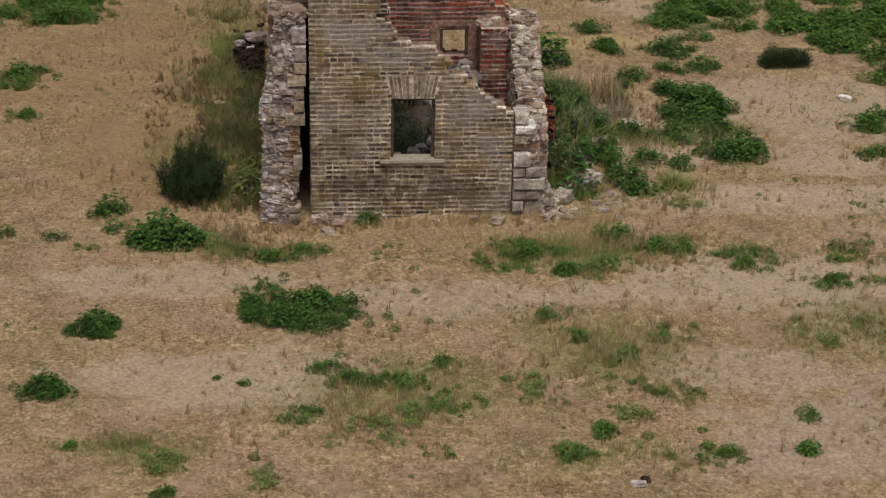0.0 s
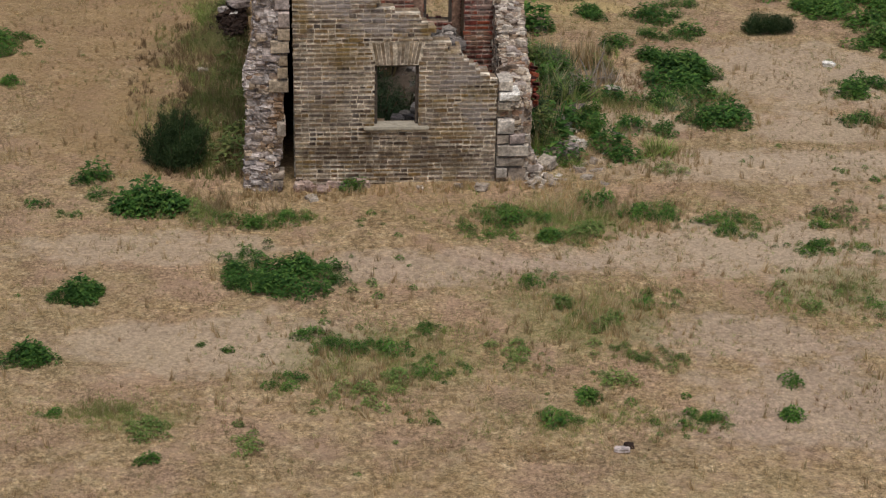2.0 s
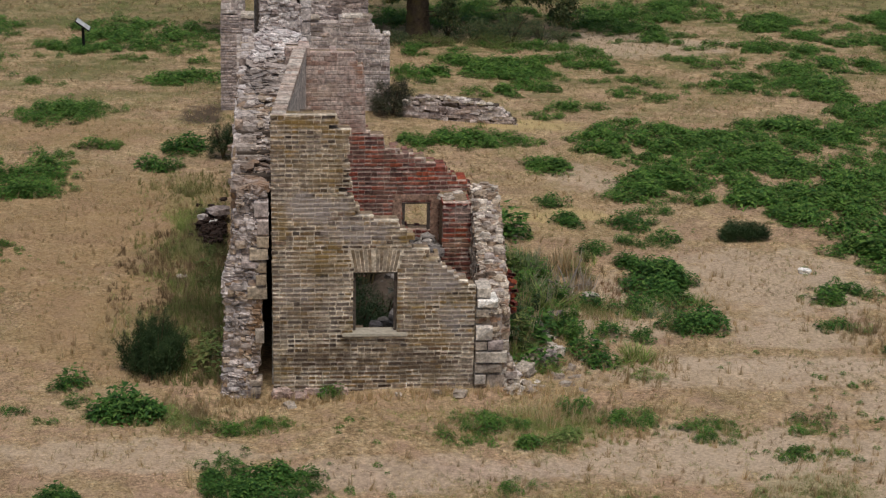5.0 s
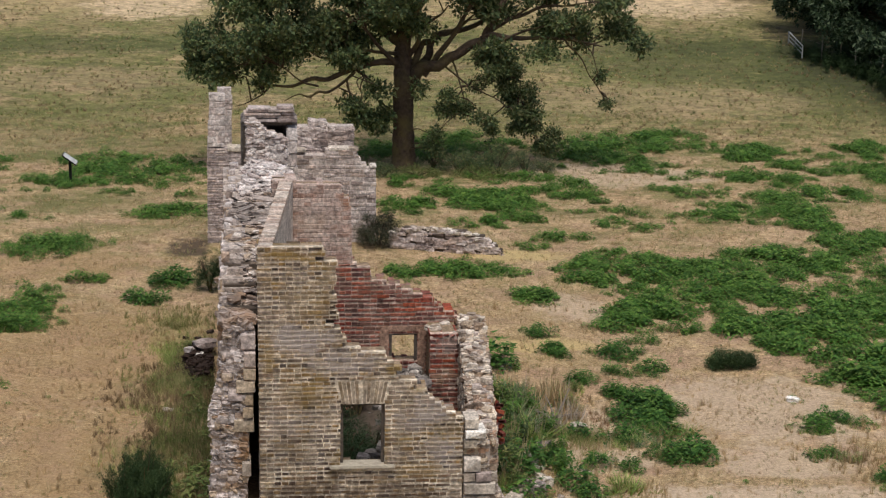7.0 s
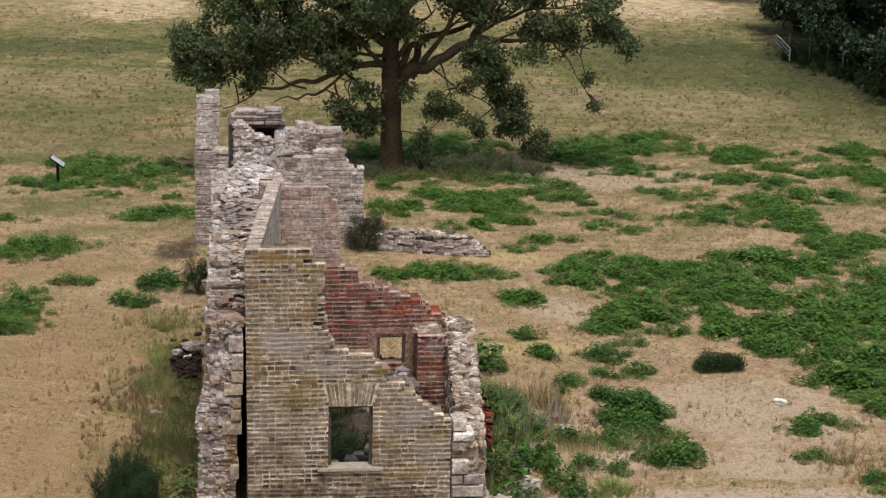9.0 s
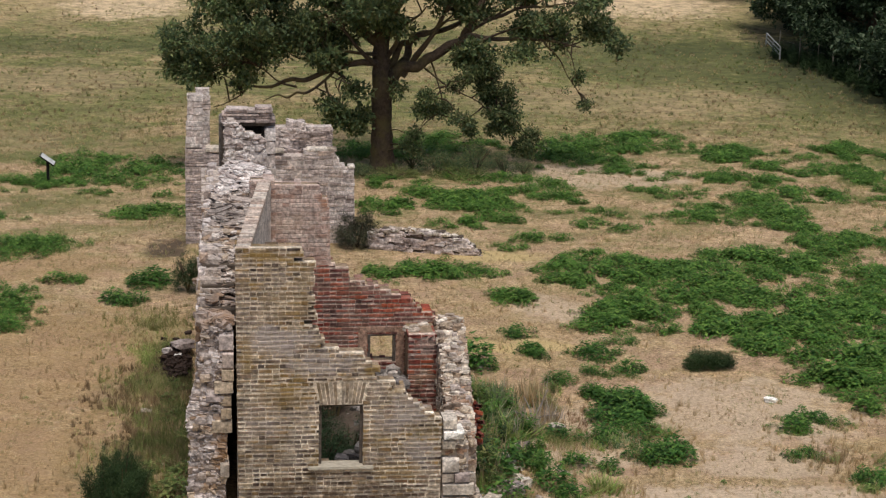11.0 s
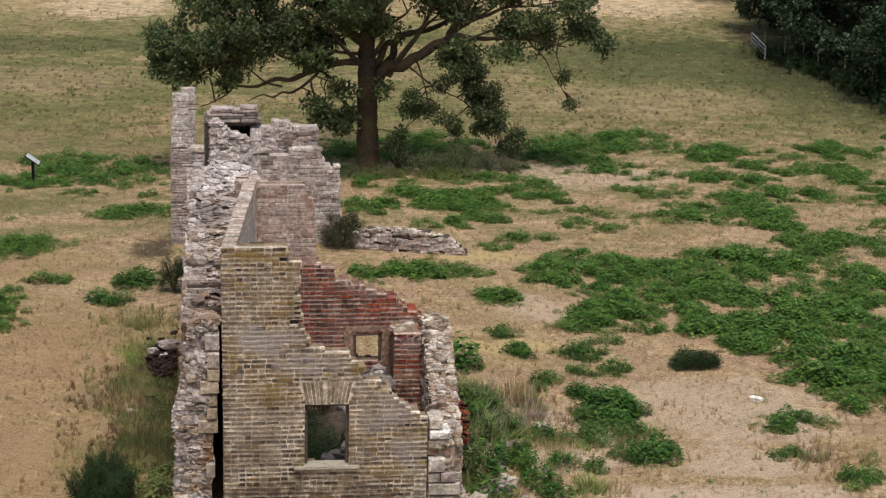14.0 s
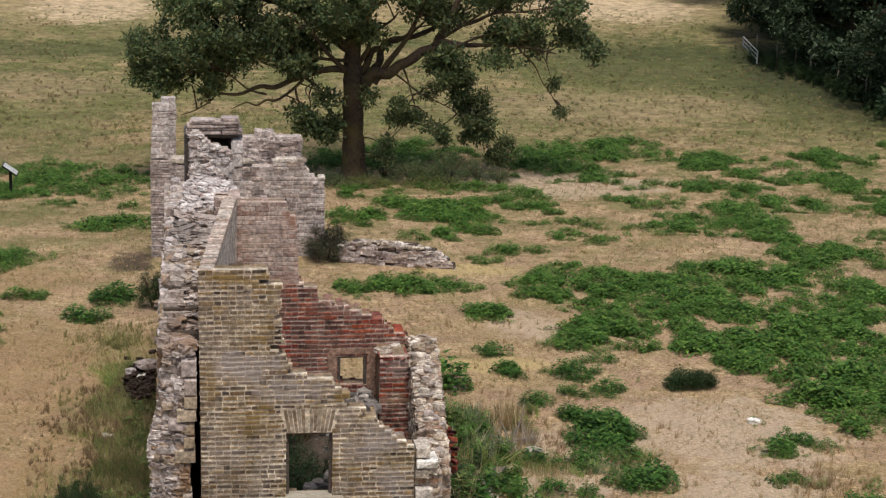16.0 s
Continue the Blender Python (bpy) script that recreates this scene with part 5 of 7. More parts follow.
def weed_patch(name, x, y, rx, ry, high, label, group, material, templates=None, density=34, category="weeds", straw=0.0, spread=False):
    """A patch of weeds: clumps of tufts, or one spread of them."""
    global rng
    rng = np.random.default_rng(int(abs(x * 1310 + y * 5170)))
    high = high * 0.85
    leafy_kind = templates is None
    thin = (0.55 if not spread else 0.95) if leafy_kind else 1.0
    rx, ry = rx * 1.06, ry * 1.08
    place = in_patch(max(6, int(density * thin * math.pi * rx * ry)), x, y, rx, ry, 0.42, -0.27 if leafy_kind else -0.34)
    n = len(place)
    rim = np.hypot((place[:, 0] - x) / max(rx, 0.1), (place[:, 1] - y) / max(ry, 0.1))
    lump = np.array([1 + 0.75 * noise.noise((a * 1.9, b * 1.9, 4.2)) for a, b in place[:, :2]])
    size = high * rng.uniform(0.45, 1.2, n) * np.clip(1.2 - 0.5 * rim, 0.4, 1.2) * lump
    patch = thing(name, label, category, group, at=(x, y, -0.01)) if not spread else None
    if spread:
        v, f = scatter(FAR_WEEDS, place - (x, y, 0), size, rng.uniform(0, 6.28, n), 0.15)
        patch = tagged(new(name, sheet(name, v, f, material)), label, category, group, "stuff")
        patch.location = (x, y, -0.01)
        return patch
    cell = 0.42
    keys = np.floor((place[:, :2] + rng.uniform(0, cell, 2)) / cell).astype(int)
    for key in sorted({tuple(k) for k in keys.tolist()}):
        mine = (keys == key).all(1)
        v, f = scatter(templates or WEEDS, place[mine] - (x, y, 0), size[mine], rng.uniform(0, 6.28, mine.sum()), 0.15)
        under("leaf_clump", sheet("leaf_clump", v, f, material), patch, kind="stuff")
    if straw:
        sp = in_patch(int(n * straw), x, y, rx * 1.1, ry * 1.1)
        m = len(sp)
        v, f = scatter(BLADES, sp - (x, y, 0), np.c_[high * rng.uniform(0.5, 0.8, m), high * rng.uniform(0.5, 0.8, m), high * rng.uniform(0.6, 1.2, m)], rng.uniform(0, 6.28, m), 0.2)
        under("dry_straw", sheet("dry_straw", v, f, STRAW), patch, "straw-coloured dry grass stems", "stuff")
        sp = in_patch(int(n * 0.7), x, y, rx, ry)
        m = len(sp)
        v, f = scatter(BLADES, sp - (x, y, 0), np.c_[high * rng.uniform(0.6, 0.9, m), high * rng.uniform(0.6, 0.9, m), high * rng.uniform(0.5, 0.9, m)], rng.uniform(0, 6.28, m), 0.2)
        under("green_grass", sheet("green_grass", v, f, GREEN_BLADE), patch, "yellow-green grass blades", "stuff")
    return patch


DENSE = "dense dark green nettle patch on dry grass"
THINNED = "thin pale green weeds mixed with dry straw"
TUFT = "small green weed tuft on dry grass"
# x, y, half width, half depth, height
for x, y, rx, ry, h in ((-2.15, -3.85, 1.05, 0.88, 0.27), (-5.04, -4.25, 0.52, 0.40, 0.22), (-5.65, -6.45, 0.46, 0.34, 0.22), (-1.93, -7.2, 0.21, 0.12, 0.20),
                        (7.11, -1.6, 0.28, 0.2, 0.16),
                        (-4.10, -0.95, 0.42, 0.34, 0.55), (-5.07, 0.30, 0.32, 0.20, 0.55), (-4.94, -0.42, 0.22, 0.16, 0.36), (-5.45, -1.17, 0.24, 0.12, 0.20), (-5.96, -0.75, 0.24, 0.10, 0.18), (-6.8, -0.6, 0.2, 0.2, 0.2), (-4.73, -1.0, 0.14, 0.12, 0.16)):
    weed_patch("nettle_patch", x, y, rx, ry, h, DENSE, "nettle patches before the house", SHADED_NETTLE, density=85)
SOFT = ((-0.56, -6.29, 0.28, 0.36), (-0.39, -7.39, 0.23, 0.23), (-1.03, -7.77, 0.46, 0.31), (-1.59, -6.02, 0.24, 0.32), (2.14, -5.03, 0.34, 0.3), (2.65, -6.55, 0.28, 0.28),
          (3.55, -4.83, 0.3, 0.34), (3.25, -6.85, 0.32, 0.27), (2.55, -5.66, 0.33, 0.33), (1.44, -7.11, 0.24, 0.27), (2.57, -7.53, 0.27, 0.24), (1.28, -6.46, 0.24, 0.24), (1.75,
          -4.13, 0.39, 0.22), (5.69, -5.31, 0.3, 0.21), (6.05, -4.56, 0.44, 0.26), (6.84, -5.21, 0.26, 0.26), (-3.8, -8.5, 0.37, 0.3), (3.0, -2.32, 0.55, 0.37), (1.26, -2.13, 0.32,
          0.37), (4.93, 0.92, 0.41, 0.41), (-3.41, -1.07, 0.42, 0.47), (-2.39, -1.54, 0.74, 0.28), (-2.55, -8.9, 0.11, 0.44))
for i, (x, y, rx, ry) in enumerate(SOFT):
    weed_patch("weed_patch", x, y, rx * 1.35, ry * 1.35, 0.17, THINNED, "thin weed patches before the house", YOUNG if i % 3 else NETTLE, density=46, straw=1.6)
LOOSE = ((-1.21, -6.38, 0.28, 0.4), (0.08, -5.84, 0.2, 0.23), (0.07, -7.02, 0.39, 0.35), (-1.94, -7.34, 0.23, 0.23), (-0.17, -8.42, 0.19, 0.15), (1.55, -8.59, 0.23, 0.19), (2.11,
          -7.95, 0.14, 0.12), (5.36, -2.16, 0.42, 0.41), (7.08, -1.93, 0.43, 0.29), (6.81, -3.08, 0.51, 0.28), (3.5, -8.71, 0.27, 0.23), (1.68, -1.72, 0.51, 0.56), (2.32, -2.52,
          0.32, 0.24), (3.38, -1.09, 0.33, 0.34), (4.01, -1.85, 0.47, 0.47), (-1.83, -1.32, 0.42, 0.22))
for x, y, rx, ry in LOOSE:
    weed_patch("nettle_patch", x, y, rx * 1.25, ry * 1.25, 0.19, "loose green nettles among straw", "nettle patches before the house", NETTLE, density=75, straw=0.9)
for x, y, rx, ry, h in ((4.75, -7.65, 0.26, 0.16, 0.2), (4.77, -8.62, 0.13, 0.09, 0.22), (3.6, -8.55, 0.28, 0.16, 0.17), (1.6, -8.42, 0.26, 0.12, 0.15), (2.11, -7.85, 0.14, 0.08, 0.14), (-5.06, -8.03, 0.22, 0.1, 0.15),
                        (-3.77, -9.4, 0.13, 0.1, 0.16), (-3.21, -6.13, 0.08, 0.06, 0.1), (-2.82, -6.33, 0.07, 0.06, 0.09), (-0.66, -0.14, 0.14, 0.08, 0.36)):
    weed_patch("weed_tuft", x, y, rx, ry, h, TUFT, "small weed tufts", NETTLE, density=70)
# beside the house, to its left
for x, y, rx, ry, h in ((-7.42, 7.7, 0.85, 0.62, 0.3), (-7.3, 5.5, 0.6, 0.35, 0.2), (-6.9, 15.4, 0.6, 0.5, 0.28), (-7.6, 13.4, 0.9, 0.7, 0.28), (-5.9, 16.4, 0.5, 0.4, 0.25), (-7.23, 12.4, 1.38, 1.0, 0.3), (-7.15, 20.3, 1.17, 1.4, 0.3), (-3.68, 16.0, 0.40, 0.55, 0.52), (-4.0, 14.5, 0.55, 0.45, 0.42),
                        (-6.59, 14.0, 0.72, 0.75, 0.28), (-6.3, 21.0, 0.9, 0.7, 0.22), (-5.43, 16.4, 0.34, 0.4, 0.25), (-7.6, 30.2, 1.3, 1.4, 0.25), (-7.85, 24.7, 0.64, 0.6, 0.2), (-5.4, 28.4, 0.8, 0.5, 0.2)):
    weed_patch("nettle_patch", x, y, rx, ry, h, DENSE, "nettle patches beside the house", SHADED_NETTLE if -5 < x and y < 20 else NETTLE, density=46 if y > 20 else 42)
# to its right
for x, y, rx, ry, h in ((6.04, 5.7, 0.75, 1.1, 0.42), (5.7, 7.0, 0.45, 0.5, 0.42), (6.42, 2.95, 0.40, 0.55, 0.48), (5.95, 2.9, 0.4, 0.4, 0.28), (5.35, 3.9, 0.45, 0.5, 0.34), (6.0, 4.45, 0.45, 0.6, 0.4), (4.15, 1.35, 0.42, 0.38, 0.46), (6.55, 8.3, 0.55, 0.5, 0.36), (5.10, 9.75, 0.55, 0.5, 0.38), (6.28, 9.6, 0.55, 0.45, 0.36), (5.9, 8.25, 0.18, 0.25, 0.25), (5.15, 7.75, 0.3, 0.35, 0.32),
                        (6.82, 10.4, 0.5, 0.45, 0.28), (3.55, 9.0, 0.22, 0.4, 0.6), (9.61, 4.9, 0.66, 0.36, 0.24), (8.69, 2.9, 0.52, 0.32, 0.26), (9.9, 1.5, 0.5, 0.4, 0.28), (4.8, 11.2, 0.6, 0.36, 0.25)):
    weed_patch("nettle_patch", x, y, rx, ry, h, "tall dark green nettles on rough grass", "nettle patches behind the house", SHADED_NETTLE, density=44)
for x, y, rx, ry, h, tone in ((5.6, 3.9, 0.4, 0.7, 0.26, BLUE_GRASS), (3.25, 4.9, 0.30, 0.5, 0.62, BLUE_GRASS), (3.6, 4.6, 0.25, 0.35, 0.55, BLUE_GRASS), (3.05, 6.5, 0.25, 0.4, 0.5, BLUE_GRASS), (3.5, 3.9, 0.3, 0.3, 0.5, GREEN_BLADE),
                              (4.9, 1.3, 0.42, 0.36, 0.36, GREEN_BLADE), (3.2, 0.7, 0.5, 0.3, 0.32, GREEN_BLADE), (5.4, 3.6, 0.5, 0.5, 0.3, GREEN_BLADE), (6.3, 4.3, 0.5, 0.4, 0.3, GREEN_BLADE)):
    weed_patch("tall_grass", x, y, rx, ry, h, "tall arching grey-green grass by the wall", "tall grass by the wall", tone, BROAD, 30)
for x, y, rx, ry, h in ((2.75, 1.7, 0.25, 0.7, 0.7), (2.85, 3.1, 0.25, 0.5, 0.6), (3.1, 5.7, 0.35, 0.6, 0.65), (3.7, 5.6, 0.3, 0.5, 0.5), (4.5, 5.9, 0.3, 0.4, 0.35), (4.7, 7.0, 0.4, 0.3, 0.3)):
    weed_patch("tall_weeds", x, y, rx, ry, h * 0.9, "tall rank weeds by the wall", "tall weeds by the wall", SAGE, TALL_WEEDS, 44, straw=0.3)
for x, y, rx, ry, h in ((4.1, 4.7, 0.3, 0.35, 0.75), (4.45, 5.1, 0.25, 0.3, 0.6), (3.0, 6.0, 0.25, 0.5, 0.7), (3.7, 5.6, 0.25, 0.3, 0.7)):
    weed_patch("dead_weeds", x, y, rx, ry, h, "dry grey weed stalks by the wall", "dead weeds by the wall", GREY_STEM, BLADES, 9)
for x, y, rx, ry, h in ((3.35, 5.3, 0.4, 0.5, 0.6), (3.9, 4.2, 0.3, 0.3, 0.5), (3.0, 4.2, 0.25, 0.4, 0.6), (3.6, 6.2, 0.3, 0.3, 0.5)):
    weed_patch("tall_weeds", x, y, rx, ry, h, "tall dark green nettles by the wall", "tall weeds by the wall", NETTLE, TALL_WEEDS, 40)
for x, y, rx, ry, h in ((3.45, 5.9, 0.34, 0.4, 0.85), (3.75, 6.0, 0.25, 0.35, 0.75), (3.15, 6.3, 0.25, 0.3, 0.7)):
    weed_patch("tall_grass", x, y, rx, ry, h, "tall blue-green grass by the wall", "tall grass by the wall", BLUE_GRASS, BLADES, 60, category="grass")
for x, y, rx, ry, h in ((3.3, 6.7, 0.5, 0.3, 0.7), (4.1, 6.3, 0.35, 0.35, 0.7), (3.5, 4.6, 0.3, 0.25, 0.6), (4.5, 5.9, 0.2, 0.3, 0.6)):
    weed_patch("tall_grass", x, y, rx, ry, h, "tall straw-coloured grass by the wall", "tall grass by the wall", STRAW, BLADES, 30, category="grass")
branch = thing("dead_branch", "weathered grey dead branch lying in the weeds", "branch", at=(4.15, 5.15, float(ground_height(4.15, 5.15))))
for tip, fork in (((0.30, 0.10, 0.62), (0.14, 0.05, 0.26)), ((-0.42, 0.05, 0.22), (-0.2, 0.02, 0.14)), ((-0.15, 0.2, 0.45), (-0.03, 0.1, 0.2)), ((0.45, -0.05, 0.14), (0.2, 0.0, 0.12)), ((-0.7, -0.25, 0.06), (-0.3, -0.1, 0.1))):
    under("limb", tube("limb", [np.zeros(3), np.array(fork), np.array(tip)], [0.024, 0.018, 0.008], DRIFTWOOD), branch)
for x, y, rx, ry in ((4.9, 5.9, 0.5, 0.9), (5.2, 4.6, 0.4, 0.6), (4.3, 3.4, 0.5, 0.3)):
    weed_patch("rust_weeds", x, y, rx, ry, 0.24, "rust-brown withered weeds on bare earth", "dead weeds by the wall", RUST, BLADES, 22)
for x, y, rx, ry, h in ((2.66, 1.5, 0.22, 0.5, 0.70), (2.80, 2.6, 0.28, 0.5, 0.72), (3.05, 3.4, 0.3, 0.6, 0.7), (3.15, 4.7, 0.35, 0.6, 0.6), (3.1, 5.9, 0.35, 0.6, 0.55), (3.75, 3.3, 0.4, 0.4, 0.45), (3.9, 2.2, 0.35, 0.35, 0.4)):
    weed_patch("tall_weeds", x, y, rx, ry, h, "rank dark green weeds against the fallen wall", "tall weeds by the wall", BUSH_LEAF if h > 0.65 else NETTLE, TALL_WEEDS, 26, straw=0.25)
blunt = thing("low_bush", "low dark blunt bush on bare ground", "bush", at=(8.57, 8.4, 0.0))
n = 190
spots = np.c_[rng.uniform(-0.5, 0.5, n), rng.uniform(-0.22, 0.22, n), rng.uniform(0.06, 0.34, n)] + (0, 0, float(ground_height(8.57, 8.4)))
spots[:, 2] -= 0.12 * np.abs(spots[:, 0] * 2) ** 4
v, f = scatter(FINE_CLUMPS, spots, rng.uniform(0.09, 0.15, n), rng.uniform(0, 6.28, n), 0.4)
v[:, 2] = np.maximum(v[:, 2], 0.0)
under("foliage", sheet("foliage", v, f, BUSH_LEAF), blunt)
under("stem", tube("stem", [(0, 0, -0.05), (0.05, 0, 0.1), (0.1, 0.02, 0.3)], [0.03, 0.02, 0.01], BARK), blunt)
for x, y, rx, ry, h in ((2.95, 1.9, 0.25, 0.5, 0.62), (3.2, 2.6, 0.2, 0.3, 0.5), (3.0, 7.2, 0.25, 0.4, 0.6), (2.8, 1.0, 0.25, 0.35, 0.55), (3.95, 2.75, 0.4, 0.25, 0.42), (4.7, 2.6, 0.4, 0.25, 0.38), (3.6, 3.3, 0.25, 0.25, 0.35), (3.4, 6.9, 0.25, 0.3, 0.4), (4.6, 4.0, 0.3, 0.25, 0.36), (5.15, 2.2, 0.25, 0.2, 0.3)):
    weed_patch("nettle_patch", x, y, rx, ry, h, "dark green nettles growing by fallen stones", "nettle patches behind the house", SHADED_NETTLE, density=44)
# bank beside the side wall
for x, y, rx, ry, h in ((-2.75, 1.6, 0.25, 1.0, 0.42), (-2.8, 4.0, 0.3, 1.2, 0.36), (-3.2, 5.2, 0.4, 0.8, 0.26), (-2.85, 7.2, 0.3, 0.9, 0.32), (-3.3, 2.8, 0.35, 0.7, 0.30), (-3.6, 7.6, 0.5, 0.9, 0.2), (-3.2, 10.5, 0.4, 1.0, 0.25)):
    weed_patch("bank_weeds", x, y, rx, ry, h, "dusty olive weeds on the bank beside the wall", "weeds on the bank", SAGE, density=9, straw=2.6)
for x, y, rx, ry, h in ((-2.7, 2.2, 0.14, 0.5, 0.32), (-3.15, 4.2, 0.28, 0.3, 0.22), (-2.75, 5.6, 0.12, 0.5, 0.24)):
    weed_patch("nettle_patch", x, y, rx, ry, h, "olive green weeds at the foot of the side wall", "weeds on the bank", SAGE, density=36)
# spreading carpets
for x, y, rx, ry, h in ((3.2, 16.9, 1.9, 0.9, 0.28), (5.1, 14.3, 0.7, 0.8, 0.28), (7.77, 16.5, 1.75, 2.1, 0.28), (10.1, 15.9, 1.9, 2.2, 0.28), (12.5, 17.6, 1.8, 2.2, 0.28), (8.4, 12.7, 2.0, 1.45, 0.3), (10.9, 11.1, 2.2, 1.5, 0.32),
                        (11.8, 8.7, 1.35, 1.3, 0.34), (12.8, 12.5, 1.3, 2.0, 0.3), (6.87, 11.9, 0.9, 0.7, 0.28), (9.6, 14.2, 1.2, 0.7, 0.28), (11.3, 13.7, 1.2, 0.8, 0.28), (13.9, 13.6, 1.0, 1.0, 0.28), (14.6, 15.5, 1.6, 2.0, 0.28), (13.9, 9.5, 1.2, 1.6, 0.3), (15.2, 19.5, 1.8, 1.8, 0.26), (12.6, 7.3, 1.4, 1.2, 0.34), (11.5, 6.3, 0.9, 0.55, 0.24), (9.9, 9.6, 0.7, 0.6, 0.32), (11.0, 7.3, 0.75, 0.7, 0.42), (11.5, 5.5, 0.6, 0.5, 0.3)):
    weed_patch("nettle_carpet", x, y, rx, ry, h, "broad carpet of low green nettles", "nettle carpets in the field", NETTLE, density=28, spread=True)
for x, y, rx, ry, h in ((-5.5, 32.4, 2.5, 2.9, 0.28), (-4.0, 25.0, 1.3, 1.0, 0.3), (12.05, 37.4, 2.9, 1.9, 0.3), (16.5, 36.6, 1.25, 1.0, 0.25), (12.2, 28, 1.25, 1.0, 0.25), (15.3, 30.5, 1.7, 1.4, 0.25), (12.3, 24.5, 1.85, 1.6, 0.25), (16.0, 27.3, 2.1, 1.6, 0.25),
                        (19.3, 32.8, 1.4, 1.0, 0.2), (3.12, 25.6, 1.0, 1.2, 0.28), (6.57, 26.0, 0.95, 0.8, 0.25), (5.3, 23.0, 1.0, 0.8, 0.25), (6.75, 20.9, 0.95, 0.5, 0.25), (8.7, 22.9, 0.65, 0.6, 0.22), (9.7, 22.1, 0.8, 0.55, 0.22),
                        (10.07, 31.8, 0.76, 0.35, 0.18), (5.3, 36.5, 2.6, 1.8, 0.25), (3.1, 36.4, 1.2, 2.0, 0.25), (19.5, 26.0, 1.4, 1.2, 0.2), (18.4, 21.5, 1.5, 1.2, 0.22)):
    weed_patch("nettle_carpet", x, y, rx, ry, h, "patch of low green nettles in the far pasture", "nettle patches in the far pasture", NETTLE, density=23, spread=True)


def wild_nettles(name, label, n, box, scale, shift, least, low, high):
    """Nettles come up in broken drifts over the pasture."""
    x, y = rng.uniform(box[0], box[1], n), rng.uniform(box[2], box[3], n)
    drift = np.array([noise.noise((a * scale, b * scale * 0.7, shift)) + 0.6 * noise.noise((a * scale * 2.6, b * scale * 3.0, shift + 9)) for a, b in zip(x, y)])
    clear = ~(((x > -3.0) & (x < 2.7) & (y > -1) & (y < 21.6)))
    ok = (drift > least) & clear
    x, y, drift = x[ok], y[ok], drift[ok]
    h = rng.uniform(low, high, len(x)) * np.clip(0.6 + (drift - least) * 2.0, 0.6, 1.2)
    v, f = scatter(FAR_WEEDS, np.c_[x, y, ground_height(x, y) - 0.01], h, rng.uniform(0, 6.28, len(x)), 0.15)
    tagged(new(name, sheet(name, v, f, NETTLE)), label, "weeds", kind="stuff")


wild_nettles("wild_nettles", "broken drifts of green nettles over the pasture", 11000, (3.0, 24.0, 17.5, 40.0), 0.33, 3.3, 0.30, 0.16, 0.30)
wild_nettles("wild_nettles", "broken drifts of green nettles beside the ruin", 3600, (-14.0, -3.2, 13.0, 36.0), 0.33, 6.1, 0.30, 0.16, 0.28)
wild_nettles("wild_nettles", "scattered green seedlings on the dry ground", 1300, (-8.0, 10.0, -10.0, 10.0), 0.5, 8.4, 0.40, 0.05, 0.10)


def shrub(name, x, y, radius, high, label, material, seed, n=170):
    """A bush: several leaning stems and a crown of small clumps."""
    z = float(ground_height(x, y))
    bush = thing(name, label, "shrub", at=(x, y, z))
    r = np.random.default_rng(seed)
    for _ in range(5):
        a = r.uniform(0, 6.28)
        tip = np.array((math.cos(a) * radius * 0.6, math.sin(a) * radius * 0.6, high * 0.75))
        under("stem", tube("stem", [np.zeros(3), tip * (0.4, 0.4, 0.5), tip], [0.03, 0.022, 0.008], BARK), bush)
    subs = 15 if n < 400 else 34
    a, q = r.uniform(0, 6.28, subs), r.uniform(0.1, 1.0, subs) ** 0.6
    hubs = np.c_[np.cos(a) * q * radius * 0.8, np.sin(a) * q * radius * 0.8, high * (0.2 + 0.65 * r.random(subs) * (1.15 - 0.6 * q))]
    p = hubs[r.integers(0, subs, n)] + r.normal(0, 1, (n, 3)) * (radius * 0.24, radius * 0.24, high * 0.14)
    p[:, 2] = np.maximum(p[:, 2], 0.05)
    v, f = scatter(FINE_CLUMPS, p, radius * r.uniform(0.12, 0.26, n), r.uniform(0, 6.28, n), 0.5)
    v[:, 2] = np.maximum(v[:, 2], 0.0)
    under("foliage", sheet("foliage", v, f, material), bush)


def upright_bush(name, x, y, radius, high, label, material, seed, shoots):
    """A bush of many upright leafy shoots with a ragged top."""
    bush = thing(name, label, "shrub", at=(x, y, float(ground_height(x, y))))
    r = np.random.default_rng(seed)
    spots, sizes = [], []
    for k in range(shoots):
        a, s = r.uniform(0, 6.28), math.sqrt(r.random())
        foot = np.array((math.cos(a) * s * radius * 0.6, math.sin(a) * s * radius * 0.6, 0.0))
        tip = np.array((math.cos(a) * s * radius + r.normal(0, 0.06), math.sin(a) * s * radius, high * r.uniform(0.55, 1.0) * (1.08 - 0.4 * s * s)))
        if k % 4 == 0:
            under("stem", tube("stem", [foot, foot * 0.5 + tip * 0.5, tip], [0.022, 0.015, 0.006], BARK, 6), bush)
        u = np.linspace(0.12, 1.0, 12)[:, None]
        spots.append(foot + (tip - foot) * u + r.normal(0, 0.035, (12, 3)))
        sizes.append(np.interp(u[:, 0], [0, 0.5, 1], [0.12, 0.105, 0.05]) * r.uniform(0.8, 1.2, 12))
    p = np.concatenate(spots)
    p[:, 2] = np.maximum(p[:, 2], 0.05)
    size = np.concatenate(sizes)
    v, f = scatter(FINE_CLUMPS, p, np.c_[size, size, size * 1.7], r.uniform(0, 6.28, len(p)), 0.3)
    v[:, 2] = np.maximum(v[:, 2], 0.0)
    under("foliage", sheet("foliage", v, f, material), bush)


upright_bush("shrub", -3.78, 1.0, 0.60, 1.14, "dense dark green upright bush on the bank", BUSH_LEAF, 3, 76)
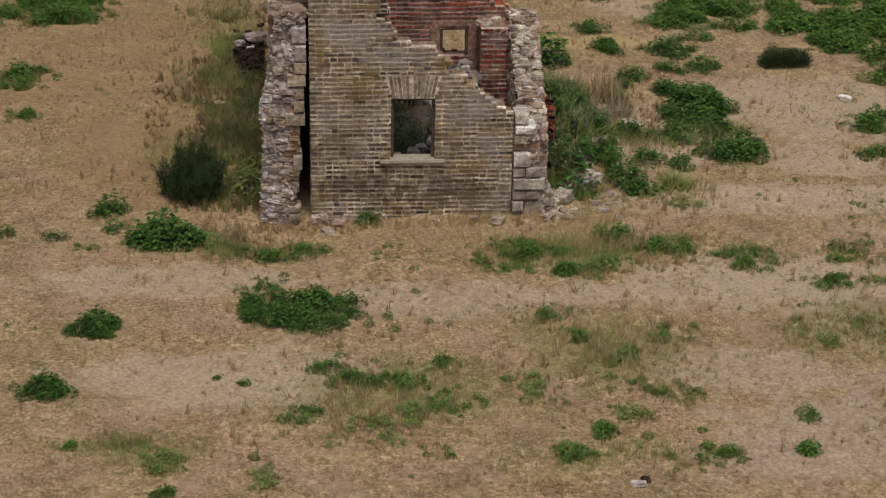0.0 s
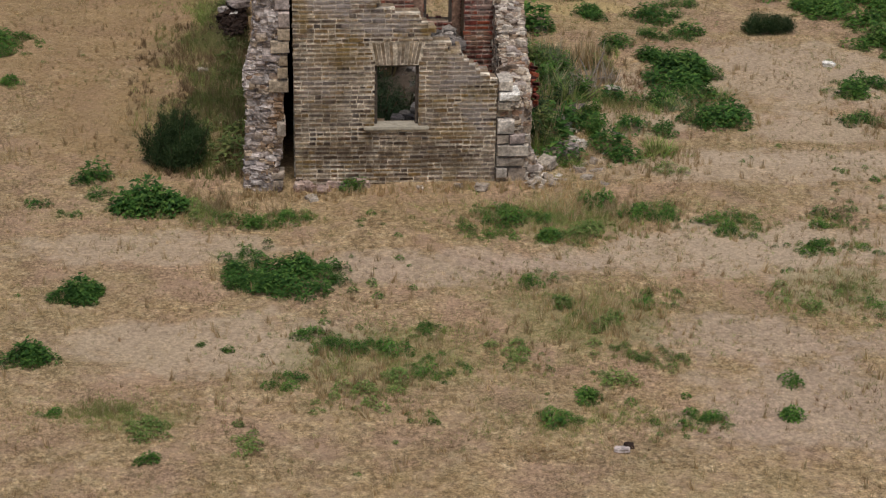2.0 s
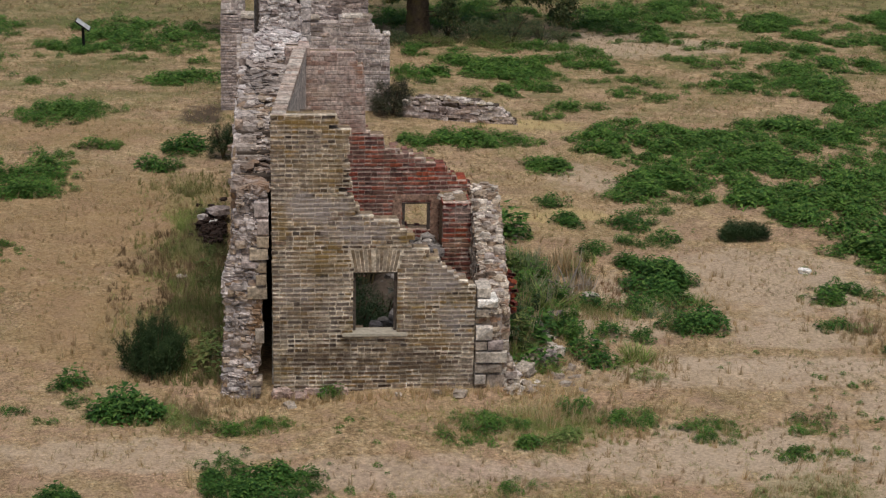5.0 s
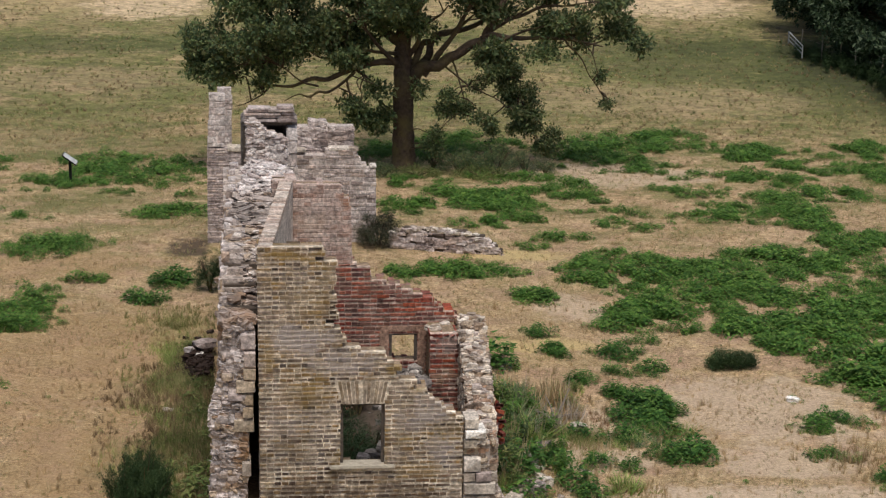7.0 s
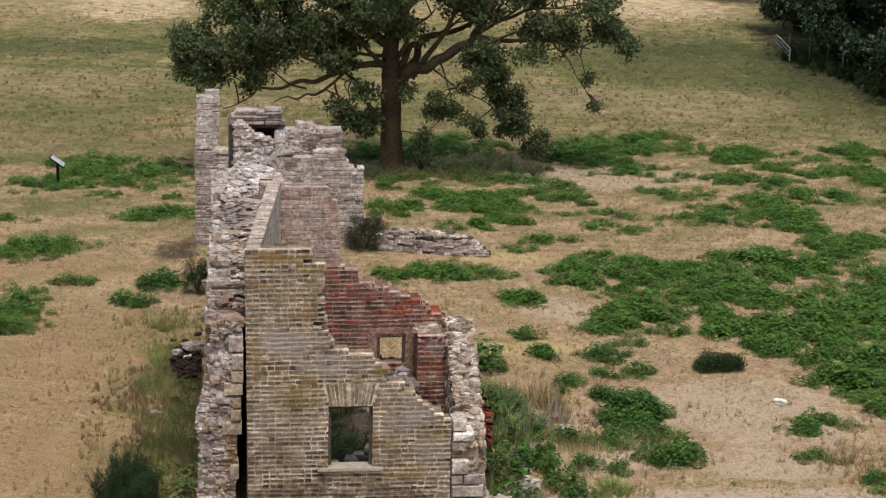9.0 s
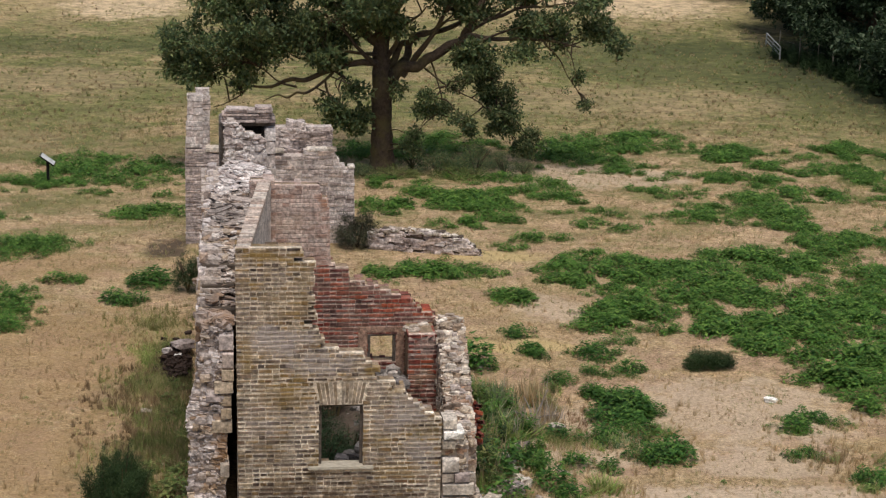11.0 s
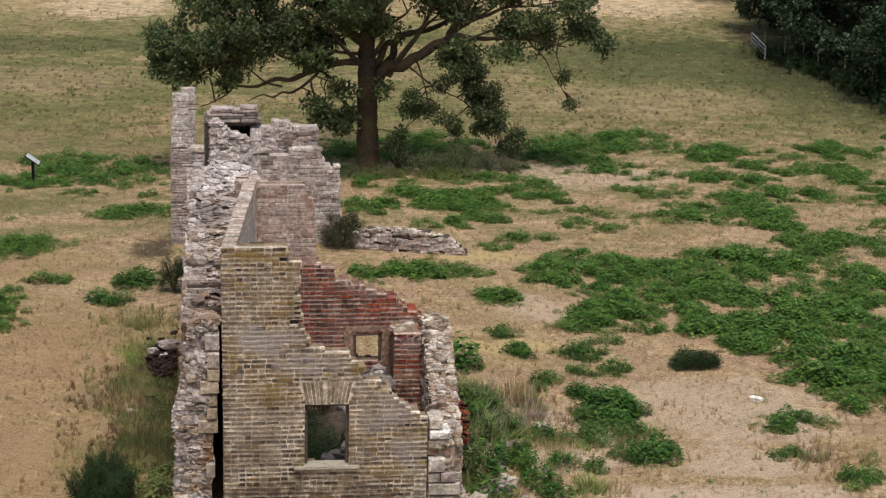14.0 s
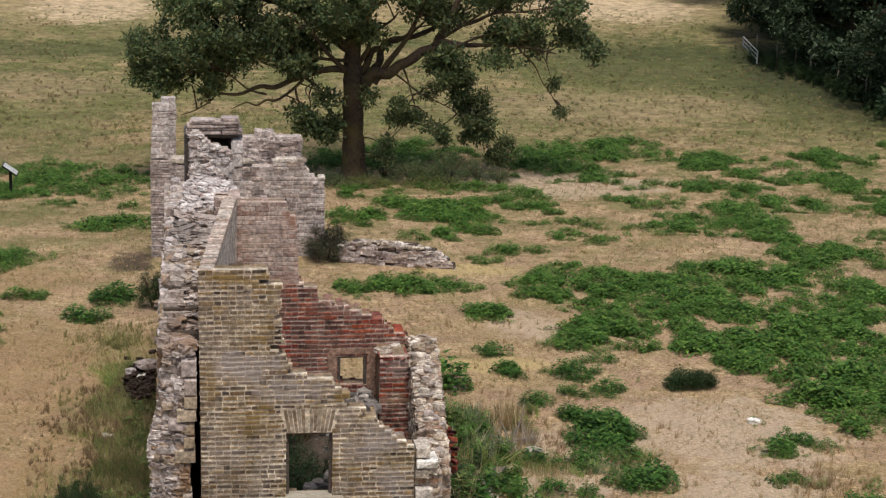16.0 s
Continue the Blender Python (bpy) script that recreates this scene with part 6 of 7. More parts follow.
shrub("shrub", -2.66, 15.3, 0.38, 1.05, "dark green bush against the side wall", BUSH_LEAF, 4, 330)
shrub("shrub", 1.80, 19.9, 0.60, 0.98, "dark grey-green bush at the foot of the rear wall", SCRUB_LEAF, 5, 300)
shrub("shrub", 5.4, 32.0, 0.85, 0.8, "untidy green bush under the oak", OAK_LEAF, 6, 80)
shrub("shrub", 6.6, 31.6, 0.8, 1.15, "untidy green bush under the oak", OAK_LEAF, 8, 100)
shrub("shrub", 4.6, 32.6, 0.5, 0.7, "low dark bush under the oak", BUSH_LEAF, 9, 50)
for i, (x, y, r, h) in enumerate(((2.9, 31.6, 0.8, 0.35), (3.9, 31.2, 0.8, 0.3), (7.5, 31.3, 0.6, 0.8), (6.0, 30.9, 0.8, 0.35), (8.2, 31.6, 0.4, 0.45))):
    shrub("shrub", x, y, r, h, "low brownish scrub under the oak", SAGE if i % 2 else OAK_LEAF, 30 + i, 60)
# The very dark leaf colour here also deepens the room's shade.
shrub("shrub", -0.2, 1.9, 0.6, 1.1, "dark green weeds inside the roofless room", DARK_LEAF, 10)
shrub("shrub", 0.35, 2.5, 0.45, 1.05, "dark green weeds inside the roofless room", DARK_LEAF, 13)
shrub("shrub", -0.5, 3.0, 0.6, 1.6, "dark green bush inside the roofless room", DARK_LEAF, 11)
shrub("shrub", 0.1, 3.7, 0.45, 1.9, "dark green bush inside the roofless room", DARK_LEAF, 12)

# ---------- oak ----------
OAK = (3.66, 33.1)
oak = thing("oak_tree", "broad old oak with open spreading limbs", "tree", at=(*OAK, float(ground_height(*OAK)) - 0.05))
limbs = []


def limb(name, points, radii, parent=None):
    pts = np.array(points, float)
    steps = np.linspace(0, len(pts) - 1, (len(pts) - 1) * 2 + 1)
    bent = np.stack([np.interp(steps, np.arange(len(pts)), pts[:, k]) for k in range(3)], 1)
    if name == "limb":
        bent[1:-1] += rng.normal(0, 0.07, (len(bent) - 2, 3))
    radii = np.interp(steps, np.arange(len(pts)), radii)
    limbs.append((bent, radii))
    return under(name, tube(name, bent, radii, BARK, 10), parent or oak)


trunk = limb("trunk", [(0, 0, -0.1), (0.0, 0, 0.35), (-0.04, 0, 1.4), (-0.05, 0, 2.6), (-0.08, 0.1, 3.9), (0.0, 0.2, 5.6), (0.3, 0.3, 7.4), (0.2, 0.2, 9.2)], [0.56, 0.42, 0.35, 0.35, 0.28, 0.24, 0.16, 0.07])
limb("limb", [(0.05, 0, 2.6), (0.4, -0.2, 3.35), (1.05, -0.3, 3.68), (1.8, -0.4, 3.96), (2.45, -0.5, 4.48), (2.85, -0.5, 4.96), (3.3, -0.5, 5.9), (4.0, -0.4, 7.0)], [0.22, 0.20, 0.18, 0.165, 0.14, 0.12, 0.09, 0.05])
limb("limb", [(2.45, -0.5, 4.48), (2.9, -0.6, 4.6), (4.4, -0.9, 4.6), (6.4, -1.0, 4.3)], [0.10, 0.085, 0.06, 0.02])
limb("limb", [(5.2, -1.0, 4.4), (5.8, -1.0, 3.8), (6.2, -1.0, 3.1), (6.6, -1.0, 2.35)], [0.03, 0.022, 0.016, 0.008])
limb("limb", [(0.1, 0, 2.9), (0.7, 0.5, 3.8), (1.3, 0.9, 4.4), (2.6, 1.4, 4.7), (4.0, 1.8, 5.3)], [0.17, 0.13, 0.10, 0.08, 0.03])
limb("limb", [(-0.05, 0, 3.6), (-1.2, -0.4, 3.62), (-2.28, -0.7, 3.24), (-3.0, -0.8, 3.2), (-3.75, -0.9, 3.02), (-4.5, -0.9, 2.95), (-4.8, -0.9, 2.7), (-5.6, -0.9, 2.3)], [0.13, 0.10, 0.085, 0.07, 0.05, 0.035, 0.025, 0.01])
limb("limb", [(-0.05, 0, 4.2), (-1.2, 0.4, 5.2), (-2.8, 0.6, 5.8), (-4.8, 0.6, 6.0)], [0.17, 0.13, 0.09, 0.03])
limb("limb", [(0, 0.2, 5.2), (-1.3, -0.8, 6.8), (-2.6, -1.2, 8.2)], [0.16, 0.1, 0.04])
limb("limb", [(0.1, 0.2, 5.0), (1.2, 1.2, 6.6), (2.0, 2.2, 8.3)], [0.15, 0.1, 0.04])
limb("limb", [(0.0, 0, 4.6), (0.3, -1.6, 5.6), (0.5, -3.2, 6.2)], [0.15, 0.1, 0.04])
limb("limb", [(0.0, 0, 4.4), (-0.4, 1.8, 5.4), (-0.6, 3.8, 6.0)], [0.15, 0.1, 0.04])
limb("limb", [(-1.7, -0.6, 3.4), (-2.65, -1.0, 2.83), (-3.1, -1.1, 2.72), (-3.6, -1.1, 2.70), (-4.0, -1.2, 2.54)], [0.05, 0.045, 0.036, 0.026, 0.012])
limb("limb", [(0.05, 0.1, 3.4), (0.57, 0.1, 4.27), (0.94, 0.1, 4.55), (1.6, 0.1, 4.56), (2.4, 0.2, 5.3)], [0.13, 0.11, 0.09, 0.07, 0.02])
limb("limb", [(3.2, -0.5, 5.1), (4.4, -0.6, 5.5), (5.6, -0.7, 5.6)], [0.07, 0.05, 0.02])
limb("limb", [(1.5, -0.3, 3.8), (1.75, -0.6, 3.0), (1.9, -0.7, 2.0)], [0.035, 0.025, 0.012])
limb("limb", [(2.6, -0.7, 4.5), (3.5, -0.9, 3.3), (4.2, -1.0, 1.8)], [0.04, 0.03, 0.012])
for points, thick in (([(0.6, -0.2, 3.2), (1.5, -0.5, 4.5), (2.1, -0.6, 5.5), (2.6, -0.5, 6.8)], 0.11), ([(1.9, -0.4, 4.0), (3.4, -0.7, 5.2), (4.8, -0.7, 6.3)], 0.08), ([(0.1, 0, 3.8), (0.6, -0.6, 4.9), (1.3, -0.8, 5.6)], 0.09),
                      ([(-0.05, 0, 3.4), (-0.9, -0.6, 4.4), (-1.9, -0.9, 5.2)], 0.10), ([(-1.3, -0.5, 3.2), (-2.2, -0.8, 3.8), (-3.4, -0.9, 4.3)], 0.05), ([(-2.9, -0.8, 2.95), (-3.9, -1.1, 3.5), (-4.9, -1.1, 3.9)], 0.04),
                      ([(-0.1, 0, 3.9), (-1.6, -0.7, 4.1), (-2.6, -1.0, 4.1)], 0.07), ([(3.0, -0.7, 4.4), (4.3, -1.0, 5.0), (5.8, -1.1, 5.3)], 0.05), ([(2.9, -0.6, 4.6), (3.9, -0.9, 4.0), (5.0, -1.0, 3.9)], 0.045), ([(5.2, -1.0, 4.65), (6.0, -1.0, 4.0), (6.4, -1.0, 2.9)], 0.03),
                      ([(1.2, -0.3, 3.6), (2.0, -0.7, 2.9), (3.0, -0.9, 2.6), (3.6, -1.0, 1.9)], 0.035)):
    limb("limb", points, [thick * (1 - 0.8 * k / (len(points) - 1)) for k in range(len(points))])
# lobes of foliage: x, y, z, half width, half depth, half height, clumps
LOBES_LOW = [(-5.6, -0.8, 3.8, 1.5, 1.4, 1.0, 60), (-4.3, -0.6, 4.7, 1.9, 1.6, 1.2, 95), (-2.3, -0.7, 4.6, 1.7, 1.6, 0.9, 70), (-6.5, -0.6, 4.3, 0.9, 1.2, 0.9, 34), (-2.3, -0.9, 3.8, 0.8, 0.7, 0.4, 14),
             (-1.9, -0.9, 2.3, 0.5, 0.4, 0.35, 12), (-1.4, -0.9, 1.95, 0.5, 0.4, 0.35, 12), (-0.75, -0.9, 1.75, 0.35, 0.35, 0.4, 8), (-1.15, -0.9, 2.85, 0.4, 0.4, 0.3, 6)]
# the curtain of leaves hanging from the right-hand limb, and the thin sprays beside it
LOBES_LOW += [(2.6 + 0.34 * k, -1.0, 4.0 - 0.45 * k, 0.75, 0.6, 0.55, 24) for k in range(7)]
LOBES_LOW += [(0.8, -0.9, 1.45, 0.35, 0.35, 0.4, 8), (1.2, -0.9, 2.2, 0.5, 0.4, 0.4, 10), (1.6, -0.9, 2.5, 0.5, 0.4, 0.3, 10), (2.1, -0.9, 2.3, 0.6, 0.4, 0.4, 11), (2.8, -0.9, 1.7, 0.5, 0.4, 0.5, 12),
              (0.6, -0.8, 2.95, 0.4, 0.4, 0.3, 4), (2.4, -0.9, 3.0, 0.5, 0.4, 0.3, 8), (1.1, -0.9, 0.8, 0.7, 0.5, 0.4, 9), (6.2, -1.0, 3.2, 0.35, 0.3, 0.5, 7), (6.6, -1.0, 2.4, 0.25, 0.25, 0.25, 5)]
LOBES_MID = [(5.4, -0.8, 4.7, 2.0, 1.4, 0.8, 52), (7.2, -0.9, 4.8, 0.9, 1.0, 0.8, 22), (4.6, -0.3, 5.9, 2.1, 1.6, 0.9, 60), (2.2, -0.4, 5.8, 1.7, 1.6, 0.8, 36), (0.4, -0.6, 5.5, 1.2, 1.0, 0.8, 12), (-0.9, -0.6, 5.6, 1.6, 1.6, 1.0, 46),
             (6.6, -0.4, 5.9, 1.2, 1.2, 0.7, 26), (-3.4, 0, 6.3, 2.3, 2.2, 1.2, 80), (-5.3, 0, 5.9, 1.4, 1.4, 0.9, 40)]
LOBES_HIGH = [(0.2, 0, 8.8, 2.6, 2.6, 1.8, 80), (3.0, 0.3, 8.0, 2.4, 2.2, 1.5, 60), (-2.6, 0, 8.4, 2.2, 2.0, 1.4, 56), (0.4, -3.0, 6.4, 1.8, 1.2, 1.0, 30), (-0.5, 3.6, 6.2, 2.2, 1.4, 1.4, 34), (0.8, -0.5, 7.0, 2.2, 1.8, 1.0, 50)]
spine = np.concatenate([np.stack([np.interp(np.linspace(0, len(p) - 1, 24), np.arange(len(p)), p[:, k]) for k in range(3)], 1) for p, _ in limbs])
leaf_at, twig_v, twig_f, base = [], [], [], 0
for x, y, z, rx, ry, rz, n in LOBES_LOW + LOBES_MID + LOBES_HIGH:
    n = int(n * (2.1 if x < 1.0 and z > 3.4 else 1.65))
    subs = max(3, n // 9)
    d = rng.normal(0, 1, (subs, 3))
    d /= np.linalg.norm(d, axis=1)[:, None]
    hubs = np.array((x, y, z)) + d * (rng.random(subs) ** 0.4)[:, None] * (rx, ry, rz) * 0.95
    pts = hubs[rng.integers(0, subs, n)] + rng.normal(0, 1, (n, 3)) * np.minimum((rx, ry, rz), 1.3) * (0.20, 0.20, 0.15)
    leaf_at.append(pts)
    order = np.argsort(np.linalg.norm(spine - np.array((x, y, z)), axis=1))
    branches = max(3, n // 7)
    for k in range(branches):
        hub = spine[order[int(rng.integers(0, 14))]]
        tip = pts[int(rng.integers(0, n))]
        reach = np.linalg.norm(tip - hub)
        if reach > 1.7:
            continue
        one = hub + (tip - hub) * 0.35 + rng.normal(0, 0.09 * reach, 3) + (0, 0, 0.10 * reach)
        two = hub + (tip - hub) * 0.7 + rng.normal(0, 0.07 * reach, 3) + (0, 0, 0.06 * reach)
        me = tube("twig", [hub, one, two, tip], [0.030, 0.021, 0.013, 0.004], BARK, 5)
        co = np.empty(len(me.vertices) * 3)
        me.vertices.foreach_get("co", co)
        lp = np.empty(len(me.loops), np.int32)
        me.loops.foreach_get("vertex_index", lp)
        twig_v.append(co.reshape(-1, 3))
        twig_f.append(lp.reshape(-1, 4) + base)
        base += len(me.vertices)
        bpy.data.meshes.remove(me)
under("twig_mass", sheet("twig_mass", np.concatenate(twig_v), np.concatenate(twig_f), BARK, True), oak, kind="stuff")
pts = np.concatenate(leaf_at)
v, f = scatter(CLUMPS, pts, rng.uniform(0.18, 0.46, len(pts)) * np.where((pts[:, 0] > 0.5) & (pts[:, 2] < 3.8), 0.68, 1.0), rng.uniform(0, 6.28, len(pts)), 0.5)
under("crown", sheet("crown", v, f, OAK_LEAF), oak, "dark green oak leaves", "stuff")


# ---------- wood at the field's edge ----------
def wood_tree(x, y, high, radius, seed):
    z = float(ground_height(x, y))
    tree = thing("tree", "dark leafy tree at the edge of the field", "tree", "trees at the field edge", at=(x, y, z))
    r = np.random.default_rng(seed)
    under("trunk", tube("trunk", [(0, 0, -0.1), (0.1, 0, high * 0.3), (-0.1, 0.1, high * 0.6), (0.1, 0, high * 0.9)], [0.38, 0.28, 0.2, 0.05], BARK), tree)
    centres = []
    for _ in range(18):
        a, s, h = r.uniform(0, 6.28), r.uniform(0.35, 0.95), r.uniform(0.10, 0.95)
        c = np.array((math.cos(a) * s * radius, math.sin(a) * s * radius, h * high))
        c[:2] *= 1.15 - 0.75 * h ** 2
        under("limb", tube("limb", [(0, 0, h * high * 0.7), c * (0.5, 0.5, 0.85), c], [0.12, 0.08, 0.02], BARK, 6), tree)
        n = 26
        d = r.normal(0, 1, (n, 3))
        d /= np.linalg.norm(d, axis=1)[:, None]
        centres.append(c + d * (r.random(n) ** 0.5)[:, None] * radius * (0.42, 0.42, 0.34))
    p = np.concatenate(centres)
    p[:, 2] = np.maximum(p[:, 2], 0.35)
    v, f = scatter(CLUMPS, p, r.uniform(0.35, 0.65, len(p)), r.uniform(0, 6.28, len(p)), 0.5)
    under("crown", sheet("crown", v, f, WOOD_LEAF), tree, "dense dark foliage", "stuff")


for i, (x, y, h, r) in enumerate(((29.3, 68.5, 7.5, 3.5), (31.0, 77.0, 9, 4.8), (31.6, 71.5, 8.5, 3.9), (30.0, 64.5, 8, 3.2), (28.6, 57.5, 8, 3.2), (28.6, 51.5, 8, 3.2), (28.7, 45.5, 8, 3.2), (34.8, 66.0, 11, 4.8), (34.5, 56.0, 11, 4.8), (34.5, 82.0, 11, 5.0), (34.5, 46.0, 10, 4.6))):
    wood_tree(x, y, h, r, 60 + i)

n = 560
hy = rng.uniform(42, 74, n)
hx = rng.uniform(26.4, 31.0, n) + np.clip((hy - 58) * 0.35, 0, 2.6)
v, f = scatter(CLUMPS, np.c_[hx, hy, ground_height(hx, hy) + rng.uniform(0.2, 1.3, n) * np.clip((hx - 25.4) / 1.5, 0.3, 1)], rng.uniform(0.4, 0.7, n), rng.uniform(0, 6.28, n), 0.5)
tagged(new("undergrowth", sheet("undergrowth", v, f, DARK_LEAF)), "dark undergrowth beneath the wood", "undergrowth", kind="stuff")

fence = thing("wire_fence", "thin wooden post and wire fence along the wood", "fence")
posts = []
for y in (61.4, 59.0, 57.0, 55.2, 53.8, 52.4, 50.9, 49.0, 47.0, 45.0):
    x = float(np.interp(y, [45, 50.9, 55.2, 61.4], [26.75, 26.63, 26.31, 25.5])) + rng.normal(0, 0.05)
    z = float(ground_height(x, y))
    part("post", beam((0.055, 0.055, 1.2), (x, y, z + 0.55), 0.012, wobble=0.02), FENCE_WOOD, fence)
    posts.append((x, y, z))
for h in (0.4, 0.75, 1.08):
    under("wire", tube("wire", [(x, y, z + h) for x, y, z in posts], [0.003] * len(posts), FENCE_WOOD, 4), fence)
n = 560
hy = rng.uniform(43, 61.5, n)
hx = np.interp(hy, [45, 50.9, 55.2, 61.4], [26.6, 26.5, 26.1, 25.3]) + rng.normal(0.2, 0.55, n)
v, f = scatter(TALL_WEEDS, np.c_[hx, hy, ground_height(hx, hy) - 0.02], rng.uniform(0.3, 0.8, n), rng.uniform(0, 6.28, n), 0.2)
tagged(new("fence_weeds", sheet("fence_weeds", v, f, BUSH_LEAF)), "dark rank weeds along the fence", "weeds", kind="stuff")
gate = thing("field_gate", "grey metal field gate standing at the fence end", "gate", at=(25.52, 63.76, float(ground_height(25.52, 63.76))))
G1 = np.array((-0.73, -4.90, 0))
for h in (0.26, 0.45, 0.64):
    under("rail", tube("rail", [(0, 0, h), tuple(G1 * 0.5 + (0, 0, h)), tuple(G1 + (0, 0, h))], [0.03] * 3, GATE_METAL, 6), gate)
for u in (0, 0.5, 1):
    under("upright", tube("upright", [tuple(G1 * u + (0, 0, 0.05)), tuple(G1 * u + (0, 0, 0.3)), tuple(G1 * u + (0, 0, 0.66))], [0.035] * 3, GATE_METAL, 6), gate)

# ---------- grass ----------
def grass(name, label, material, templates, n, box, low, high, keep, wide=1.0):
    x, y = rng.uniform(box[0], box[1], n), rng.uniform(box[2], box[3], n)
    ok = np.array([keep(a, b) > rng.random() for a, b in zip(x, y)])
    x, y = x[ok], y[ok]
    h = rng.uniform(low, high, len(x))
    v, f = scatter(templates, np.c_[x, y, ground_height(x, y) - 0.01], np.c_[h * wide, h * wide, h], rng.uniform(0, 6.28, len(x)), 0.25)
    tagged(new(name, sheet(name, v, f, material)), label, "grass", kind="stuff")


def house(x, y):
    return (-2.5 < x < 2.4 and -0.05 < y < 4.8) or (-2.6 < x < -0.9 and 0 < y < 13.2) or (-2.8 < x < 1.9 and 20.4 < y < 21.5)


def patchy(scale, shift, low=0.0):
    return lambda x, y: 0.0 if house(x, y) else min(1.0, max(low, 0.5 + 1.4 * noise.noise((x * scale + shift, y * scale, shift))))


grass("dry_grass", "short straw-coloured dry grass", STRAW, THIN, 34000, (-9, 13, -12, 14), 0.04, 0.11, patchy(0.6, 3.1, 0.3), 1.4)
grass("dry_grass", "straw-coloured dry grass in the further field", STRAW, THIN, 20000, (-13, 24, 14, 44), 0.07, 0.17, patchy(0.5, 8.2, 0.25), 1.4)
grass("dry_tall_grass", "tall seeding straw grass", STRAW, BLADES, 2600, (-9, 12, -11, 14), 0.12, 0.28, patchy(0.8, 5.7, 0.0), 0.6)
grass("green_grass", "thin olive green grass", OLIVE_GRASS, THIN, 16000, (-9, 13, -12, 14), 0.05, 0.12, lambda x, y: 0.9 * patchy(0.45, 12.3)(x, y) ** 2, 1.4)
grass("green_grass", "olive pasture grass in the further field", OLIVE_GRASS, THIN, 17000, (-14, 26, 14, 47), 0.07, 0.18, patchy(0.35, 15.1, 0.1), 1.5)
grass("dead_grass", "dead brown grass tufts", DEAD_GRASS, THIN, 18000, (-9, 13, -12, 14), 0.03, 0.08, patchy(0.9, 21.3, 0.15), 1.6)
grass("dead_grass", "dead brown tufts in the further field", DEAD_GRASS, THIN, 10000, (-14, 26, 14, 56), 0.05, 0.12, patchy(0.7, 24.3, 0.1), 1.6)
grass("bank_grass", "rank olive grass on the bank beside the wall", OLIVE_GRASS, BLADES, 1300, (-4.6, -2.5, 0.2, 14), 0.08, 0.24, lambda x, y: max(0.0, min(1.0, (x + 4.6) * 0.4 + 0.8 * noise.noise((x, y * 0.6, 4.4)))), 0.7)
grass("bank_scrub", "brown withered scrub at the foot of the side wall", DEAD_GRASS, BLADES, 3000, (-4.8, -2.55, 0.3, 9.0), 0.08, 0.26, lambda x, y: max(0.0, min(1.0, (x + 4.6) * 0.42 + 0.9 * noise.noise((x * 1.2, y * 0.8, 9.4)))), 0.8)
grass("bank_scrub", "dark green scrub at the foot of the side wall", SAGE, BLADES, 1700, (-3.9, -2.55, 0.3, 8.4), 0.10, 0.30, lambda x, y: max(0.0, min(1.0, (x + 3.7) * 0.55 + 0.9 * noise.noise((x * 1.2, y * 0.8, 1.4)))), 0.8)
grass("bank_straw", "rank straw on the bank beside the wall", STRAW, BLADES, 900, (-4.9, -2.5, 0.2, 14), 0.08, 0.2, lambda x, y: max(0.0, min(1.0, (x + 4.9) * 0.3 + 0.8 * noise.noise((x, y * 0.6, 7.4)))), 0.7)
grass("foot_grass", "dry grass along the foot of the walls", STRAW, BLADES, 420, (-2.7, 3.0, -0.55, -0.12), 0.10, 0.24, lambda x, y: 0.7, 0.5)
grass("dead_stems", "grey dead weed stems by the wall", GREY_STEM, BLADES, 14, (2.9, 4.8, 3.8, 7.0), 0.35, 0.6, lambda x, y: 0.8, 0.5)
grass("foot_grass", "dry grass beside the fallen masonry", STRAW, BLADES, 500, (2.5, 5.6, -0.2, 8.0), 0.12, 0.34, patchy(0.7, 2.2, 0.2), 0.5)


def green_drift(x, y, rx, ry, n, tone, low, high):
    """A soft-edged spread of thin living grass."""
    a, s = rng.uniform(0, 6.28, n), np.abs(rng.normal(0, 0.55, n))
    px, py = x + np.cos(a) * s * rx, y + np.sin(a) * s * ry
    ok = np.array([noise.noise((p * 1.1, q * 0.9, x)) + 0.6 * noise.noise((p * 4.0, q * 3.0, x)) > rng.uniform(-0.45, 0.35) and not house(p, q) for p, q in zip(px, py)])
    px, py = px[ok], py[ok]
    h = rng.uniform(low, high, len(px))
    v, f = scatter(THIN, np.c_[px, py, ground_height(px, py) - 0.01], np.c_[h * 1.5, h * 1.5, h], rng.uniform(0, 6.28, len(px)), 0.25)
    tagged(new("green_grass", sheet("green_grass", v, f, tone)), "soft drift of thin yellow-green grass", "grass", kind="stuff")


for x, y, rx, ry, n in ((-0.7, -6.6, 1.9, 1.7, 3600), (2.4, -5.4, 1.6, 2.0, 3400), (2.7, -1.6, 2.0, 1.0, 2600), (6.6, -4.6, 1.2, 1.3, 1700), (-4.3, -8.0, 1.4, 0.6, 900), (2.0, -8.6, 2.0, 0.6, 900), (-3.1, -1.0, 1.1, 0.6, 1000), (5.7, -2.0, 0.8, 0.5, 500)):
    green_drift(x, y, rx, ry, n * 3 // 4, GREEN_BLADE, 0.04, 0.10)
    green_drift(x, y, rx * 1.1, ry * 1.1, n // 2, OLIVE_GRASS, 0.04, 0.11)
for x, y, rx, ry, n in ((-3.1, 3.0, 0.8, 2.6, 1600), (-3.2, 7.5, 0.9, 2.6, 1600), (4.3, 4.0, 1.3, 2.0, 800), (-3.4, 12.0, 0.9, 2.0, 700)):
    green_drift(x, y, rx, ry, n, OLIVE_GRASS, 0.08, 0.22)
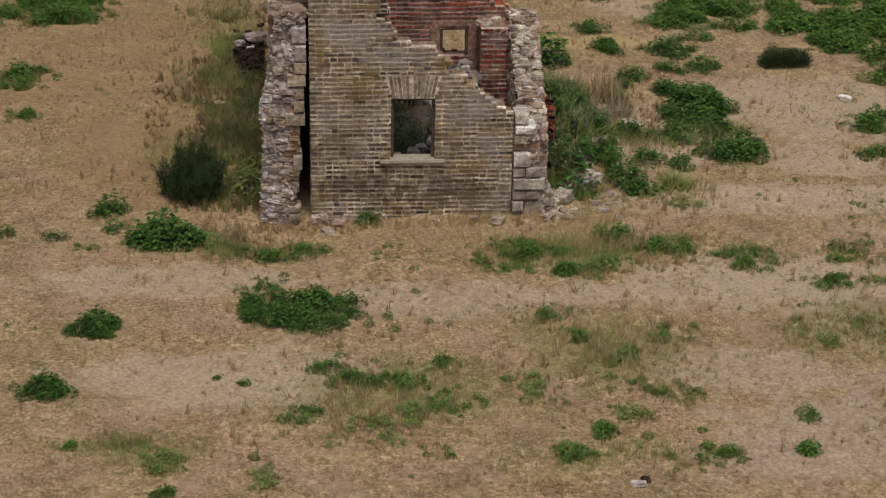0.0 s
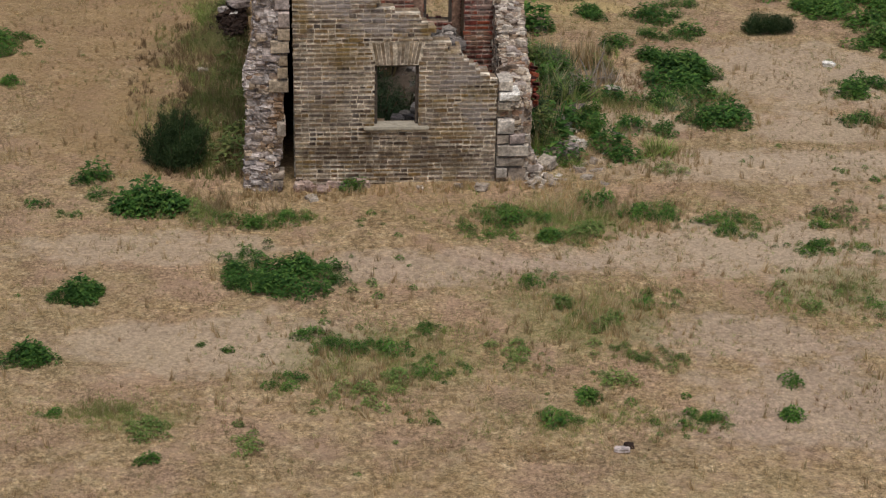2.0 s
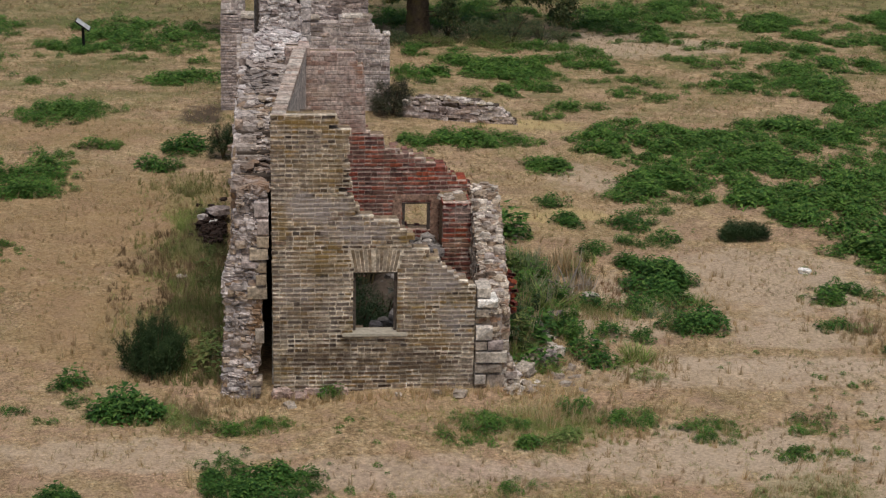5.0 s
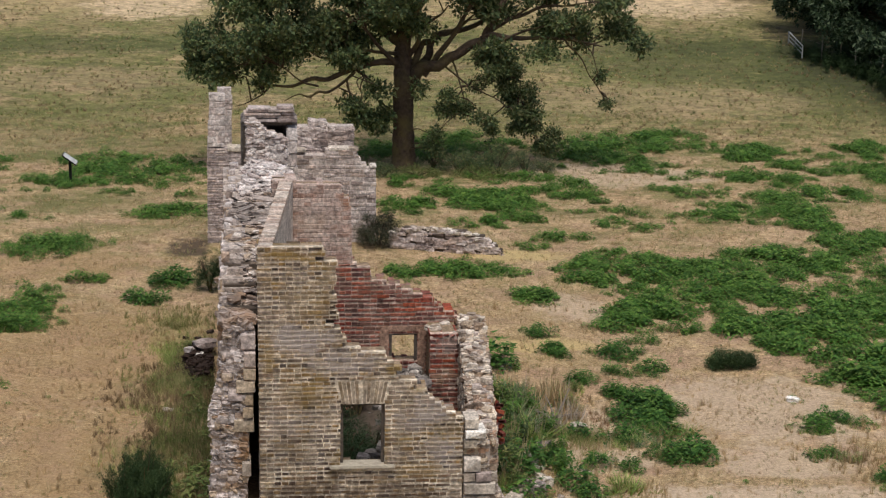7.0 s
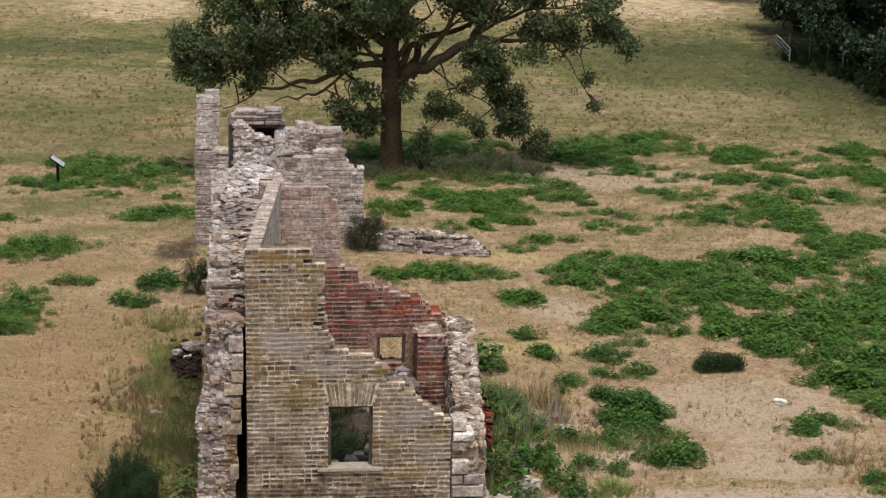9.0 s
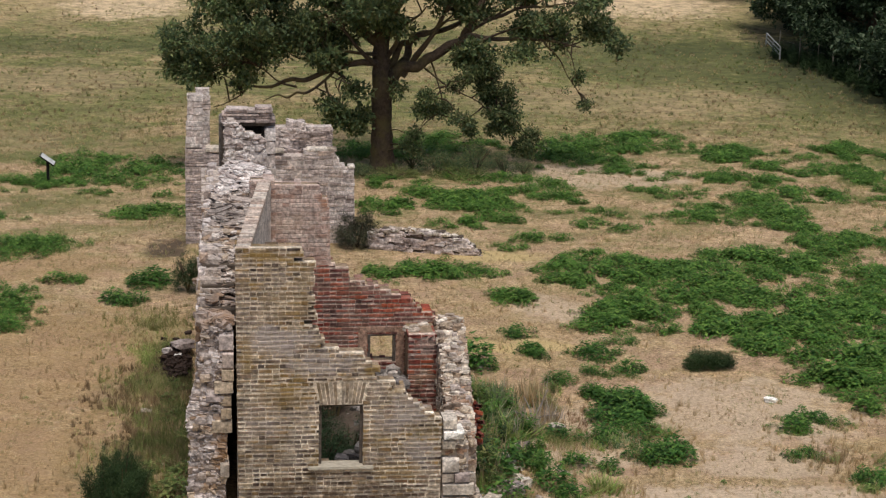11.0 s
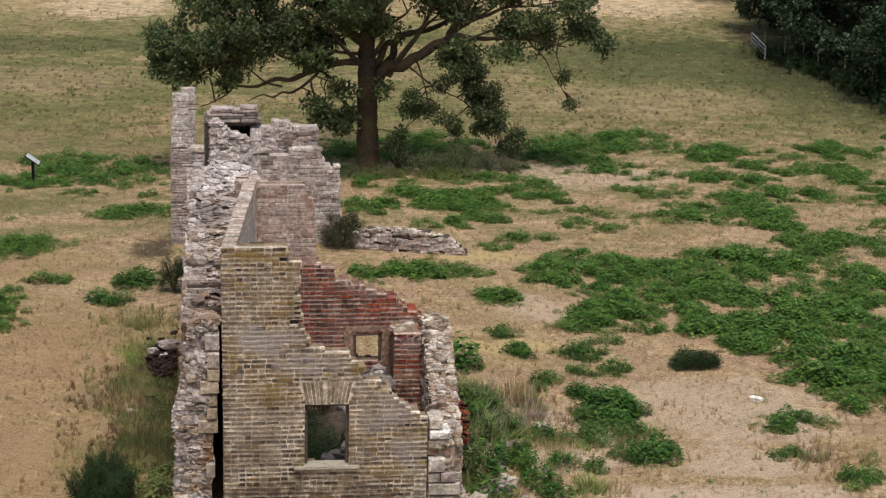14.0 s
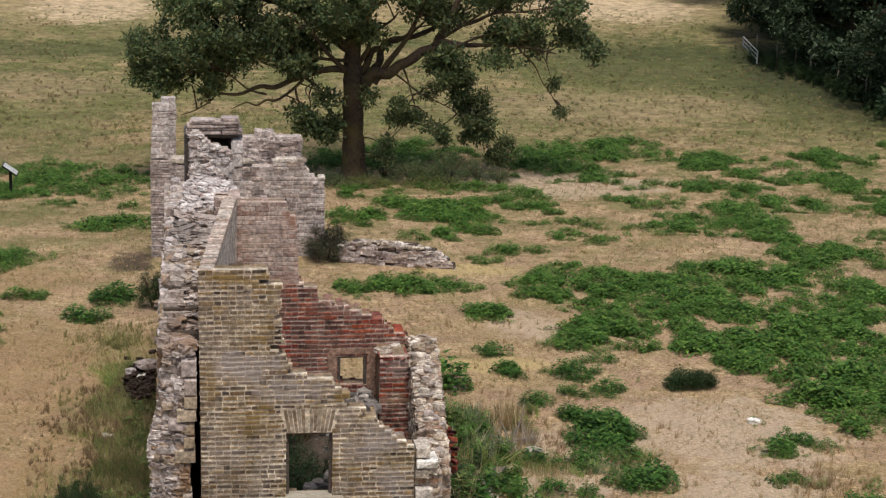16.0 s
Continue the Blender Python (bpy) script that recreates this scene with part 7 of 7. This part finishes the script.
for x, y, rx, ry, n in ((-3.4, 4.5, 1.0, 3.0, 1500), (-3.5, 9.5, 0.9, 3.0, 1100)):
    green_drift(x, y, rx, ry, n, GREEN_BLADE, 0.06, 0.18)
# straw tussocks among the drifts
for x, y, rx, ry, n in ((2.6, -5.3, 1.1, 1.2, 130), (-0.7, -7.2, 1.5, 1.2, 130), (3.0, -1.3, 1.3, 0.7, 110), (9.6, 2.6, 0.9, 1.0, 110), (6.2, 3.4, 1.0, 1.0, 60), (-3.0, -0.8, 1.0, 0.6, 80), (6.5, -4.4, 0.8, 0.8, 50)):
    px, py = x + rng.normal(0, 0.55, n) * rx, y + rng.normal(0, 0.55, n) * ry
    ok = np.array([not house(p, q) for p, q in zip(px, py)])
    px, py = px[ok], py[ok]
    h = rng.uniform(0.12, 0.27, len(px))
    v, f = scatter(BLADES, np.c_[px, py, ground_height(px, py) - 0.01], np.c_[h * 0.8, h * 0.8, h], rng.uniform(0, 6.28, len(px)), 0.3)
    tagged(new("dry_tall_grass", sheet("dry_tall_grass", v, f, STRAW)), "pale seeding straw among green weeds", "grass", kind="stuff")
for x, y, rx, ry in ((9.0, 2.9, 0.35, 0.22), (9.45, 2.75, 0.3, 0.2), (9.9, 1.6, 0.4, 0.3), (10.4, 2.5, 0.35, 0.3), (9.35, 4.35, 0.7, 0.3), (10.2, 4.6, 0.4, 0.3), (9.6, 1.0, 0.3, 0.2)):
    weed_patch("weed_patch", x, y, rx, ry, 0.22, "low green weeds in rough straw", "weed patches on the path side", YOUNG if rx < 0.36 else NETTLE, density=36, straw=0.8)
thatch = thing("straw_heap", "flat heap of golden cut straw", "straw", at=(1.17, -9.40, 0.0))
n = 130
v, f = scatter(BLADES, np.c_[rng.normal(0, 0.26, n), rng.normal(0, 0.14, n), ground_height(1.17, -9.40) + rng.uniform(0.0, 0.03, n)], np.c_[rng.uniform(0.12, 0.25, (n, 2)), rng.uniform(0.015, 0.04, n)], rng.uniform(0, 6.28, n), 0.2)
under("loose_straw", sheet("loose_straw", v, f, STRAW), thatch, kind="stuff")
boulder("stone", (2.30, -9.38), (0.20, 0.13, 0.04), 7, "flat grey stone beside a small burrow", GREY_STONE)
boulder("stone", (2.42, -9.30), (0.13, 0.1, 0.06), 5, "very dark low lump at a small burrow", DARK_SOIL)
grass("straw_tuft", "small straw tussocks over the dry ground", STRAW, BLADES, 2300, (-9, 13, -12, 24), 0.05, 0.13, patchy(0.9, 31.3, 0.1), 1.1)
grass("rust_tuft", "rust-brown withered tussocks over the dry ground", RUST, BLADES, 2300, (-9, 13, -12, 24), 0.04, 0.10, patchy(0.7, 36.1, 0.05), 1.3)
grass("far_tussock", "dark green tussocks in the far pasture", SAGE, BLADES, 2600, (-16, 26, 40, 72), 0.08, 0.20, patchy(0.25, 41.3, 0.15), 1.3)
grass("far_tussock", "straw tussocks in the far pasture", STRAW, BLADES, 4200, (-16, 26, 38, 76), 0.06, 0.16, patchy(0.4, 51.3, 0.05), 1.8)
grass("far_tussock", "olive tussocks in the far pasture", OLIVE_GRASS, BLADES, 5200, (-16, 26, 38, 76), 0.06, 0.16, patchy(0.3, 57.7, 0.1), 1.8)
grass("far_tussock", "brown tussocks in the far pasture", DEAD_GRASS, BLADES, 2200, (-16, 26, 38, 74), 0.08, 0.20, patchy(0.25, 44.7, 0.1), 1.5)
